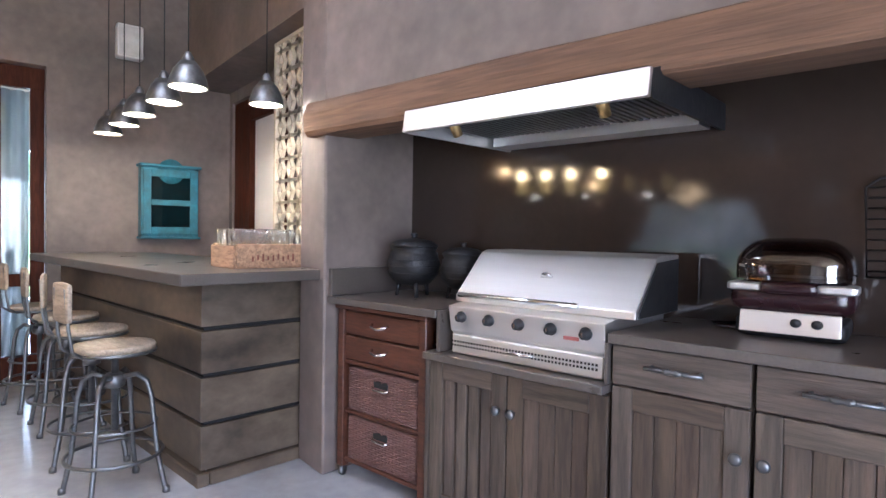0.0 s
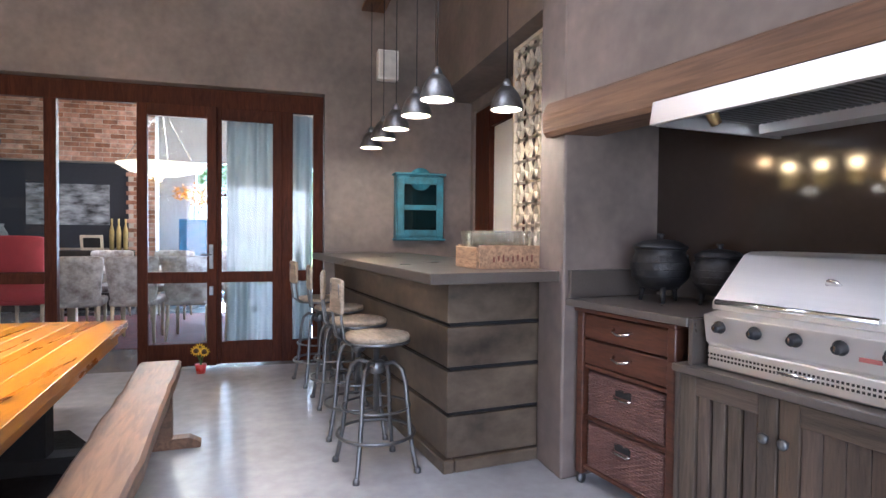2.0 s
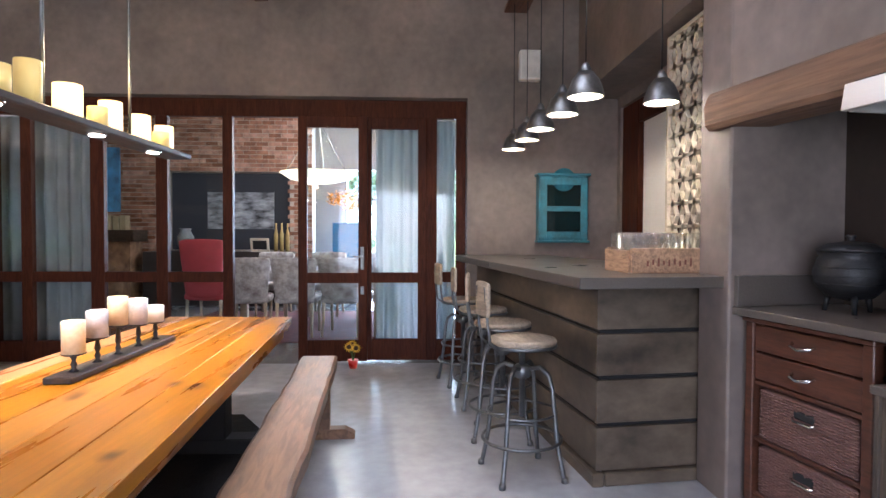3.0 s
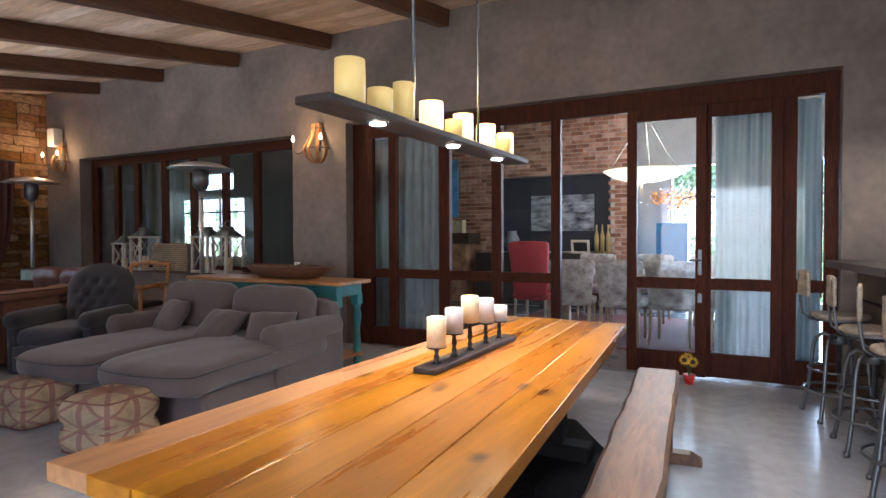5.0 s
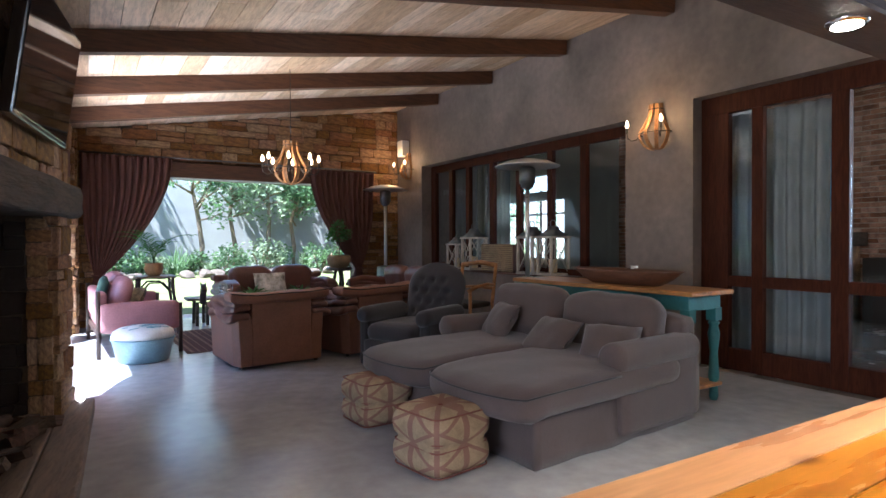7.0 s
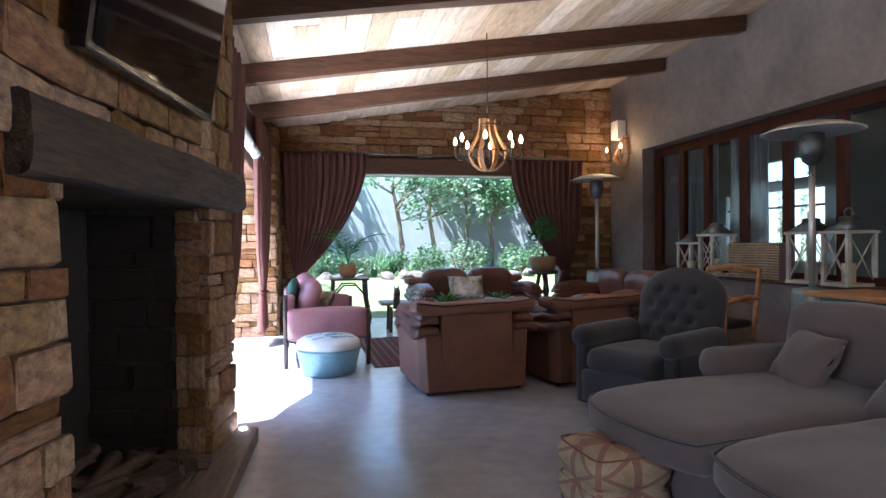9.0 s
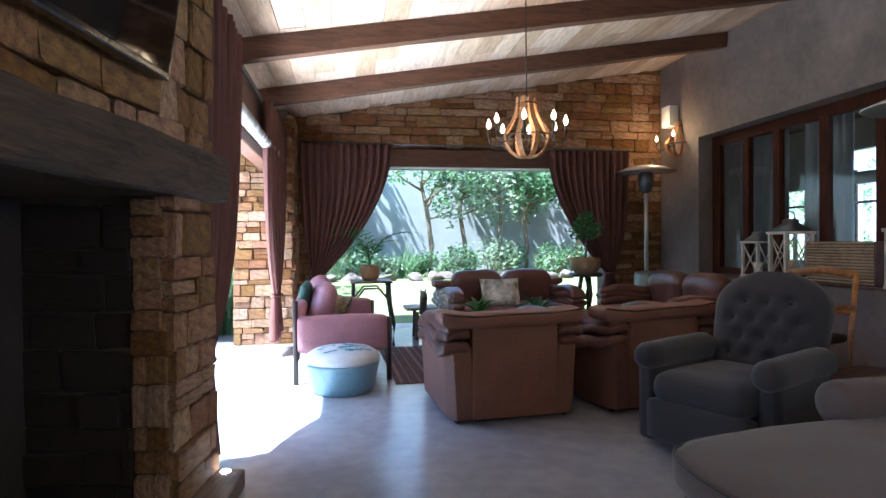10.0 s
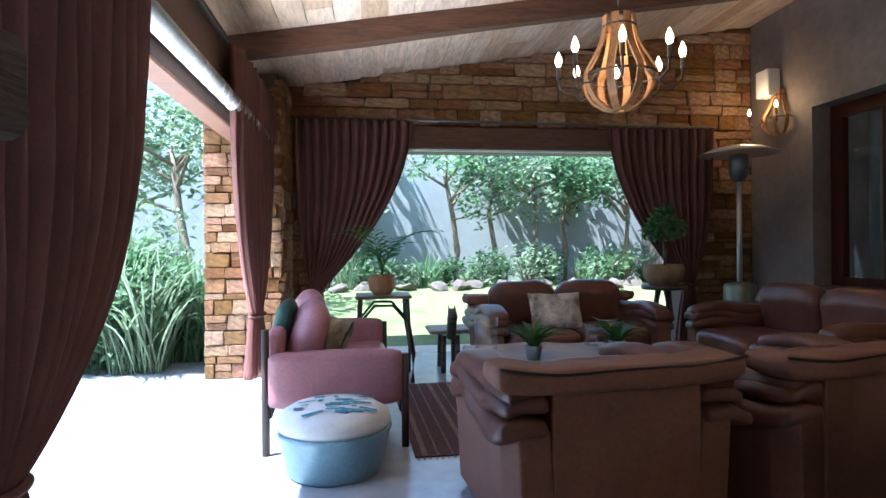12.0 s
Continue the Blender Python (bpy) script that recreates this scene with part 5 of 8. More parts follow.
copy_thing(pf, Matrix.LocRotScale((4.21, 5.08, 0), Euler((0, 0, radians(3))), (0.94, 0.94, 0.90)))

# console table behind the sofa
cn = thing("console_table", "console table with honey pine top and turned turquoise legs", "table")
part("top", box(6.16, 6.66, 4.05, 6.05, 0.80, 0.835, bev=0.005), M_PINEY, cn)
part("apron", join_bm(box(6.22, 6.245, 4.12, 5.98, 0.69, 0.798), box(6.575, 6.60, 4.12, 5.98, 0.69, 0.798), box(6.245, 6.575, 4.12, 4.145, 0.69, 0.798), box(6.245, 6.575, 5.955, 5.98, 0.69, 0.798)), M_TURQ, cn)
for x in (6.255, 6.565):
    for y in (4.15, 5.95):
        part("leg", join_bm(lathe([(0.025, 0), (0.034, 0.03), (0.03, 0.09), (0.022, 0.12), (0.04, 0.17), (0.034, 0.25), (0.028, 0.36), (0.044, 0.50), (0.03, 0.56), (0.042, 0.58), (0.03, 0.60)], 18, Matrix.Translation((x, y, 0))), box(x - 0.04, x + 0.04, y - 0.04, y + 0.04, 0.60, 0.70, bev=0.003)), M_TURQ, cn)
part("shelf", box(6.22, 6.60, 4.10, 6.0, 0.115, 0.14, bev=0.004), M_PINEY, cn)
bo = thing("dough_bowl", "long carved dark wooden dough bowl on the console table", "bowl", pose(6.41, 4.86, 0.836))
bb = bmesh.new()
R = []
for (sx, sy, z) in ((0.10, 0.34, 0.0), (0.145, 0.44, 0.05), (0.17, 0.52, 0.11), (0.172, 0.56, 0.125), (0.155, 0.50, 0.115), (0.12, 0.40, 0.05), (0.08, 0.28, 0.025)):
    R.append([bb.verts.new((sx * math.copysign(abs(math.cos(a)) ** 0.7, math.cos(a)), sy * math.copysign(abs(math.sin(a)) ** 0.7, math.sin(a)), z)) for a in [2 * math.pi * k / 32 for k in range(32)]])
for a, b in zip(R, R[1:]):
    for k in range(32):
        f = bb.faces.new((a[k], a[(k + 1) % 32], b[(k + 1) % 32], b[k]))
        f.smooth = True
bb.faces.new(R[0][::-1])
bb.faces.new(R[-1])
part("body", bb, mat("dark_carved_wood", (0.13, 0.055, 0.03), 0.5, var=0.3, scale=3, stretch=(5, 0.8, 5), grain=0.3), bo)
tagged(part("small_vase", lathe([(0.03, 0), (0.036, 0.02), (0.036, 0.11), (0.028, 0.13), (0.032, 0.145), (0.026, 0.145), (0.02, 0.12)], 18, Matrix.Translation((6.60, 4.92, 0.836))), M_WHITE), "small white ceramic jar on the console table", "jar")

# ---- leather armchairs and sofas ----
def leather_chair(name, label, width, m, n_seat, group=""):
    """Facing local +y, its back along local y = 0."""
    t = thing(name, label, "armchair" if n_seat == 1 else "sofa", m, group)
    w = width / 2
    part("base", box(-w + 0.14, w - 0.14, 0.05, 0.82, 0.03, 0.34, bev=0.02, seg=2), M_LEATHB, t)
    part("back_panel", box(-w + 0.20, w - 0.20, -0.012, 0.10, 0.03, 0.64, bev=0.012, seg=2), M_LEATHB, t, "flat brown suede back panel")
    for s in (-1, 1):
        side = bmesh.new()
        lo_, hi_ = [], []
        for x, y in ((w - 0.205, 0.0), (w - 0.085, 0.0), (w - 0.045, 0.10), (w - 0.045, 0.84), (w - 0.16, 0.84), (w - 0.205, 0.10)):
            lo_.append(side.verts.new((s * (x - 0.012), y, 0.03)))
            hi_.append(side.verts.new((s * (x + 0.012), y - 0.01 * (y < 0.05), 0.50)))
        for k in range(6):
            side.faces.new((lo_[k], lo_[(k + 1) % 6], hi_[(k + 1) % 6], hi_[k]))
        side.faces.new(lo_)
        side.faces.new(hi_[::-1])
        bmesh.ops.recalc_face_normals(side, faces=side.faces[:])
        bmesh.ops.bevel(side, geom=side.edges[:], offset=0.008, segments=2, affect="EDGES", profile=0.5)
        part("side_panel", side, M_LEATHB, t)
        for z0, z1, out, y0, seed in ((0.465, 0.545, 0.0, -0.035, 3), (0.525, 0.60, -0.01, -0.02, 8), (0.575, 0.655, -0.03, 0.0, 15)):
            pad = cushion(w - 0.20, w + out, y0, 0.86, z0, z1, 0.9, 14, 0.018, seed + s, 0.9)
            for v in pad.verts:
                v.co.z += 0.018 * math.sin(v.co.y * 9 + seed) - 0.03 * max(0.0, v.co.x - w + 0.08) / 0.1
                v.co.x *= s
            if s < 0:
                bmesh.ops.reverse_faces(pad, faces=pad.faces[:])
            part("arm_pad", pad, M_LEATHER, t, "slack folded leather arm pad")
    roll = cushion(-w, w, -0.055, 0.17, 0.615, 0.712, 0.7, 22, 0.012, 11, 0.3)
    for v in roll.verts:
        k = abs(v.co.x) / w
        v.co.z += 0.030 * max(0.0, k - 0.55) / 0.45 + 0.008 * math.sin(v.co.x * 5 + 1)
        v.co.y += 0.03 * k ** 4
    part("back_roll", roll, M_LEATHB, t, "soft drooping top roll with dark piping")
    part("piping", tube([(w * (k / 10 - 1) * 0.985, -0.045 + 0.03 * abs(k / 10 - 1) ** 4, 0.700 + 0.030 * max(0.0, abs(k / 10 - 1) - 0.55) / 0.45 + 0.008 * math.sin(w * (k / 10 - 1) * 5 + 1)) for k in range(21)], 0.006, 6), M_BLACK, t)
    sw = (width - 0.38) / n_seat
    for k in range(n_seat):
        a = -w + 0.19 + k * sw
        part("seat_cushion", cushion(a + 0.004, a + sw - 0.004, 0.20, 0.88, 0.30, 0.47, 0.85, 12, 0.010, 20 + k), M_LEATHER, t)
        part("back_cushion", moved(cushion(-sw / 2 + 0.004, sw / 2 - 0.004, -0.11, 0.11, -0.21, 0.21, 0.9, 12, 0.014, 30 + k), pose(a + sw / 2, 0.21, (0.62 if n_seat == 2 else 0.47), -10, 0, 0)), M_LEATHER, t)
    for x in (-w + 0.12, w - 0.12):
        for y in (0.08, 0.74):
            part("foot", lathe([(0.02, 0), (0.025, 0.03)], 10, Matrix.Translation((x, y, 0))), M_BLACK, t)
    return t


ca = leather_chair("leather_armchair", "brown leather armchair with suede back and puffy arm pads", 0.99, pose(4.17, 7.11, 0, 0, 0, 4), 1, "leather armchairs")
leather_chair("leather_armchair", "brown leather armchair with suede back standing behind the recliner", 1.00, pose(5.27, 7.20, 0, 0, 0, 12), 1, "leather armchairs")
leather_chair("leather_sofa", "brown leather two-seater sofa in front of the garden opening", 1.62, pose(4.90, 10.42, 0, 0, 0, 183), 2)
leather_chair("leather_sofa", "brown leather two-seater sofa along the plaster wall", 1.70, pose(6.78, 8.95, 0, 0, 0, 90), 2)
tagged(part("scatter_pillow", moved(pillow(0.23, 0.16, 0.07, 40), pose(4.80, 9.84, 0.61, 0, 0, 90) @ pose(0, 0, 0, 0, 22, 0)), mat("printed_pillow", (0.55, 0.50, 0.42), 0.9, var=0.5, scale=9, col2=(0.22, 0.2, 0.12))), "cream pillow with a faded print on the leather sofa", "pillow")

# tufted recliner
rc = thing("recliner", "charcoal linen recliner armchair with a rounded button-tufted back", "armchair", Matrix.LocRotScale((5.27, 6.40, 0), Euler((0, 0, radians(-64))), (0.98, 1.0, 1.0)))
part("base", box(-0.36, 0.36, -0.38, 0.36, 0.05, 0.30, bev=0.03, seg=2), M_RECL, rc)
part("seat_cushion", cushion(-0.28, 0.28, -0.46, 0.20, 0.28, 0.45, 0.8, 12, 0.006, 50), M_RECL, rc)
part("footrest", cushion(-0.30, 0.30, -0.47, -0.38, 0.08, 0.30, 0.5, 10, 0.004, 51), M_RECL, rc)
for s in (-1, 1):
    part("arm", join_bm(box(min(s * 0.29, s * 0.40), max(s * 0.29, s * 0.40), -0.40, 0.30, 0.04, 0.50, bev=0.03, seg=2), cushion(min(s * 0.26, s * 0.42), max(s * 0.26, s * 0.42), -0.45, 0.26, 0.44, 0.59, 0.95, 10, 0.004, 52)), M_RECL, rc)
bk = bmesh.new()
nx, nz = 26, 26
g1 = []
tufts = [(-0.20 + 0.133 * (i + 0.5 * (j % 2)), 0.16 + 0.105 * j) for j in range(4) for i in range(4 - (j % 2))]
for face in (0, 1):
    grid = []
    for j in range(nz + 1):
        row = []
        for i in range(nx + 1):
            u, v = i / nx * 2 - 1, j / nz
            half = 0.36 * (1 - 0.10 * (1 - v)) * (1.0 if v < 0.62 else math.sqrt(max(0.0, 1 - ((v - 0.62) / 0.40) ** 2.2)) * 1.0)
            half = max(half, 0.06)
            x, z = u * half, v * 0.66
            d = 0.09 * (1 - abs(u) ** 4) * (1 - 0.5 * v ** 6)
            if face == 0:
                for tx, tz in tufts:
                    d -= 0.045 * math.exp(-((x - tx) ** 2 + (z - tz) ** 2) / 0.0009)
                y = -d
            else:
                y = 0.06 * (1 - abs(u) ** 4)
            row.append(bk.verts.new((x, y, z)))
        grid.append(row)
    for a, b in zip(grid, grid[1:]):
        for i in range(nx):
            f = bk.faces.new((a[i], a[i + 1], b[i + 1], b[i]) if face == 0 else (a[i], b[i], b[i + 1], a[i + 1]))
            f.smooth = True
    g1.append(grid)
bmesh.ops.remove_doubles(bk, verts=bk.verts[:], dist=0.0005)
part("backrest", moved(bk, pose(0, 0.24, 0.33, -14, 0, 0)), M_RECL, rc, "rounded button-tufted back")
for tx, tz in tufts:
    part("button", lathe([(0.012, 0), (0.009, 0.006)], 8, pose(0, 0.24, 0.33, -14, 0, 0) @ pose(tx, -0.05, tz, 90, 0, 0)), M_RECL, rc)

stb = thing("side_table", "small dark wooden side table between recliner and chaise", "table", pose(5.84, 6.03, 0, 0, 0, 26))
part("top", box(-0.2, 0.2, -0.2, 0.2, 0.44, 0.465, bev=0.004), M_CART, stb)
for sx in (-0.17, 0.17):
    for sy in (-0.17, 0.17):
        part("leg", box(sx - 0.018, sx + 0.018, sy - 0.018, sy + 0.018, 0, 0.44), M_CART, stb)
wc = thing("wooden_armchair", "honey-coloured wooden armchair with curved arms and dark seat by the window", "armchair", pose(6.45, 7.35, 0, 0, 0, -70))
part("seat", cushion(-0.24, 0.24, -0.22, 0.24, 0.40, 0.47, 0.7, 8, 0.003, 60), M_IRONW, wc)
for sx in (-0.25, 0.25):
    part("leg", tube([(sx, -0.22, 0), (sx, -0.22, 0.62)], 0.02, 8), M_PINEY, wc)
    part("leg", tube([(sx, 0.25, 0), (sx, 0.24, 0.45), (sx, 0.33, 0.92)], 0.02, 8), M_PINEY, wc)
    part("arm", tube([(sx, 0.28, 0.66), (sx * 1.08, 0.1, 0.68), (sx * 1.1, -0.12, 0.66), (sx, -0.25, 0.62)], 0.022, 8), M_PINEY, wc)
part("back_rail", join_bm(tube([(-0.25, 0.33, 0.90), (0, 0.36, 0.93), (0.25, 0.33, 0.90)], 0.03, 8), tube([(-0.25, 0.27, 0.62), (0, 0.3, 0.63), (0.25, 0.27, 0.62)], 0.02, 8)), M_PINEY, wc)
part("stretcher", join_bm(tube([(-0.25, -0.22, 0.2), (0.25, -0.22, 0.2)], 0.014), tube([(-0.25, 0.24, 0.2), (0.25, 0.24, 0.2)], 0.014)), M_PINEY, wc)


# ---- fireplace, set at a slight angle to the room ----
FPM = pose(2.46, 6.38, 0, 0, 0, 80.6)     # local x runs north along the face, local y goes into the wall
M_SOOT = mat("sooty_brick", (0.020, 0.013, 0.009), 0.9, var=0.4, scale=7, bump=0.6, fine=30, col2=(0.034, 0.019, 0.012))
M_MANTEL = mat("charred_mantel", (0.070, 0.043, 0.027), 0.85, var=0.5, scale=4, bump=0.9, fine=18, stretch=(0.6, 5, 5), grain=0.4)
fp = tagged(part("fireplace", join_bm(box(-2.60, -1.67, 0.05, 0.75, 0, 3.0), box(-0.415, -0.03, 0.05, 0.75, 0, 3.0), box(-1.67, -0.415, 0.05, 0.75, 1.375, 3.0), box(-1.67, -0.415, 0.62, 0.75, 0, 1.375)), M_MORTAR),
            "broad stone fireplace with a dark open hearth and heavy timber mantel", "fireplace", kind="structure")
fp.matrix_basis = FPM
part("hearth_back", box(-1.665, -0.42, 0.60, 0.618, 0.09, 1.37), M_SOOT, fp)
part("hearth_floor", box(-1.665, -0.42, 0.02, 0.60, 0.0, 0.085), M_SOOT, fp)
M_SLEEPER = mat("hearth_sleeper", (0.17, 0.115, 0.08), 0.6, var=0.35, scale=4, bump=0.3, stretch=(0.7, 5, 5), grain=0.35)


def hearth_plank(x0, x1, y0a, y0b, y1a, y1b):
    """A floor sleeper running along the hearth, wider towards x0."""
    bm = bmesh.new()
    vs = [bm.verts.new(p) for z in (0.0, 0.09) for p in ((x0, y0a, z), (x1, y0b, z), (x1, y1b, z), (x0, y1a, z))]
    for f in ((3, 2, 1, 0), (4, 5, 6, 7), (0, 1, 5, 4), (1, 2, 6, 5), (2, 3, 7, 6), (3, 0, 4, 7)):
        bm.faces.new([vs[i] for i in f])
    bmesh.ops.bevel(bm, geom=bm.edges[:], offset=0.010, segments=2, affect="EDGES", profile=0.5)
    return bm


hs = part("hearth_plank", hearth_plank(-2.60, 0.02, -0.43, -0.135, -0.20, 0.045), M_SLEEPER, fp, "worn timber hearth plank with a small recessed light")
part("hearth_plank", hearth_plank(-2.60, -0.42, -0.195, 0.005, 0.045, 0.045), M_SLEEPER, fp, "worn timber hearth plank")
part("kerb_light", lathe([(0.022, 0), (0.022, 0.004)], 16, Matrix.Translation((-0.02, -0.055, 0.0905))), glow("kerb_led", (1.0, 0.95, 0.85), 12), hs)
mb = bmesh.new()
bmesh.ops.create_cube(mb, size=1.0, matrix=Matrix.Translation((-0.945, 0.0125, 1.486)) @ Matrix.Diagonal((1.95, 0.175, 0.228, 1)))
bmesh.ops.subdivide_edges(mb, edges=[e for e in mb.edges if abs(e.verts[0].co.x - e.verts[1].co.x) > 1], cuts=34)
bmesh.ops.subdivide_edges(mb, edges=[e for e in mb.edges if abs(e.verts[0].co.x - e.verts[1].co.x) < 0.01], cuts=4, use_grid_fill=True)
for v in mb.verts:
    corner = abs(v.co.y - 0.0125) / 0.0875 * abs(v.co.z - 1.486) / 0.114
    v.co += noise.noise_vector(Vector((v.co.x * 4, v.co.y * 16, v.co.z * 16))) * 0.009
    if corner > 0.95:
        v.co.y += 0.012 if v.co.y < 0 else -0.012
        v.co.z += 0.010 if v.co.z < 1.486 else -0.010
part("mantel", mb, M_MANTEL, fp, "heavy dark rough timber mantel beam")
rnd = random.Random(9)
for k in range(7):
    lg = lathe([(0.03, -0.22), (0.038, -0.21), (0.036, 0.2), (0.028, 0.215)], 9)
    for v in lg.verts:
        v.co += noise.noise_vector(v.co * 9 + Vector((k, 0, 0))) * 0.012
    m = FPM @ pose(-1.28 + rnd.uniform(0, 0.55), 0.26 + rnd.uniform(-0.05, 0.12), 0.127 + 0.062 * (k // 3), 0, 90, rnd.uniform(-35, 35))
    tagged(part("firewood_log", lg, mat("charred_log", (0.075, 0.04, 0.025), 0.9, var=0.5, scale=10, bump=0.6), m=m), "charred split firewood log in the hearth", "log", "firewood")

# split offcuts heaped in the hearth
M_SPLIT = mat("split_wood", (0.11, 0.058, 0.034), 0.9, var=0.6, scale=9, bump=0.7, obj=0.6, stretch=(0.6, 5, 5), grain=0.4)
for k in range(26):
    hx, hy = rnd.uniform(-1.55, -0.52), rnd.uniform(0.10, 0.52)
    lz = 0.125 + max(0.0, 0.26 - 0.9 * abs(hx + 1.15)) * rnd.uniform(0.3, 1.0) * (0.4 + hy)
    ln_, w_, t_ = rnd.uniform(0.10, 0.24), rnd.uniform(0.03, 0.065), rnd.uniform(0.018, 0.04)
    ch_b = bmesh.new()
    bmesh.ops.create_cube(ch_b, size=2.0, matrix=Matrix.Diagonal((ln_, w_, t_, 1)))
    bmesh.ops.subdivide_edges(ch_b, edges=ch_b.edges[:], cuts=2, use_grid_fill=True)
    for v in ch_b.verts:
        v.co += noise.noise_vector(v.co * 7 + Vector((k * 3.1, 0, 0))) * 0.030
    tagged(part("firewood_offcut", ch_b, M_SPLIT, m=FPM @ pose(hx, hy, lz, rnd.uniform(-16, 16), rnd.uniform(-18, 18), rnd.uniform(0, 180))), "rough split firewood offcut heaped in the dark hearth", "firewood", "firewood heap")

tv = thing("television", "flat television tilted down above the mantel", "television", FPM @ pose(-1.16, -0.085, 1.78, 8, 0, 0))
part("bezel", box(-0.54, 0.54, -0.012, 0.045, 0, 0.66, bev=0.006), mat("tv_black", (0.008, 0.008, 0.009), 0.2, var=0.1), tv)
part("screen", box(-0.515, 0.515, -0.0155, -0.0125, 0.025, 0.635), mat("tv_glass", (0.006, 0.006, 0.007), 0.05, var=0.05, bump=0, rvar=0.01), tv, "dark mirror-like screen")
part("bracket", box(-0.1, 0.1, 0.046, 0.20, 0.22, 0.45), M_BLACK, tv)

# ---- curtains ----
def curtain(name, label, A, B, T, ztop, ztie, zbot, nrm, material, flare=0.16, folds=11, amp=0.045, power=2.2, bunch=0.10):
    """Tied-back drape. A outer and B inner top corner, T the tie point (plan); nrm is the way the folds stand out."""
    A, B, T, nrm = Vector(A), Vector(B), Vector(T), Vector(nrm)
    t = thing(name, label, "curtain")
    bm = bmesh.new()
    d = (B - A).normalized()
    n, rows = folds * 8, 46
    grid = []
    rnd = random.Random(sum(map(ord, label)))
    ph = [rnd.uniform(-0.5, 0.5) for _ in range(n + 1)]
    for r in range(rows + 1):
        z = ztop + (zbot - ztop) * r / rows
        row = []
        for i in range(n + 1):
            u = i / n
            p = A.lerp(B, u)
            if z >= ztie:
                s = (ztop - z) / (ztop - ztie)
                q = T + d * (u - 0.5) * bunch
                pos = p.lerp(q, s ** (power * (1.35 - 0.5 * abs(u)))) if s < 1 else q
                a = amp * (1 - 0.45 * s)
            else:
                s = (ztie - z) / (ztie - zbot)
                pos = T + d * (u - 0.5) * (bunch + flare * 2 * s ** 0.7)
                a = amp * (0.55 + 0.3 * s)
            ang = 2 * math.pi * folds * u + 0.5 * math.sin(z * 3 + ph[0] * 6)
            off = a * math.sin(ang) + 0.25 * a * math.sin(2.3 * ang + z * 2)
            row.append(bm.verts.new((pos.x + nrm.x * off, pos.y + nrm.y * off, z)))
        grid.append(row)
    for a, b in zip(grid, grid[1:]):
        for i in range(n):
            f = bm.faces.new((a[i], a[i + 1], b[i + 1], b[i]))
            f.smooth = True
    ob = part("drape", bm, material, t)
    so = ob.modifiers.new("thickness", "SOLIDIFY")
    so.thickness = 0.006
    tie = tube([(T.x + d.x * (bunch / 2 + 0.03) * math.cos(a) + nrm.x * 0.055 * math.sin(a), T.y + d.y * (bunch / 2 + 0.03) * math.cos(a) + nrm.y * 0.055 * math.sin(a), ztie) for a in [2 * math.pi * k / 20 for k in range(20)]], 0.012, 8, closed=True)
    part("tie_back", tie, material, t)
    return t


curtain("curtain", "heavy mauve-brown curtain tied back beside the garden opening", (2.52, 10.95), (3.68, 10.95), (2.72, 10.90), 2.44, 0.74, 0.06, (0, -1), M_CURT, 0.10, 12)
curtain("curtain", "heavy mauve-brown curtain tied back beside the patio heater", (6.95, 10.95), (5.78, 10.95), (6.62, 10.90), 2.41, 0.74, 0.06, (0, -1), M_CURT, 0.10, 12)
curtain("curtain", "mauve curtain lit by the sun, gathered at the patio pillar", (2.36, 10.46), (2.36, 9.10), (2.33, 9.98), 2.52, 0.62, 0.16, (1, 0), M_CURT, 0.20, 10, 0.045, 3.0, 0.30)
curtain("curtain", "dark mauve curtain gathered beside the fireplace", (2.38, 6.38), (2.38, 7.50), (2.36, 6.58), 2.54, 0.58, 0.04, (1, 0), M_CURT, 0.12, 10, 0.045, 4.6, 0.14)
for nm, a, b in (("curtain_rod", (2.50, 10.98, 2.46), (7.0, 10.98, 2.43)), ("curtain_rod", (2.30, 6.5, 2.54), (2.30, 10.45, 2.56))):
    tagged(part(nm, tube([a, b], 0.014, 10), M_GUN), "dark metal curtain rod above the opening", "curtain rod")
tagged(part("clear_blind_roll", tube([(2.34, 6.45, 2.14), (2.34, 10.45, 2.14)], 0.055, 14), mat("rolled_plastic", (0.35, 0.34, 0.33), 0.25, var=0.2)), "rolled-up clear plastic blind under the patio header", "blind")

# ---- wine-barrel chandelier and sconces ----
M_STAVE = mat("barrel_stave", (0.36, 0.175, 0.065), 0.55, var=0.3, scale=5, bump=0.15, stretch=(5, 5, 0.8), grain=0.3)


def stave(prof, a, w, th):
    bm = bmesh.new()
    c, s = math.cos(a), math.sin(a)
    prev = None
    for i, (r, z) in enumerate(prof):
        j0, j1 = max(i - 1, 0), min(i + 1, len(prof) - 1)
        tr, tz = prof[j1][0] - prof[j0][0], prof[j1][1] - prof[j0][1]
        ln = math.hypot(tr, tz) or 1
        nr, nz = tz / ln, -tr / ln
        cur = []
        for dr, dw in ((0, -w), (0, w), (th, w), (th, -w)):
            rr, zz = r + nr * dr, z + nz * dr
            cur.append(bm.verts.new((rr * c - dw * s, rr * s + dw * c, zz)))
        if prev:
            for k in range(4):
                bm.faces.new((prev[k], prev[(k + 1) % 4], cur[(k + 1) % 4], cur[k]))
        else:
            bm.faces.new(cur[::-1])
        prev = cur
    bm.faces.new(prev)
    bmesh.ops.recalc_face_normals(bm, faces=bm.faces[:])
    return bm


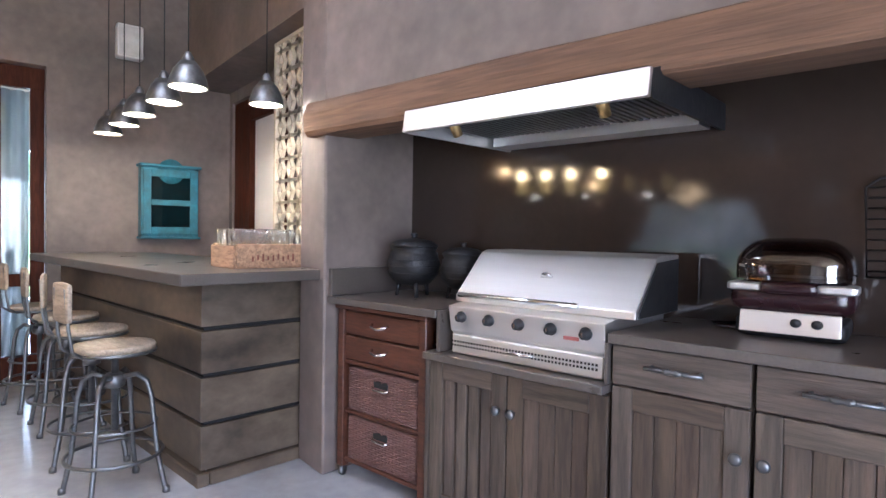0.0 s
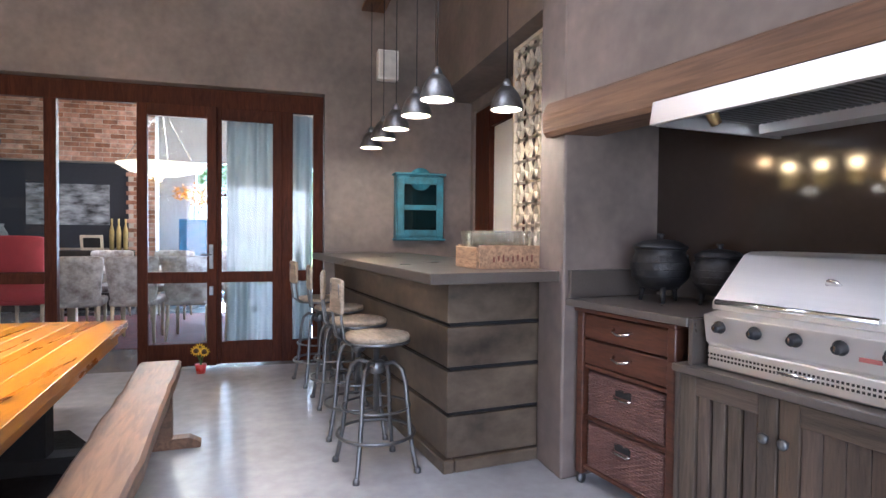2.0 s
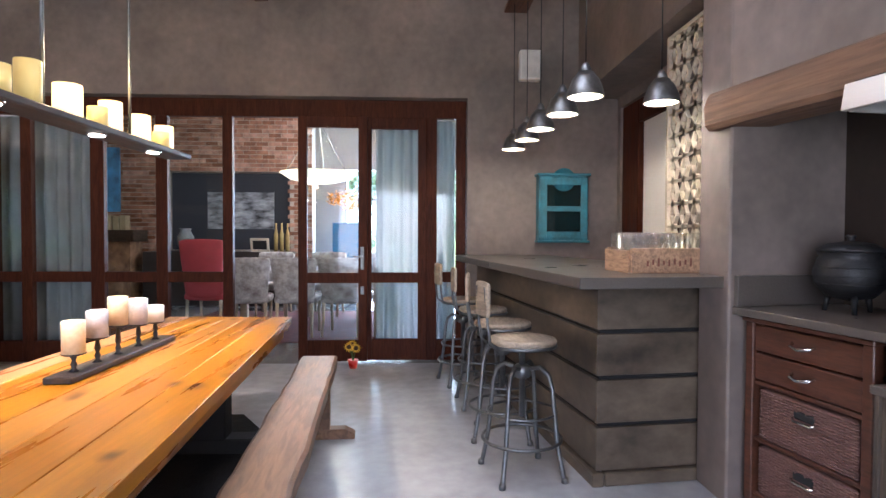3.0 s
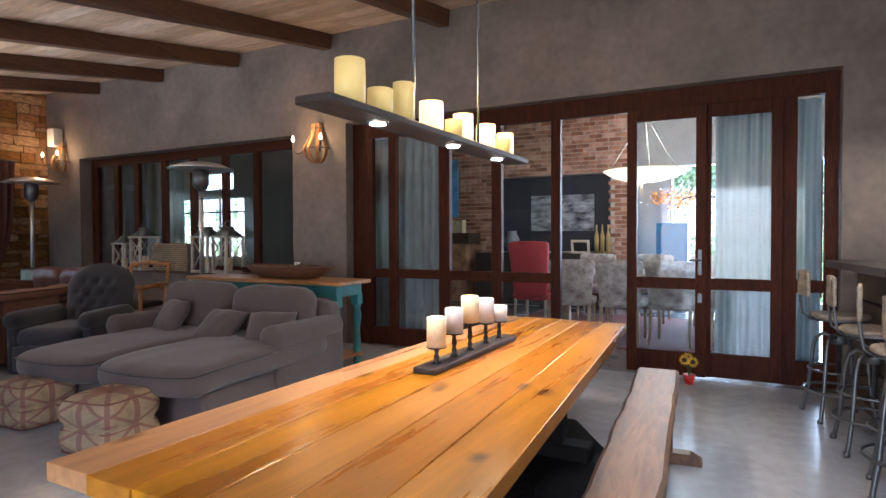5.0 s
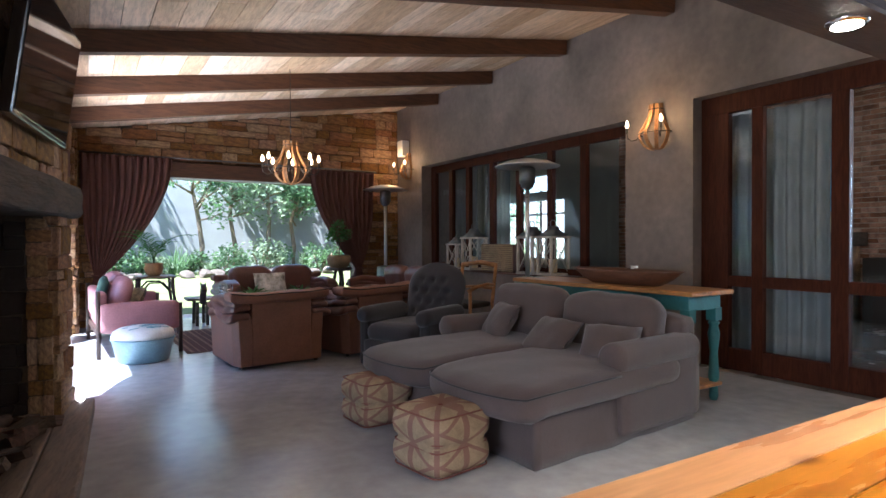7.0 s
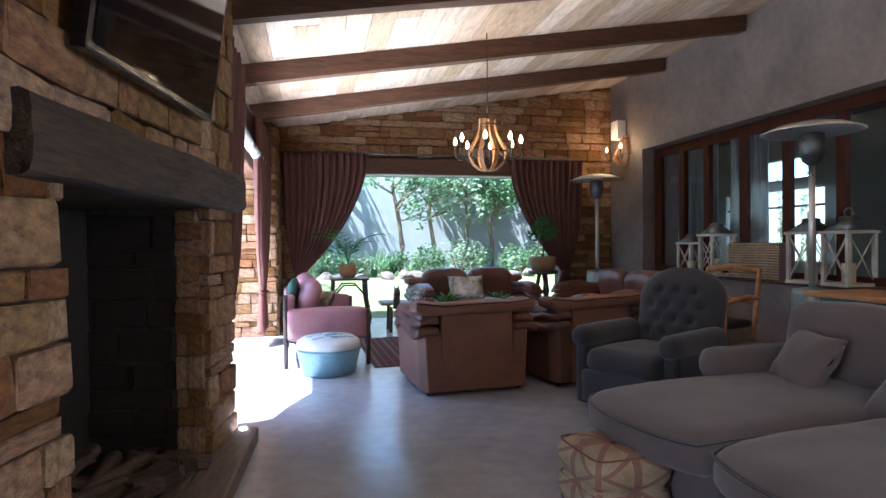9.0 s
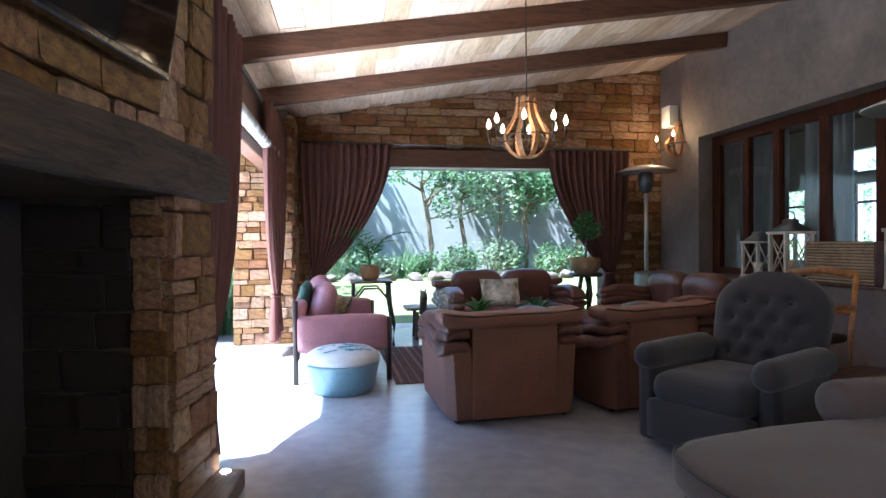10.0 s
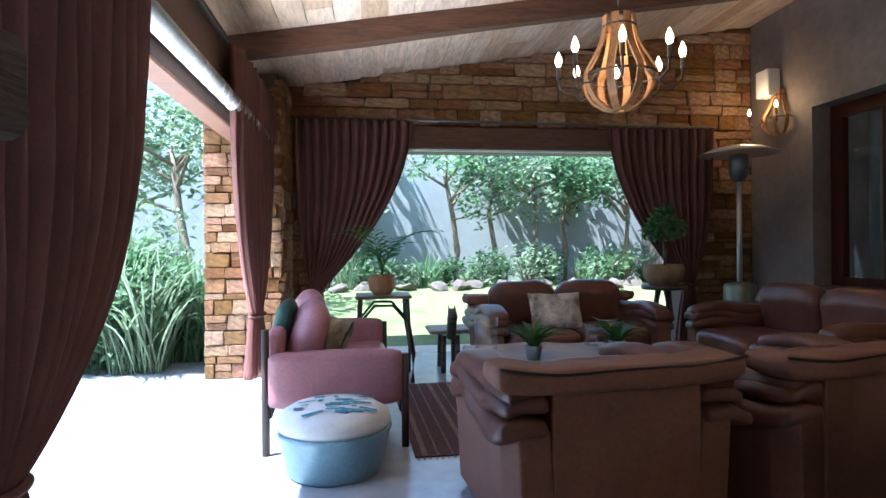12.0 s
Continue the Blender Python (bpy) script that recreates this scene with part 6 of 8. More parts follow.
def barrel_light(name, label, m, n, sc, arms, hang, half=False):
    t = thing(name, label, "lamp", m)
    prof = [(0.03, 0.0), (0.085, 0.012), (0.135, 0.05), (0.168, 0.10), (0.182, 0.15), (0.178, 0.185), (0.15, 0.23), (0.115, 0.29), (0.088, 0.35), (0.075, 0.41), (0.072, 0.475)]
    prof = [(r * sc, z * sc) for r, z in prof]
    for k in range(n):
        a = (math.pi * (k + 0.5) / n + math.pi / 2) if half else 2 * math.pi * k / n
        part("stave", stave(prof, a, 0.019 * sc, 0.010 * sc), M_STAVE, t)
    arc = [2 * math.pi * k / 32 for k in range(32)]
    if half:
        arc = [math.pi / 2 + math.pi * k / 20 for k in range(21)]
    for r, z in ((0.186, 0.165), (0.082, 0.42)):
        part("hoop", tube([(r * sc * math.cos(a), r * sc * math.sin(a), z * sc) for a in arc], 0.006 * sc, 6, closed=not half), M_IRONW, t)
    for k in range(arms):
        a = (math.pi * (k + 0.5) / arms + math.pi / 2) if half else 2 * math.pi * (k + 0.35) / arms
        c, s = math.cos(a), math.sin(a)
        arm = part("arm", tube([(r * sc * c, r * sc * s, z * sc) for r, z in ((0.17, 0.16), (0.21, 0.11), (0.26, 0.10), (0.30, 0.13), (0.305, 0.18))], 0.006 * sc, 6), M_IRONW, t)
        mm = Matrix.Translation((0.305 * sc * c, 0.305 * sc * s, 0.18 * sc))
        part("candle_tube", lathe([(0.017 * sc, 0), (0.012 * sc, 0.006), (0.011 * sc, 0.06 * sc)], 10, mm), M_IRONW, arm)
        part("bulb", lathe([(0.008 * sc, 0.06 * sc), (0.019 * sc, 0.085 * sc), (0.017 * sc, 0.105 * sc), (0.003, 0.14 * sc)], 12, mm), M_BULB, arm, "lit flame-shaped bulb")
    if hang:
        part("chain", tube([(0, 0, 0.47 * sc), (0, 0, hang)], 0.005, 6), M_IRONW, t)
        part("crown", lathe([(0.03, 0.46 * sc), (0.06 * sc, 0.468 * sc), (0.06 * sc, 0.478 * sc), (0.01, 0.49 * sc)], 14), M_IRONW, t)
    return t


barrel_light("barrel_chandelier", "chandelier of curved honey-coloured barrel staves with lit bulbs", pose(4.52, 7.93, 1.85, 0, 0, 8), 8, 1.0, 8, ceil_z(4.52) - 1.85)
point_light("chandelier_glow", 4.52, 7.93, 2.13, 2.6, (1.0, 0.66, 0.32), 0.2)
barrel_light("wall_sconce", "half-round barrel-stave wall sconce with two lit candle bulbs", pose(7.49, 5.38, 2.12), 5, 0.95, 2, 0, True)
barrel_light("wall_sconce", "half-round barrel-stave wall sconce with two lit candle bulbs", pose(7.49, 10.62, 2.30), 5, 0.95, 2, 0, True)
for y, z in ((5.38, 2.42), (10.62, 2.60)):
    point_light("sconce_glow", 7.22, y, z, 1.7, (1.0, 0.60, 0.24), 0.05)
al2 = thing("wall_speaker", "small white rectangular loudspeaker high in the corner", "speaker")
part("case", box(7.34, 7.48, 10.60, 10.80, 2.70, 2.98, bev=0.012, seg=2), M_WHITE, al2)
part("bracket", box(7.475, 7.5, 10.66, 10.74, 2.80, 2.9), M_WHITE, al2)


def heater(m):
    t = thing("patio_heater", "tall steel patio heater with a wide mushroom reflector", "heater", m, "patio heaters")
    part("base", lathe([(0.20, 0), (0.205, 0.02), (0.20, 0.04), (0.13, 0.05)], 28), M_GUN, t)
    part("tank_housing", lathe([(0.15, 0.05), (0.155, 0.08), (0.155, 0.72), (0.145, 0.76), (0.03, 0.78)], 28), mat("green_grey_steel", (0.20, 0.22, 0.19), 0.4, 0.5), t)
    part("pole", tube([(0, 0, 0.77), (0, 0, 1.82)], 0.026, 14), M_STEEL, t)
    part("burner", lathe([(0.03, 1.80), (0.075, 1.84), (0.08, 1.87), (0.095, 1.88), (0.095, 2.05), (0.08, 2.07), (0.02, 2.08)], 24), M_GUN, t)
    part("reflector", lathe([(0.38, 2.075), (0.385, 2.08), (0.25, 2.135), (0.1, 2.165), (0.01, 2.17), (0.01, 2.16), (0.1, 2.155), (0.25, 2.125), (0.38, 2.075)], 32, None, False), M_STEEL, t)
    part("knob", lathe([(0.016, 0), (0.014, 0.02)], 10, pose(-0.03, 0, 1.72, 0, -90, 0)), M_CHROME, t)
    return t


ht = heater(pose(6.99, 10.58, 0))
copy_thing(ht, pose(7.02, 6.84, 0, 0, 0, 40))


def lantern(m):
    t = thing("candle_lantern", "whitewashed wooden candle lantern with crossed bars on the window sill", "lantern", m, "sill lanterns")
    w, h_ = 0.085, 0.30
    for x in (-w, w):
        for y in (-w, w):
            part("post", box(x - 0.01, x + 0.01, y - 0.01, y + 0.01, 0.02, h_), M_WASH, t)
    part("bottom", box(-w - 0.015, w + 0.015, -w - 0.015, w + 0.015, 0, 0.02, bev=0.003), M_WASH, t)
    part("top", box(-w - 0.02, w + 0.02, -w - 0.02, w + 0.02, h_, h_ + 0.018, bev=0.003), M_WASH, t)
    part("roof", lathe([(0.125, h_ + 0.018), (0.05, h_ + 0.075), (0.05, h_ + 0.095), (0.03, h_ + 0.10)], 4, pose(0, 0, 0, 0, 0, 45)), M_GUN, t)
    part("loop", tube([(0.028 * math.cos(a), 0, h_ + 0.12 + 0.028 * math.sin(a)) for a in [2 * math.pi * k / 14 for k in range(14)]], 0.004, 5, closed=True), M_GUN, t)
    for sx in (-1, 1):
        xb = bmesh.new()
        tube([(sx * w, -w, 0.02), (sx * w, w, h_)], 0.005, 4, xb)
        tube([(sx * w, w, 0.02), (sx * w, -w, h_)], 0.005, 4, xb)
        part("cross_bar", xb, M_WASH, t)
        xb = bmesh.new()
        tube([(-w, sx * w, 0.02), (w, sx * w, h_)], 0.005, 4, xb)
        tube([(w, sx * w, 0.02), (-w, sx * w, h_)], 0.005, 4, xb)
        part("cross_bar", xb, M_WASH, t)
    part("candle", lathe([(0.035, 0.02), (0.035, 0.13), (0.01, 0.125)], 14), M_WAX, t)
    return t


M_WASH = mat("whitewashed_wood", (0.52, 0.48, 0.42), 0.7, var=0.25, scale=8, bump=0.15)
def on_sill(y, turn, size):
    return Matrix.LocRotScale((7.59, y, 0.759), Euler((0, 0, radians(turn))), (size, size, size))


lt = lantern(on_sill(9.24, 5, 1.25))
for y, r in ((8.76, -8), (7.42, 6), (7.02, -4)):
    copy_thing(lt, on_sill(y, r, 1.25))
wb_ = thing("wicker_box", "pale woven box with a stencilled panel on the window sill", "box", Matrix.LocRotScale((7.59, 8.08, 0.759), None, (1.0, 1.4, 1.4)))
part("body", box(-0.09, 0.09, -0.27, 0.27, 0, 0.28, bev=0.008), M_WICKER, wb_)
wv_ = bmesh.new()
for k in range(14):
    tube([(-0.093, -0.26 + 0.013 * i, 0.015 + 0.0195 * k + 0.002 * math.sin(i * 2.2)) for i in range(41)], 0.007, 4, wv_)
part("weave", wv_, mat("pale_weave", (0.42, 0.33, 0.20), 0.8, var=0.3, scale=14, bump=0.3), wb_)

# ---- settee, drum stool, plants ----
M_PINK = mat("dusty_rose_leather", (0.34, 0.16, 0.175), 0.42, var=0.2, scale=4, bump=0.12, fine=60)
M_DKWOOD = mat("dark_wood", (0.045, 0.026, 0.02), 0.5, var=0.3, scale=5, bump=0.15, stretch=(5, 5, 0.8))
se = thing("settee", "old dusty-rose leather settee on a dark wooden frame with loose cushions", "settee", pose(3.01, 9.20, 0, 0, 0, 3))
for x in (-0.39, 0.39):
    for y in (-0.76, 0.76):
        part("post", tube([(x, y, 0), (x, y, 0.70 if x < 0 else 0.54)], 0.022, 8), M_DKWOOD, se)
for y in (-0.76, 0.76):
    part("end_panel", cushion(-0.375, 0.375, y - 0.04, y + 0.04, 0.26, 0.565, 0.7, 12, 0.004, 70 + int(y)), M_PINK, se, "padded rose leather end")
part("rail", join_bm(box(-0.39, -0.36, -0.74, 0.74, 0.20, 0.27), box(0.36, 0.39, -0.74, 0.74, 0.20, 0.27)), M_DKWOOD, se)
part("seat", cushion(-0.37, 0.38, -0.71, 0.71, 0.24, 0.40, 0.6, 14, 0.006, 72), M_PINK, se)
part("back", cushion(-0.40, -0.30, -0.72, 0.72, 0.36, 0.68, 0.6, 12, 0.006, 73), M_PINK, se)
for nm, x, y, z, r, s, c in (("bolster", -0.20, -0.45, 0.62, 18, 0.20, 0), ("bolster", -0.22, -0.05, 0.64, 10, 0.21, 0)):
    tagged(part("settee_cushion", moved(cushion(-0.09, 0.09, -s, s, -s, s, 0.95, 12, 0.012, int(r)), pose(3.03, 9.22, 0, 0, 0, 3) @ pose(x, y, z, 0, r, 12)), M_PINK), "rose leather cushion leaning on the settee back", "cushion", "settee cushions")
tagged(part("scatter_pillow", moved(pillow(0.20, 0.17, 0.07, 80), pose(2.98, 8.93, 0.545, 0, 30, 25)), mat("striped_pillow", (0.45, 0.40, 0.28), 0.9, var=0.5, scale=7, col2=(0.12, 0.13, 0.10))), "patterned beige pillow on the settee", "pillow")
tagged(part("green_cushion", moved(cushion(-0.05, 0.05, -0.16, 0.16, -0.16, 0.16, 0.95, 8, 0.006, 82), pose(2.70, 8.86, 0.66, 0, 12, 0)), mat("green_cloth", (0.03, 0.07, 0.055), 0.9)), "dark green cushion behind the settee back", "cushion")

dr = thing("tub_stool", "pale blue enamel tub stool topped by a printed white cushion", "stool", Matrix.LocRotScale((3.05, 8.16, 0), None, (1.12, 1.12, 1.06)))
part("tub", lathe([(0.20, 0.0), (0.215, 0.012), (0.255, 0.20), (0.268, 0.215), (0.262, 0.225), (0.245, 0.21)], 36), mat("blue_enamel", (0.20, 0.33, 0.40), 0.35, var=0.2, scale=6, bump=0.05), dr, "pale blue enamelled tub")
cb = lathe([(0.10, 0.20), (0.25, 0.215), (0.262, 0.245), (0.25, 0.285), (0.20, 0.318), (0.10, 0.335), (0.01, 0.338)], 36)
dc = part("cushion", cb, mat("printed_white", (0.68, 0.69, 0.68), 0.85, var=0.1, scale=8, bump=0.1), dr, "round white cushion with teal printed motifs")
pb_ = bmesh.new()
rnd = random.Random(21)
def dome_z(r):
    return 0.3395 - 0.30 * r * r - 2.2 * r ** 4
for k in range(26):
    a, r = rnd.uniform(0, 6.28), rnd.uniform(0.03, 0.20)
    w, h2, ro = rnd.uniform(0.01, 0.05), rnd.uniform(0.004, 0.02), rnd.uniform(-0.4, 0.4)
    cx, cy = r * math.cos(a), r * math.sin(a)
    vs = []
    for ux, uy in ((-w, -h2), (w, -h2), (w, h2), (-w, h2)):
        x, y = cx + ux * math.cos(ro) - uy * math.sin(ro), cy + ux * math.sin(ro) + uy * math.cos(ro)
        vs.append(pb_.verts.new((x, y, dome_z(math.hypot(x, y)) + 0.003)))
    pb_.faces.new(vs)
part("print", pb_, mat("teal_print", (0.10, 0.30, 0.36), 0.9, var=0.5, scale=40), dc, "faded teal stamp-like print")

rug = thing("kilim_rug", "worn dark-red and brown striped kilim rug", "rug", pose(4.45, 9.15, 0, 0, 0, 2))
part("body", box(-1.0, 1.0, -0.86, 0.86, 0.001, 0.007), mat("rug_ground", (0.085, 0.035, 0.035), 0.95, var=0.3, scale=20, bump=0.4, fine=200), rug)
rs = bmesh.new()
for k in range(24):
    x = -0.96 + k * 0.082
    bx(rs, x, x + (0.012 if k % 3 else 0.03), -0.85, 0.85, 0.0065, 0.0085)
part("stripes", rs, mat("rug_stripe", (0.22, 0.14, 0.11), 0.95, var=0.4, scale=30, bump=0.4, fine=200), rug)
rf = bmesh.new()
for k in range(60):
    x = -0.99 + k * 0.0335
    tube([(x, -0.86, 0.004), (x + 0.004, -0.90, 0.003)], 0.003, 4, rf)
part("fringe", rf, mat("rug_fringe", (0.3, 0.25, 0.2), 0.95), rug)

ctb = thing("trunk_table", "low coffee table with a thick slab top of pale rough wood", "coffee table", Matrix.LocRotScale((4.45, 9.05, 0.009), None, (1.0, 1.0, 1.2)))
cbm = box(-0.52, 0.62, -0.40, 0.45, 0.22, 0.33, bev=0.02, seg=2)
bmesh.ops.subdivide_edges(cbm, edges=cbm.edges[:], cuts=3, use_grid_fill=True)
for v in cbm.verts:
    v.co += noise.noise_vector(v.co * 5) * 0.02
part("top", cbm, mat("pale_slab", (0.36, 0.31, 0.26), 0.6, var=0.3, scale=4, bump=0.3), ctb)
for x in (-0.35, 0.42):
    part("leg", box(x - 0.09, x + 0.09, -0.3, 0.3, 0.0, 0.23, bev=0.01), mat("slab_leg", (0.26, 0.21, 0.17), 0.7, var=0.3, scale=4, bump=0.3), ctb)

M_LEAF = foliage("plant_leaf", (0.06, 0.17, 0.03), 0.35)
M_TERRA = mat("ochre_pot", (0.36, 0.20, 0.085), 0.6, var=0.25, scale=8, bump=0.15)


def strap_leaf(bm, base, a, ln, w, lift, droop):
    """One arching leaf blade with a folded midrib."""
    c, s = math.cos(a), math.sin(a)
    prev = None
    n = 7
    for i in range(n + 1):
        u = i / n
        r = ln * (u * 0.55 + 0.45 * u * u * droop)
        z = lift * (u - droop * u * u * 0.75)
        ww = w * (math.sin(math.pi * min(1, u * 0.92 + 0.08)) ** 0.7)
        p = Vector(base) + Vector((r * c, r * s, z))
        q = Vector((-s, c, 0)) * ww
        cur = [bm.verts.new(p - q), bm.verts.new(p - Vector((0, 0, ww * 0.3))), bm.verts.new(p + q)]
        if prev:
            for k in range(2):
                bm.faces.new((prev[k], prev[k + 1], cur[k + 1], cur[k]))
        prev = cur


def rosette(name, label, m, pot_prof, pot_mat, n, ln, w, lift, seed, droop=0.8):
    t = thing(name, label, "plant", m)
    part("pot", lathe(pot_prof, 24), pot_mat, t)
    zt = pot_prof[-1][1] - 0.02
    bm = bmesh.new()
    rnd = random.Random(seed)
    for k in range(n):
        strap_leaf(bm, (0, 0, zt), rnd.uniform(0, 6.28), ln * rnd.uniform(0.6, 1), w, lift * rnd.uniform(0.5, 1.1), droop * rnd.uniform(0.7, 1.1))
    part("foliage", bm, M_LEAF, t)
    return t


POT = [(0.06, 0), (0.085, 0.03), (0.10, 0.08), (0.09, 0.13), (0.10, 0.15), (0.085, 0.15), (0.07, 0.12)]
SM = [(0.045, 0), (0.06, 0.08), (0.056, 0.09), (0.045, 0.075)]
rosette("potted_plant", "spiky green plant in a grey pot on the coffee table", pose(4.32, 8.85, 0.406), SM, mat("grey_weave", (0.25, 0.25, 0.26), 0.8, bump=0.4, fine=120), 34, 0.30, 0.020, 0.34, 4)
rosette("potted_plant", "spiky green plant in a grey pot on the coffee table", pose(4.95, 8.95, 0.406), SM, mat("grey_weave_b", (0.25, 0.25, 0.26), 0.8, bump=0.4, fine=120), 30, 0.28, 0.020, 0.32, 7)
tagged(part("glass_cylinder", lathe([(0.075, 0), (0.080, 0.27), (0.075, 0.27), (0.068, 0.012)], 24, Matrix.Translation((4.02, 8.95, 0.406))), M_CLEAR), "tall clear glass cylinder vase on the coffee table", "vase")
for x, y, h2 in ((5.0, 9.35, 0.16), (5.12, 9.28, 0.2), (5.2, 9.42, 0.13)):
    tagged(part("glass_jar", lathe([(0.05, 0), (0.052, h2), (0.048, h2), (0.044, 0.01)], 18, Matrix.Translation((x - 0.1, y - 0.05, 0.406))), M_CLEAR), "clear glass jar on the coffee table", "jar", "table jars")

# palm on its bamboo table
pt = thing("plant_table", "square side table of dark bamboo canes with a tiled top", "table", pose(3.36, 10.28, 0))
part("top", box(-0.24, 0.24, -0.24, 0.24, 0.72, 0.745, bev=0.004), mat("tile_top", (0.2, 0.15, 0.11), 0.5, var=0.4, scale=20), pt)
for sx in (-1, 1):
    for sy in (-1, 1):
        part("leg", tube([(sx * 0.20, sy * 0.20, 0.72), (sx * 0.21, sy * 0.21, 0.5), (sx * 0.25, sy * 0.23, 0.25), (sx * 0.24, sy * 0.22, 0)], 0.02, 8), M_DKWOOD, pt)
    part("brace", join_bm(tube([(sx * 0.2, -0.2, 0.52), (sx * 0.2, -0.08, 0.66), (sx * 0.2, 0.08, 0.66), (sx * 0.2, 0.2, 0.52)], 0.013, 6), tube([(-0.2, sx * 0.2, 0.52), (-0.08, sx * 0.2, 0.66), (0.08, sx * 0.2, 0.66), (0.2, sx * 0.2, 0.52)], 0.013, 6)), M_DKWOOD, pt)
pl = thing("potted_palm", "small feathery palm in an ochre glazed pot on the bamboo table", "plant", Matrix.LocRotScale((3.35, 10.26, 0.746), None, (1.2, 1.2, 1.15)))
part("pot", lathe(POT, 28), M_TERRA, pl)
pbm = bmesh.new()
rnd = random.Random(14)
for k in range(11):
    a, ln, lf_ = 2 * math.pi * k / 11 + rnd.uniform(-0.2, 0.2), rnd.uniform(0.30, 0.46), rnd.uniform(0.34, 0.66)
    c, s = math.cos(a), math.sin(a)
    pts = [Vector((ln * u * u * 0.9 * c + 0.03 * u * c, ln * u * u * 0.9 * s + 0.03 * u * s, 0.13 + lf_ * (u - 0.35 * u ** 3))) for u in [i / 9 for i in range(10)]]
    tube(pts, 0.004, 4, pbm, taper=0.4)
    for i in range(3, 10):
        for sd in (-1, 1):
            p = pts[i]
            d = (pts[i] - pts[i - 1]).normalized()
            side = d.cross(Vector((0, 0, 1))).normalized() * sd
            tip = p + side * 0.13 * (1.1 - i / 14) + d * 0.07 - Vector((0, 0, 0.02))
            q = d * 0.007
            pbm.faces.new([pbm.verts.new(p - q), pbm.verts.new(p.lerp(tip, 0.5) - q * 1.2 + Vector((0, 0, 0.008))), pbm.verts.new(tip), pbm.verts.new(p.lerp(tip, 0.5) + q * 1.2 + Vector((0, 0, 0.008)))])
part("frond_crown", pbm, M_LEAF, pl)

# carved animal stool
zs = thing("animal_stool", "small carved striped animal-shaped stool by the garden opening", "stool", pose(3.98, 10.55, 0, 0, 0, 0))
zl = mat("striped_wood", (0.10, 0.07, 0.05), 0.6, var=0.7, scale=14, stretch=(0.3, 0.3, 5), bump=0.1, col2=(0.02, 0.014, 0.012))
for x in (-0.07, 0.07):
    for y in (-0.16, 0.16):
        part("leg", tube([(x, y, 0), (x * 0.9, y * 0.9, 0.34)], 0.024, 8), zl, zs)
part("seat", cushion(-0.20, 0.20, -0.22, 0.22, 0.36, 0.40, 0.5, 8, 0.003, 90), M_SEAT, zs)
part("neck", join_bm(tube([(0, -0.19, 0.33), (0, -0.25, 0.48), (0, -0.27, 0.54)], 0.045, 8), moved(cushion(-0.04, 0.04, -0.09, 0.06, -0.045, 0.045, 0.9, 6, 0), pose(0, -0.28, 0.55, 30, 0, 0)), tube([(-0.025, -0.24, 0.58), (-0.03, -0.23, 0.63)], 0.012, 6, taper=0.3), tube([(0.025, -0.24, 0.58), (0.03, -0.23, 0.63)], 0.012, 6, taper=0.3)), zl, zs)

# plant stand with small tree
ps = thing("plant_stand", "dark carved wooden stand near the heater", "table", Matrix.LocRotScale((6.02, 10.30, 0), None, (1, 1, 1.12)))
part("top", lathe([(0.20, 0.66), (0.21, 0.68), (0.20, 0.70)], 24), M_DKWOOD, ps)
for k in range(3):
    a = 2 * math.pi * k / 3 + 0.4
    part("leg", tube([(0.05 * math.cos(a), 0.05 * math.sin(a), 0.66), (0.09 * math.cos(a), 0.09 * math.sin(a), 0.45), (0.05 * math.cos(a), 0.05 * math.sin(a), 0.25), (0.17 * math.cos(a), 0.17 * math.sin(a), 0.0)], 0.03, 8, taper=0.7), M_DKWOOD, ps)
ft = thing("potted_tree", "small bushy green tree in a basket on the dark stand", "plant", Matrix.LocRotScale((6.02, 10.30, 0.785), None, (1.25, 1.25, 1.2)))
part("basket", lathe([(0.11, 0), (0.145, 0.06), (0.15, 0.13), (0.135, 0.16), (0.12, 0.15)], 24), mat("basket_weave", (0.23, 0.15, 0.075), 0.85, var=0.3, scale=10, bump=0.6, fine=90), ft)
part("trunk", tube([(0, 0, 0.12), (0.012, 0.0, 0.25), (-0.005, 0.01, 0.40)], 0.011, 7), M_DKWOOD, ft)


def leaf_cloud(blobs, n, size, seed, squash=0.8):
    """Many small folded leaves scattered through lumpy volumes (centre, radius)."""
    rnd = random.Random(seed)
    vs, fs = [], []
    tot = sum(r ** 2 for _, r in blobs)
    for c, r in blobs:
        for _ in range(int(n * r * r / tot)):
            d = Vector((rnd.gauss(0, 1), rnd.gauss(0, 1), rnd.gauss(0, 1) * squash)).normalized() * r * rnd.uniform(0.35, 1.05) ** 0.5
            d += noise.noise_vector((Vector(c) + d) * 2.2) * r * 0.35
            p = Vector(c) + d
            q = Euler((rnd.uniform(-1, 1), rnd.uniform(-1, 1), rnd.uniform(0, 6.28))).to_quaternion()
            s = size * rnd.uniform(0.6, 1.3)
            k = len(vs)
            for a in ((0, -1, 0), (0.42, -0.1, 0.12), (0, 1, 0), (-0.42, -0.1, 0.12)):
                vs.append(p + q @ (Vector(a) * s))
            fs.append((k, k + 1, k + 2))
            fs.append((k, k + 2, k + 3))
    me = bpy.data.meshes.new("leaves")
    me.from_pydata([tuple(v) for v in vs], [], fs)
    bm = bmesh.new()
    bm.from_mesh(me)
    bpy.data.meshes.remove(me)
    return bm


part("crown", leaf_cloud([((0, 0, 0.47), 0.13), ((-0.08, 0.03, 0.42), 0.09), ((0.09, -0.02, 0.43), 0.09), ((0.02, 0, 0.55), 0.08)], 420, 0.028, 5), M_LEAF, ft)


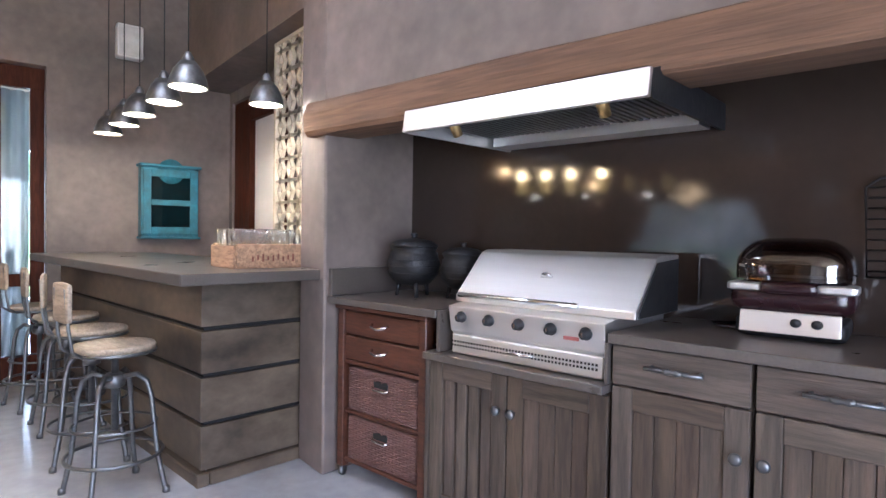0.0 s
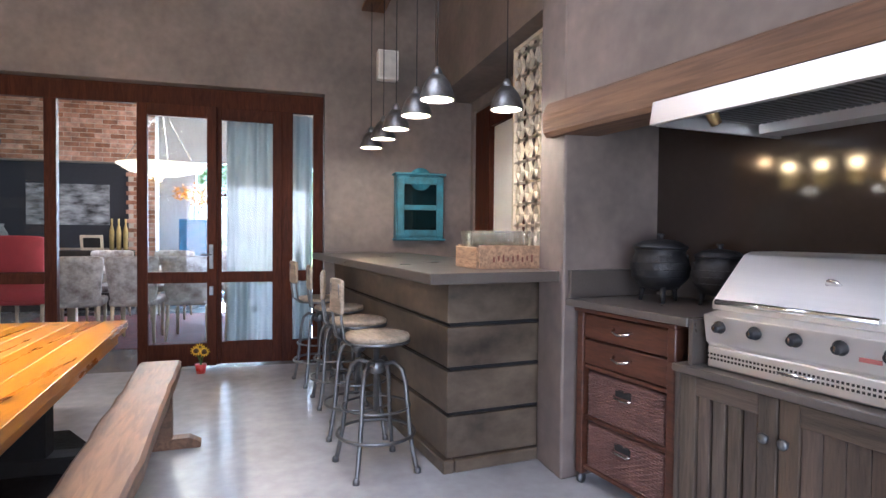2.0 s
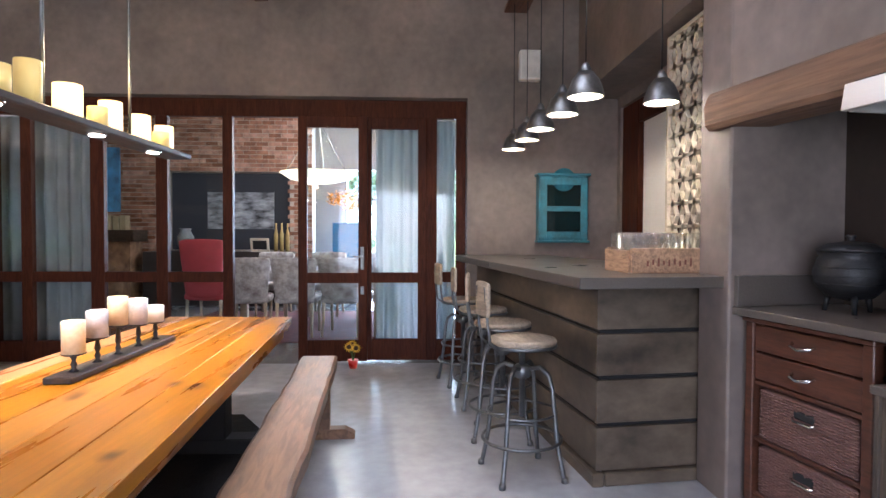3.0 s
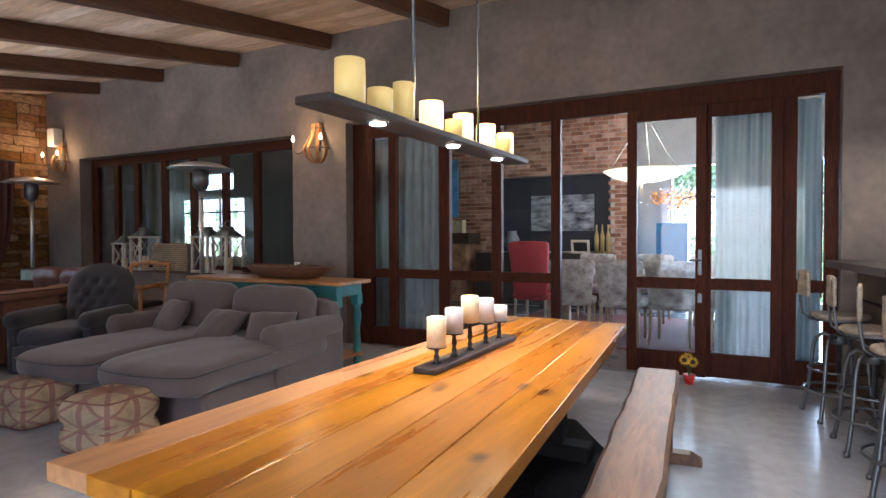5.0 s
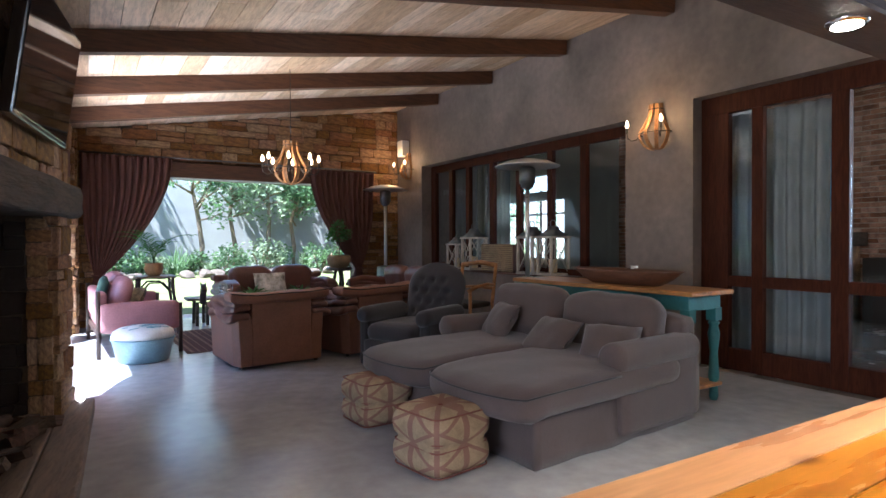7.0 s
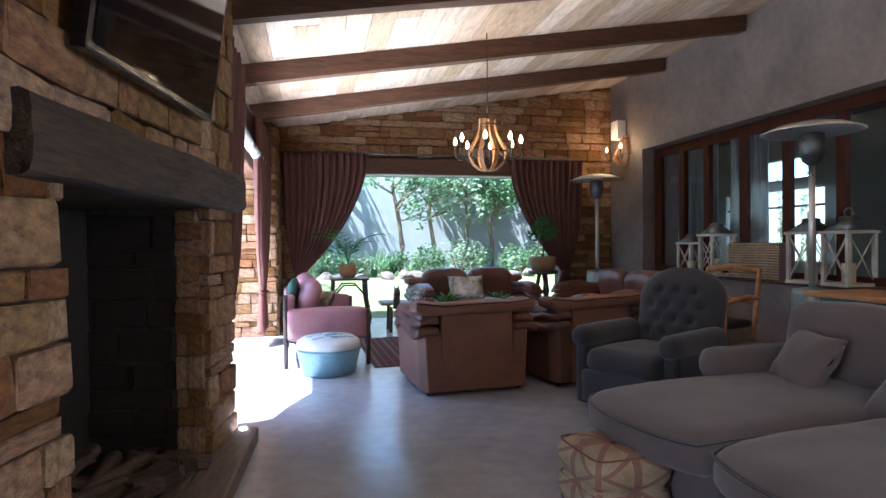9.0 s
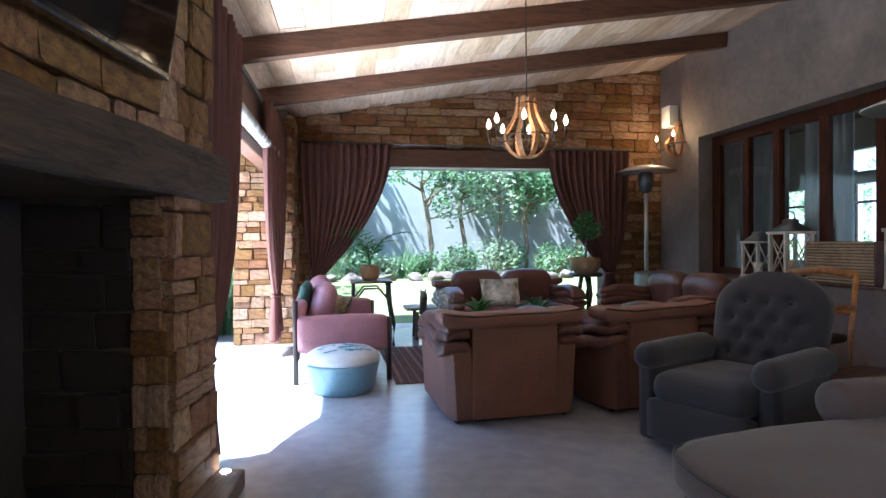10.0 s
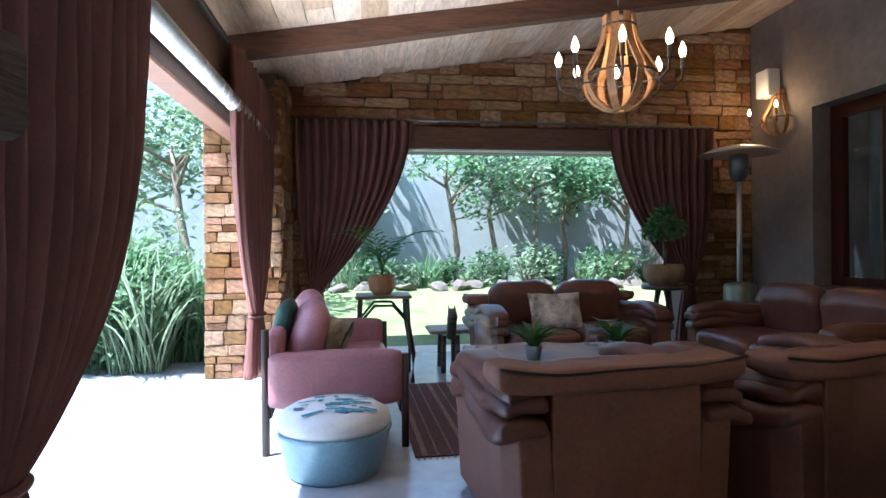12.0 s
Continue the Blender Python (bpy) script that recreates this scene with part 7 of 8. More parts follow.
# ---- garden and patio ----
M_GRASS = mat("lawn", (0.16, 0.20, 0.07), 0.9, var=0.4, scale=3, bump=0.6, fine=60)
M_PAVE = mat("pale_paving", (0.64, 0.57, 0.48), 0.8, var=0.2, scale=3, bump=0.2, fine=30)
M_GWALL = mat("garden_wall_render", (0.36, 0.37, 0.37), 0.9, var=0.2, scale=0.8, bump=0.15)
M_BARK = mat("pale_bark", (0.24, 0.18, 0.12), 0.9, var=0.35, scale=6, bump=0.4, stretch=(4, 4, 1))
M_FOL = foliage("garden_foliage", (0.17, 0.30, 0.13))
M_FOLB = foliage("garden_foliage_pale", (0.30, 0.40, 0.23))
M_ROCK = mat("garden_rock", (0.13, 0.105, 0.085), 0.9, var=0.35, scale=5, bump=0.6)


def ground_z(x, y):
    d = max(0.0, y - 11.9)
    return -0.02 + 0.45 * min(1.0, d / 3.2) if x > -3 else -0.02


gb = bmesh.new()
xs = [-600, -60, -20, -8, -5, -3, 0, 2, 4, 6, 8, 12, 30, 600]
ys = [-600, -60, -10, 0, 6, 11.5, 12.0, 12.8, 13.6, 14.4, 15.2, 16, 18, 30, 600]
gv = [[gb.verts.new((x, y, (0.43 if y >= 15.2 and x > -3 else ground_z(x, y)) if y > 11.9 else -0.13)) for y in ys] for x in xs]
for i in range(len(xs) - 1):
    for j in range(len(ys) - 1):
        gb.faces.new((gv[i][j], gv[i + 1][j], gv[i + 1][j + 1], gv[i][j + 1]))
tagged(part("ground", gb, M_GRASS), "green garden lawn rising towards a planted bed", "ground", kind="structure")
struct("patio", box(-4.5, 2.05, 4.2, 11.6, -0.10, -0.012), M_PAVE, "pale sunlit paved patio", "patio")
struct("garden_step", box(2.05, 7.2, 11.5, 12.05, -0.10, -0.008), M_PAVE, "pale paved strip outside the garden opening", "paving")
struct("garden_wall", box(-8, 12, 17.6, 17.85, 0.3, 3.3), M_GWALL, "grey rendered garden wall behind the trees", "wall")
struct("garden_wall_side", box(-8.2, -8, 2, 17.85, -0.1, 3.0), M_GWALL, "grey rendered garden wall", "wall")


def tree(x, y, z, h, spread, seed, n=1800, leaf_s=0.07, material=None, name="garden_tree", label="slender garden tree with pale bark and airy green crown"):
    t = thing(name, label, "tree", pose(x, y, z), "garden trees")
    rnd = random.Random(seed)
    top = Vector((rnd.uniform(-0.25, 0.25), rnd.uniform(-0.25, 0.25), h * 0.62))
    tr = [Vector((0, 0, -0.1)), Vector((0.04, 0.02, h * 0.2)), Vector((rnd.uniform(-0.12, 0.12), 0, h * 0.4)), top]
    part("trunk", tube(tr, 0.075, 8, taper=0.5), M_BARK, t)
    blobs = []
    for k in range(7):
        a = rnd.uniform(0, 6.28)
        p0 = tr[1].lerp(tr[3], rnd.uniform(0.35, 1))
        p2 = p0 + Vector((math.cos(a) * spread * rnd.uniform(0.4, 0.9), math.sin(a) * spread * rnd.uniform(0.4, 0.9), h * rnd.uniform(0.05, 0.35)))
        part("limb", tube([p0, p0.lerp(p2, 0.5) + Vector((0, 0, -0.05)), p2], 0.03, 6, taper=0.35), M_BARK, t)
        blobs.append((p2, spread * rnd.uniform(0.30, 0.5)))
        blobs.append((p0.lerp(p2, 0.6) + Vector((0, 0, 0.15)), spread * rnd.uniform(0.2, 0.35)))
    part("crown", leaf_cloud(blobs, n, leaf_s, seed), material or M_FOL, t)
    return t


tree(3.1, 16.6, 0.42, 3.6, 1.4, 31, material=M_FOLB)
tree(4.9, 16.2, 0.42, 3.4, 1.25, 32, n=1500)
tree(6.5, 16.4, 0.42, 3.5, 1.5, 33)
tree(8.2, 15.9, 0.42, 3.3, 1.3, 34)
tree(1.2, 16.8, 0.42, 3.8, 1.6, 35)
tree(-0.4, 14.2, 0.2, 4.0, 1.5, 36, material=M_FOLB)
tree(0.75, 13.4, 0.2, 3.7, 1.25, 39, n=2000, material=M_FOLB)
tree(2.2, 15.9, 0.42, 3.0, 1.2, 40, n=2000, material=M_FOLB)
tree(5.8, 16.9, 0.42, 3.5, 1.4, 41, n=2000, material=M_FOLB)
tree(7.3, 16.8, 0.42, 3.2, 1.3, 42, n=1900)
tree(-2.2, 12.6, 0.0, 3.8, 1.6, 37)
tree(-4.2, 15.5, -0.05, 4.6, 2.0, 38, material=M_FOLB)


def shrub(x, y, z, r, seed, n=900, material=None, blades=False):
    t = thing("garden_shrub", "leafy green garden shrub in the bed by the wall" if not blades else "clump of long arching green grass blades", "shrub", pose(x, y, z), "garden shrubs")
    if blades:
        bm = bmesh.new()
        rnd = random.Random(seed)
        for k in range(n):
            a = rnd.uniform(0, 6.28)
            strap_leaf(bm, (rnd.uniform(-0.12, 0.12) * r * 2, rnd.uniform(-0.12, 0.12) * r * 2, -0.03), a, r * rnd.uniform(0.5, 1.0), 0.010, r * rnd.uniform(1.3, 2.2), rnd.uniform(0.4, 0.8))
        part("foliage", bm, material or M_FOL, t)
    else:
        rnd = random.Random(seed)
        bl = [((rnd.uniform(-r, r) * 0.6, rnd.uniform(-r, r) * 0.6, r * rnd.uniform(0.4, 1.0)), r * rnd.uniform(0.4, 0.7)) for _ in range(6)]
        part("stems", join_bm(*[tube([(0, 0, -0.05), (b[0][0] * 0.5, b[0][1] * 0.5, b[0][2] * 0.6), b[0]], 0.015, 5) for b in bl]), M_BARK, t)
        part("foliage", leaf_cloud(bl, n, 0.06, seed), material or M_FOL, t)
    return t


rnd = random.Random(77)
for k in range(24):
    x = 0.6 + k * 0.37
    shrub(x, 15.9 + rnd.uniform(-0.3, 0.9), 0.42, rnd.uniform(0.30, 0.6), 100 + k, 520 if k % 2 else 70, M_FOLB if k % 3 == 0 else M_FOL, blades=(k % 2 == 0))
for k, (x, y, r) in enumerate(((1.05, 11.0, 0.95), (0.55, 11.3, 1.1), (0.1, 10.9, 0.85), (1.4, 11.5, 0.9))):
    shrub(x, y, -0.02, r, 200 + k, 330, M_FOL if k % 2 else M_FOLB, True)
shrub(0.2, 12.7, -0.02, 1.0, 260, 1500, M_FOLB)
shrub(0.95, 11.35, -0.02, 0.80, 262, 2600, M_FOL)
shrub(0.45, 11.7, 0.3, 0.85, 263, 2200, M_FOLB)
shrub(-1.2, 12.0, -0.02, 0.9, 261, 1300, M_FOL)
for k in range(9):
    shrub(-6.8 + rnd.uniform(-0.4, 0.8), 4 + k * 1.5, -0.02, rnd.uniform(0.7, 1.2), 300 + k, 900, M_FOL)
for k in range(20):
    x = 1.0 + k * 0.42
    rb = bmesh.new()
    bmesh.ops.create_icosphere(rb, subdivisions=2, radius=0.15)
    for v in rb.verts:
        v.co = Vector((v.co.x * 1.2, v.co.y, v.co.z * 0.75)) + noise.noise_vector(v.co * 4 + Vector((k, 0, 0))) * 0.10
    tagged(part("rock", rb, M_ROCK, m=pose(x + rnd.uniform(-0.1, 0.1), 15.25 + rnd.uniform(-0.12, 0.12), 0.46, 0, 0, rnd.uniform(0, 360))), "rough brown garden rock edging the bed", "rock", "bed rocks")

# ---- rooms beyond the glass ----
M_DFLOOR = mat("dining_floor", (0.17, 0.165, 0.16), 0.25, var=0.2, scale=1.2, bump=0.03)
struct("floor_dining", join_bm(box(7.5, 13.4, -1.6, 11.5, -0.12, -0.003), box(9.0, 13.4, 11.5, 16.6, -0.12, -0.003)), M_DFLOOR, "grey polished floor of the dining room", "floor")
struct("ceiling_dining", join_bm(box(7.88, 13.6, -1.6, 11.5, 3.64, 3.8), box(9.0, 13.6, 11.5, 16.8, 3.64, 3.8)), M_BEAM, "dark timber ceiling of the dining room", "ceiling")
struct("wall_dining_brick_core", wall_mesh("x", 12.44, 12.75, 2.6, 10.2, lambda u: 3.66, [(3.0, 5.2, 0.95, 2.35)]), M_GROUT, "mortar core of the dining room brick wall", "wall")
struct("wall_dining_niche", box(12.74, 13.1, 2.7, 5.4, 0, 2.6), mat("dark_blue_grey_paint", (0.028, 0.030, 0.042), 0.7, var=0.15, scale=3), "dark blue-grey painted niche wall", "wall")
struct("wall_far_east", wall_mesh("x", 13.4, 13.6, -1.6, 16.6, lambda u: 3.7, [(-0.9, 0.5, 0.1, 2.5), (0.9, 2.1, 0.1, 2.5), (12.9, 15.9, 0.7, 2.3), (13.3, 14.9, 2.55, 3.0)]), M_PLAIN, "plain wall with tall windows to the garden", "wall")
struct("wall_dining_south", box(7.88, 13.4, -1.8, -1.6, 0, 3.7), M_PLAIN, "plain plaster wall", "wall")
struct("wall_dining_north", wall_mesh("y", 16.6, 16.8, 9.2, 13.6, lambda u: 3.63, [(10.4, 11.6, 0.9, 2.2)]), M_PLAIN, "plain plaster wall with a wide window", "wall")
struct("wall_outer_east", join_bm(box(7.89, 9.2, 11.3, 11.5, 0, 3.63), box(9.0, 9.2, 11.5, 16.8, 0, 3.63)), M_PLASTER, "plaster wall", "wall")
# added white bars in place of bright sky gaps between the window frames
for y in (15.95, 16.75, 17.6):
    struct("sky_gap_bar", box(16.1, 16.4, y - 0.13, y + 0.13, -0.1, 2.9, bev=0.01), M_WHITE, "added white bar standing in for a bright sky gap", "post")
struct("wall_between_rooms", box(7.88, 9.0, 5.15, 5.45, 0, 3.64), M_PLASTER, "grey plaster cross wall", "wall")
for y in (12.9, 13.9, 14.9, 15.8, -0.2, 1.5):
    t = thing("far_window", "tall bright garden window in the far room", "window", kind="structure")
    part("bar", join_bm(box(13.45, 13.5, y - 0.02, y + 0.02, 0.2, 2.6), box(13.45, 13.5, y - 0.5, y + 0.5, 1.9, 1.95)), M_MAHOG, t)
for k, (x, y) in enumerate(((18.6, 17.0), (18.8, 20.0), (15.5, 0.5), (16.0, 2.6), (10.5, 19.0))):
    tree(x, y, -0.05, 3.6, 1.5, 400 + k, 1500)
for k, (x0h, y0h, x1h, y1h) in enumerate(((8.2, 19.4, 13.0, 19.6), (18.2, 13.5, 18.4, 22.0), (15.2, -2.5, 15.4, 3.5))):
    rr_ = random.Random(600 + k)
    bl_ = [((x0h + (x1h - x0h) * i / 13, y0h + (y1h - y0h) * i / 13, rr_.uniform(0.5, 2.6)), rr_.uniform(0.5, 0.8)) for i in range(14) for _ in range(2)]
    tagged(part("hedge", leaf_cloud(bl_, 5200, 0.075, 610 + k), M_FOLB), "tall leafy green hedge seen through far windows", "hedge", "hedges")
area_light("daylight_far_windows", 13.75, 14.2, 1.5, (8.5, 11.5, 1.2), 3.4, 2.2, 6, SKYC)
area_light("daylight_dining_window", 13.75, 0.6, 1.4, (9, 1.5, 1.0), 3.0, 2.4, 120, SKYC)
point_light("dining_lamp_glow", 9.65, 2.0, 2.35, 26, (1.0, 0.86, 0.62), 0.25)

M_CHAIRF = mat("floral_linen", (0.52, 0.50, 0.47), 0.9, var=0.45, scale=9, bump=0.1, col2=(0.36, 0.28, 0.25))
M_CLEG = mat("limed_leg", (0.50, 0.40, 0.28), 0.6, var=0.2, scale=6)


def dining_chair(name, label, m, fabric, group, tall=0.95):
    t = thing(name, label, "chair", m, group)
    part("seat", cushion(-0.25, 0.25, -0.24, 0.24, 0.40, 0.50, 0.6, 8, 0.003, 3), fabric, t)
    bm = cushion(-0.26, 0.26, -0.05, 0.05, 0.0, tall - 0.46, 0.55, 10, 0.003, 4)
    for v in bm.verts:
        v.co.y += 0.05 * (v.co.x / 0.26) ** 2
        v.co.x *= 0.88 + 0.18 * v.co.z / (tall - 0.46)
    part("backrest", moved(bm, pose(0, -0.24, 0.46, 8, 0, 0)), fabric, t)
    for x in (-0.21, 0.21):
        part("leg", tube([(x, -0.21, 0.42), (x, -0.23, 0.2), (x * 1.05, -0.28, 0)], 0.022, 8, taper=0.7), M_CLEG, t)
        part("leg", tube([(x, 0.2, 0.42), (x, 0.21, 0)], 0.022, 8, taper=0.7), M_CLEG, t)
    return t


dc1 = dining_chair("dining_chair", "pale floral upholstered dining chair with limed legs", pose(9.15, 2.75, 0, 0, 0, -84), M_CHAIRF, "dining chairs")
for x, y, r in ((9.15, 2.16, -92), (9.18, 1.60, -95), (9.22, 1.0, -88), (10.85, 2.9, 92), (10.85, 2.1, 88), (10.85, 1.3, 92)):
    copy_thing(dc1, pose(x, y, 0, 0, 0, r))
dining_chair("red_chair", "coral-red upholstered dining armchair", pose(9.50, 3.36, 0, 0, 0, -92), mat("coral_fabric", (0.48, 0.06, 0.07), 0.85, var=0.15, scale=8), "", 1.16)
dt = thing("dining_table", "white-topped dining table in the next room", "table")
part("top", box(9.55, 10.55, 0.6, 3.4, 0.73, 0.77, bev=0.008), M_WHITE, dt)
for x in (9.7, 10.4):
    for y in (0.8, 3.2):
        part("leg", box(x - 0.05, x + 0.05, y - 0.05, y + 0.05, 0, 0.73, bev=0.005), M_CLEG, dt)
dl_ = thing("dish_pendant", "wide shallow glowing glass dish pendant over the dining table", "lamp", pose(9.65, 2.0, 2.0))
part("dish", lathe([(0.02, -0.10), (0.2, -0.085), (0.38, -0.035), (0.50, 0.04), (0.505, 0.05), (0.37, -0.02), (0.2, -0.07), (0.02, -0.085)], 40), glow("dish_glass", (1.0, 0.84, 0.46), 0.22), dl_, "softly glowing cream glass bowl")
for k in range(3):
    a = 2.1 * k
    part("rod", tube([(0.45 * math.cos(a), 0.45 * math.sin(a), 0.03), (0.0, 0.0, 0.75), (0, 0, 1.64)], 0.005, 5), M_GUN, dl_)

# niche contents
tagged(part("landscape_picture", box(12.70, 12.735, 3.35, 4.55, 1.33, 2.0), mat("stormy_picture", (0.30, 0.31, 0.34), 0.5, var=0.85, scale=3.5, stretch=(1, 1, 3), bump=0, col2=(0.06, 0.065, 0.08))), "black and white landscape picture in the dark niche", "picture")
tagged(part("sideboard", box(12.0, 12.43, 2.9, 5.4, 0.0, 0.93, bev=0.01), M_IRONW), "dark sideboard along the brick wall", "sideboard")
tagged(part("grey_vase", lathe([(0.07, 0), (0.13, 0.12), (0.14, 0.25), (0.08, 0.36), (0.10, 0.40), (0.07, 0.40)], 20, Matrix.Translation((12.2, 4.75, 0.931))), mat("ribbed_grey", (0.25, 0.26, 0.27), 0.5, bump=0.5, stretch=(30, 30, 0.2))), "ribbed grey ceramic vase on the sideboard", "vase")
pf_ = thing("photo_frame", "small pale picture frame on the sideboard", "frame", pose(12.15, 3.45, 0.931, 0, -12, 0))
part("frame", join_bm(box(-0.01, 0.01, -0.16, -0.12, 0, 0.24), box(-0.01, 0.01, 0.12, 0.16, 0, 0.24), box(-0.01, 0.01, -0.12, 0.12, 0, 0.04), box(-0.01, 0.01, -0.12, 0.12, 0.20, 0.24)), M_CREAM, pf_)
part("picture", box(-0.004, 0.006, -0.12, 0.12, 0.04, 0.20), M_DARK, pf_)
for k, y in enumerate((3.1, 3.0, 3.2)):
    tagged(part("bottle", lathe([(0.035, 0), (0.038, 0.30), (0.014, 0.40), (0.014, 0.50)], 12, Matrix.Translation((12.25, y, 0.931))), mat("straw_bottle", (0.45, 0.33, 0.12), 0.4)), "tall straw-coloured bottle on the sideboard", "bottle", "sideboard bottles")
fpd = thing("dining_fireplace", "dark mantel shelf with stone cheeks along the dining room wall", "fireplace", kind="structure")
part("shelf", box(11.9, 12.43, 5.5, 8.4, 1.10, 1.30, bev=0.01), M_MANTEL, fpd)
part("cheek", box(12.0, 12.43, 5.6, 6.1, 0, 1.098), M_STONEJ, fpd)
part("cheek", box(12.0, 12.43, 7.8, 8.3, 0, 1.098), M_STONEJ, fpd)
tagged(part("blue_painting", box(12.36, 12.40, 5.95, 7.0, 1.62, 2.75), mat("blue_art", (0.10, 0.32, 0.62), 0.5, var=0.9, scale=2.2, bump=0, col2=(0.35, 0.28, 0.2))), "large painting in blue and sandy tones on the chimney breast", "painting")
for k, y in enumerate((5.7, 5.82, 5.95, 6.06)):
    tagged(part("book", box(12.05, 12.22, y, y + 0.09, 1.301, 1.55 - 0.02 * (k % 2), bev=0.004), mat("book_cover", (0.55, 0.45, 0.28), 0.7)), "cream-spined book on the mantel shelf", "book", "mantel books")
for y in (6.35, 6.6):
    tagged(part("white_ornament", lathe([(0.03, 0), (0.02, 0.05), (0.05, 0.12), (0.02, 0.2), (0.03, 0.22)], 12, Matrix.Translation((12.1, y, 1.301))), M_WHITE), "small white ornament on the mantel shelf", "ornament", "mantel ornaments")
bc = thing("blue_cabinet", "tall blue-painted cabinet at the far end of the dining room", "cabinet", pose(12.7, 2.0, 0))
part("body", box(-0.2, 0.2, -0.25, 0.25, 0, 1.45, bev=0.01), mat("strong_blue", (0.02, 0.14, 0.30), 0.5, var=0.3, scale=6), bc)
part("handle", tube([(-0.21, 0.1, 0.8), (-0.22, 0.1, 0.9)], 0.01), M_BRASS, bc)
tagged(part("flower_bunch", leaf_cloud([((12.6, 2.0, 1.85), 0.2), ((12.55, 1.75, 1.88), 0.15), ((12.6, 2.25, 1.88), 0.14)], 260, 0.05, 9), mat("orange_petal", (0.7, 0.28, 0.02), 0.6)), "bunch of orange flowers on the blue cabinet", "flowers")
tagged(part("flower_vase", lathe([(0.06, 0), (0.08, 0.1), (0.05, 0.25), (0.07, 0.3)], 16, Matrix.Translation((12.62, 2.0, 1.451))), M_CLEAR), "clear glass vase on the blue cabinet", "vase")
tagged(part("roof_light", box(10.8, 11.8, 1.0, 1.75, 3.58, 3.635), glow("skylight_glow", (0.92, 0.96, 1.0), 3.0)), "bright square skylight in the dark ceiling", "skylight", kind="structure")

M_SHEER = mat("pale_blue_sheer", (0.46, 0.55, 0.60), 0.85, var=0.12, scale=5, bump=0.1, fine=150)


def straight_curtain(label, x, y0, y1, z0, z1, folds, material):
    t = thing("hanging_curtain", label, "curtain", group="sheer curtains")
    bm = bmesh.new()
    n = folds * 8
    rows = []
    for r in range(15):
        z = z1 + (z0 - z1) * r / 14
        k = 0.6 + 0.4 * r / 14
        rows.append([bm.verts.new((x + 0.045 * k * math.sin(2 * math.pi * folds * i / n + 0.3 * math.sin(3 * z)) + 0.01 * math.sin(7.7 * i / n * folds), y0 + (y1 - y0) * i / n, z)) for i in range(n + 1)])
    for a, b in zip(rows, rows[1:]):
        for i in range(n):
            f = bm.faces.new((a[i], b[i], b[i + 1], a[i + 1]))
            f.smooth = True
    ob = part("drape", bm, material, t)
    ob.modifiers.new("thickness", "SOLIDIFY").thickness = 0.005


straight_curtain("pale blue-grey full-length curtain behind the glazed doors", 8.0, 0.30, 1.12, 0.03, 2.42, 8, M_SHEER)
straight_curtain("pale grey full-length curtain behind the glazed doors", 8.0, 4.0, 4.95, 0.03, 2.42, 8, mat("grey_sheer", (0.26, 0.27, 0.28), 0.85, var=0.15, scale=5, bump=0.1))
straight_curtain("grey full-length curtain behind the long window", 8.02, 8.45, 9.05, 0.03, 2.42, 6, mat("grey_sheer_b", (0.26, 0.27, 0.28), 0.85, var=0.15, scale=5, bump=0.1))
straight_curtain("grey full-length curtain behind the long window", 8.02, 9.3, 10.1, 0.03, 2.42, 6, mat("grey_sheer_c", (0.20, 0.21, 0.22), 0.85, var=0.15, scale=5, bump=0.1))
tagged(part("dining_rug", box(8.6, 11.3, 0.4, 3.9, -0.002, 0.006), mat("dining_rug_weave", (0.14, 0.035, 0.03), 0.95, var=0.5, scale=9, bump=0.3)), "dark red patterned rug under the dining table", "rug")

# dining-room bricks
bb_ = bmesh.new()
rnd = random.Random(5)
vs, fs = [], []
z, row = 0.0, 0
while z < 3.62:
    y = 2.6 - (0.11 if row % 2 else 0)
    while y < 10.2:
        a, b = max(y, 2.6), min(y + 0.21, 10.2)
        mid = (a + b) / 2
        if b - a > 0.03 and not (3.0 < mid < 5.2 and 0.92 < z + 0.03 < 2.35):
            o = rnd.uniform(0, 0.006)
            k = len(vs)
            x0, x1 = 12.425 - o, 12.4405
            for xx in (x0, x1):
                vs += [(xx, a, z), (xx, b, z), (xx, b, z + 0.064), (xx, a, z + 0.064)]
            fs += [(k + 3, k + 2, k + 1, k), (k, k + 1, k + 5, k + 4), (k + 1, k + 2, k + 6, k + 5), (k + 2, k + 3, k + 7, k + 6), (k + 3, k, k + 4, k + 7)]
        y += 0.222
    z += 0.076
    row += 1
bme = bpy.data.meshes.new("brickwork")
bme.from_pydata(vs, [], fs)
bme.materials.append(M_BRICK)
tagged(new("brickwork", bme), "reddish-brown face-brick courses of the dining room wall", "bricks", kind="stuff")


# ---- dressed stones of gable, pillar and fireplace ----
def stone_meshes(n, material):
    out = []
    for k in range(n):
        rr = random.Random(k + 50)
        bm = bmesh.new()
        bmesh.ops.create_cube(bm, size=1)
        bmesh.ops.bevel(bm, geom=bm.edges[:], offset=0.07, segments=1, affect="EDGES")
        for v in bm.verts:
            v.co += Vector((rr.uniform(-0.04, 0.04), rr.uniform(-0.07, 0.07), rr.uniform(-0.05, 0.05)))
        out.append(mesh_of("stone", bm, material))
    return out


STONES = stone_meshes(12, M_STONE)
SOOTY = stone_meshes(5, M_SOOT)


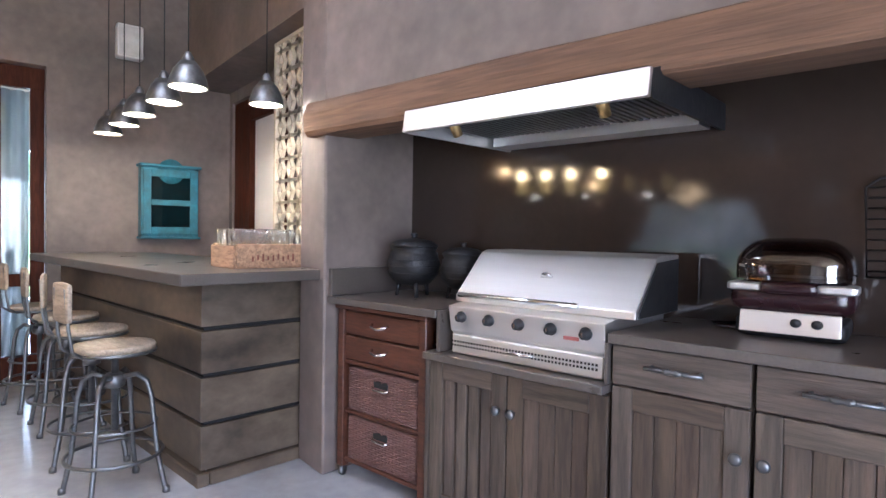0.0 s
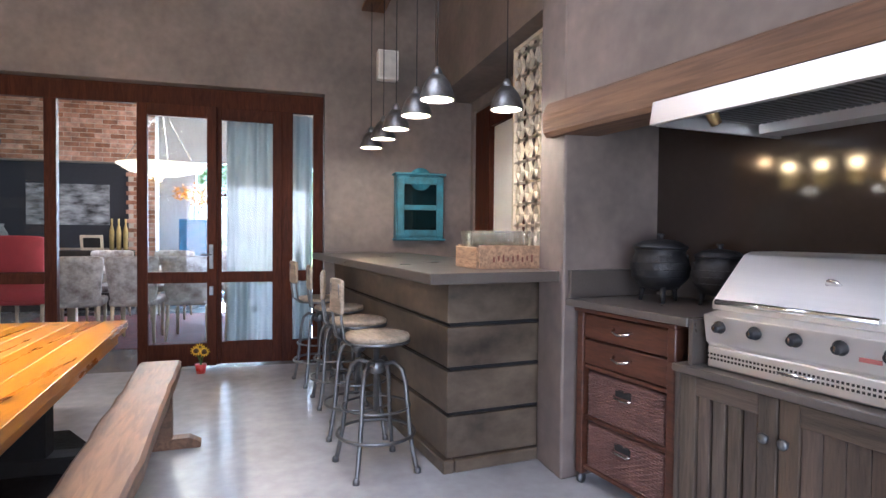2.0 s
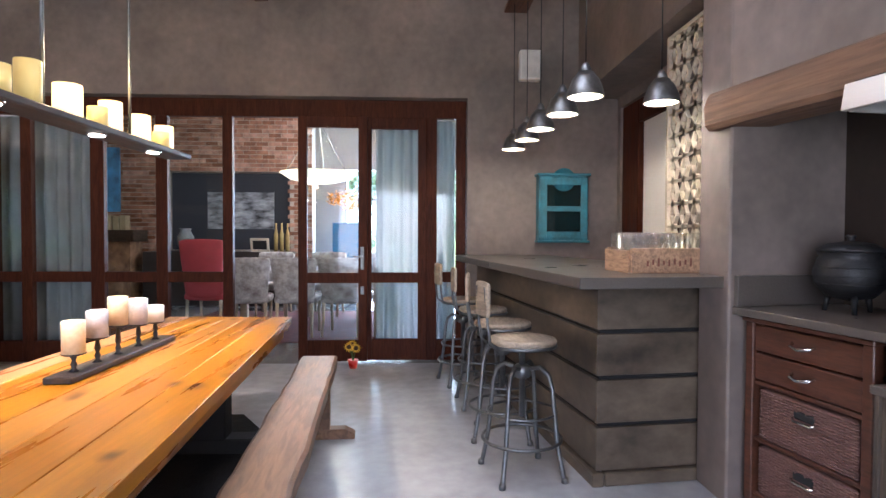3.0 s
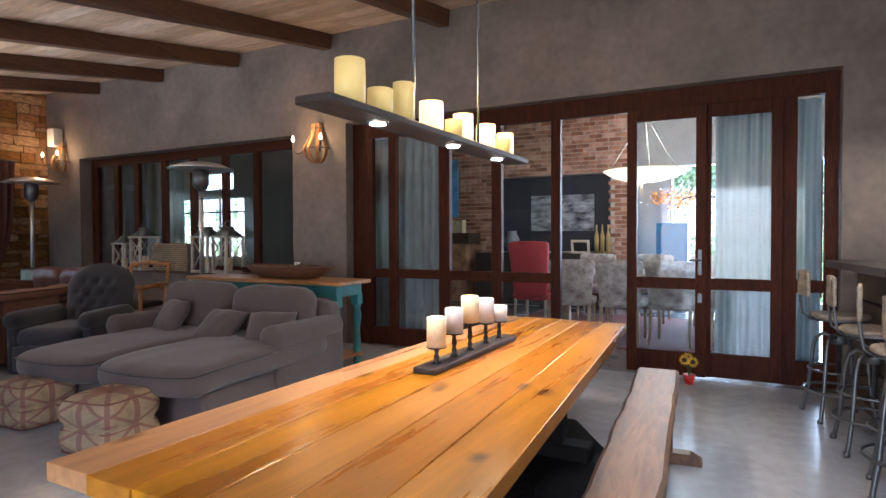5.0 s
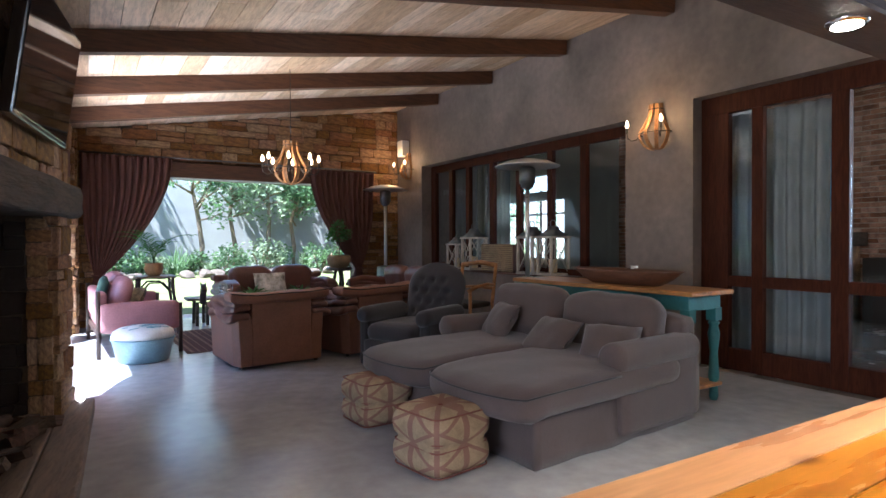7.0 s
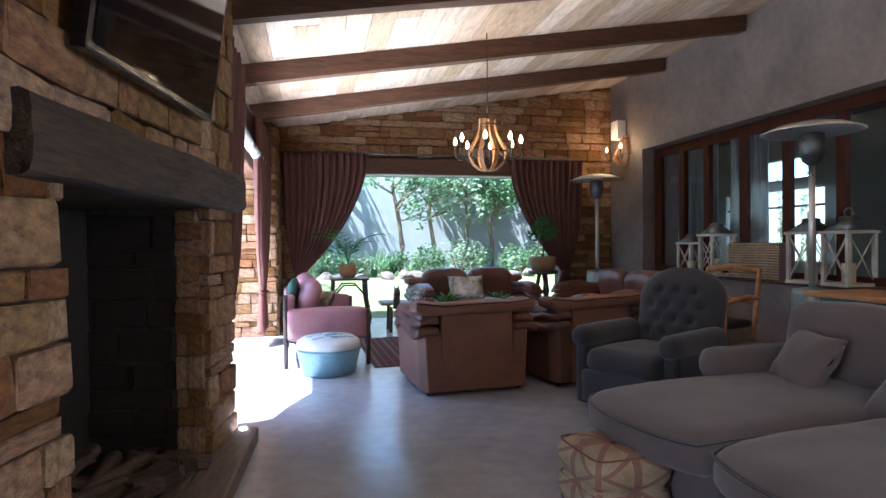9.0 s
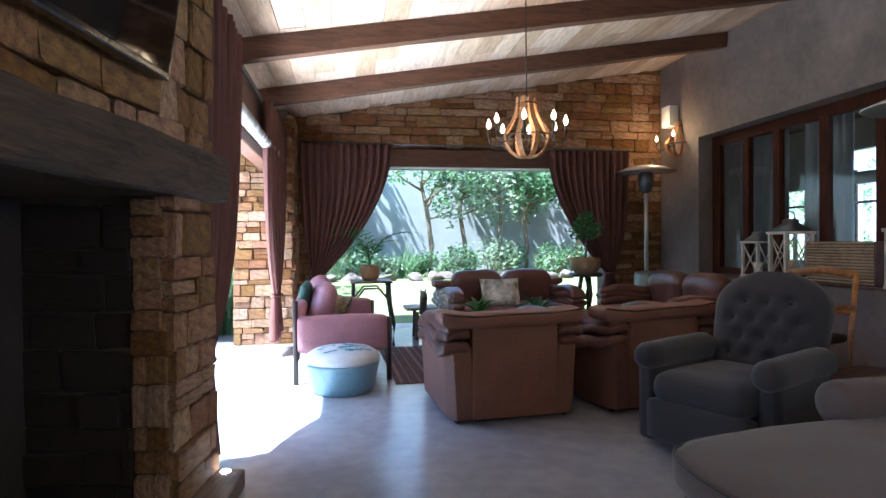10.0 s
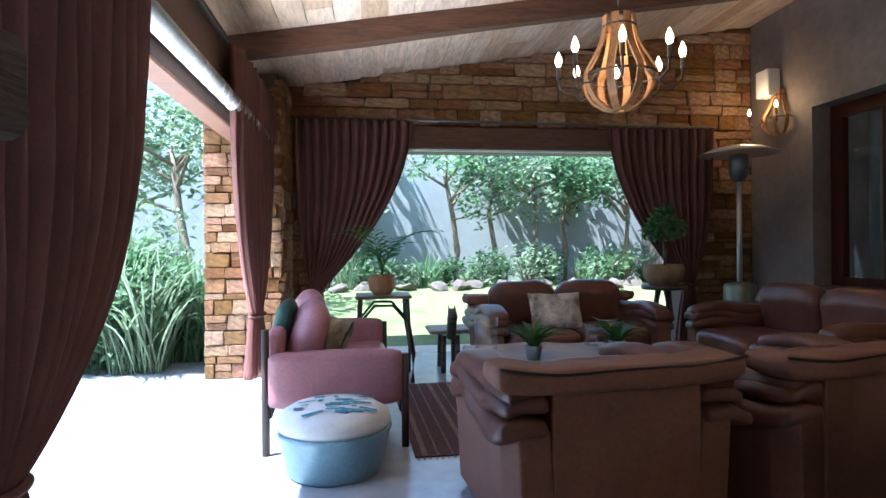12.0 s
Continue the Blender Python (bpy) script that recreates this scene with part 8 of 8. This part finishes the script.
def lay_stones(parent, m, u0, u1, z0, ztop, holes, seed, ch=(0.085, 0.185), cw=(0.13, 0.46), depth=0.09, kit=STONES):
    """Courses of rough stones on the local plane y = 0 (x along the face), under a parent whose own pose is given by m."""
    rr = random.Random(seed)
    z = z0
    while True:
        hgt = rr.uniform(*ch)
        if z > max(ztop(u0), ztop(u1)):
            break
        u = u0 - rr.uniform(0, 0.15)
        while u < u1:
            w = rr.uniform(*cw)
            a, b = max(u, u0), min(u + w, u1)
            for h0, h1, k0, k1 in holes:                      # cut a stone at the edge of an opening
                if z < k1 - 0.02 and z + hgt > k0 + 0.02 and a < h1 and b > h0:
                    if a < h0 - 0.02:
                        b = h0
                    elif b > h1 + 0.02:
                        a = h1
                    else:
                        b = a
            zt = min(z + hgt, ztop((a + b) / 2))
            for h0, h1, k0, k1 in holes:
                if (a + b) / 2 > h0 and (a + b) / 2 < h1 and z < k1 < zt:
                    z_low = k1
                    break
            else:
                z_low = z
            if b - a > 0.04 and zt - z_low > 0.03:
                split = rr.random() < 0.22 and zt - z_low > 0.1
                for s0, s1 in (((z_low, (z_low + zt) / 2), ((z_low + zt) / 2, zt)) if split else ((z_low, zt),)):
                    o = new("stone", rr.choice(kit))
                    o.parent = parent
                    o.matrix_basis = m @ Matrix.LocRotScale(((a + b) / 2, depth / 2 - rr.uniform(0.0, 0.022), (s0 + s1) / 2), Euler((0, rr.uniform(-0.02, 0.02), 0)), (b - a - 0.006, depth, s1 - s0 - 0.007))
            u += w
        z += hgt


I4 = Matrix.Identity(4)
gw = bpy.data.objects["wall_gable"]
lay_stones(gw, pose(0, GY, 0), 2.42, 7.495, 0.0, lambda u: ceil_z(u) - 0.005, [(2.72, 6.75, -0.1, 2.40)], 1)
pw = bpy.data.objects["pillar_west"]
lay_stones(pw, pose(0, 10.48, 0), 1.78, 2.46, 0.0, lambda u: 2.62, [], 2, (0.05, 0.14), (0.10, 0.30), depth=0.07)
lay_stones(pw, pose(2.47, 0, 0, 0, 0, 90), 10.5, 11.1, 0.0, lambda u: 2.70, [], 3, depth=0.07)
lay_stones(fp, I4, -2.60, 0.0, 0.09, lambda u: 2.72, [(-1.66, -0.425, -0.1, 1.375)], 4, (0.08, 0.20), (0.12, 0.40))
# cheeks of the fire opening
CHK = pose(-0.43, 0, 0, 0, 0, -90) @ Matrix.Translation((-0.62, 0, 0))
lay_stones(fp, CHK, 0.46, 0.60, 0.09, lambda u: 1.36, [], 5, depth=0.05, cw=(0.14, 0.2))
lay_stones(fp, CHK, 0.0, 0.46, 0.09, lambda u: 1.36, [], 8, depth=0.05, kit=SOOTY)
lay_stones(fp, pose(-0.015, 0, 0, 0, 0, 90), 0.06, 0.75, 0.0, lambda u: 2.70, [], 6, depth=0.06)
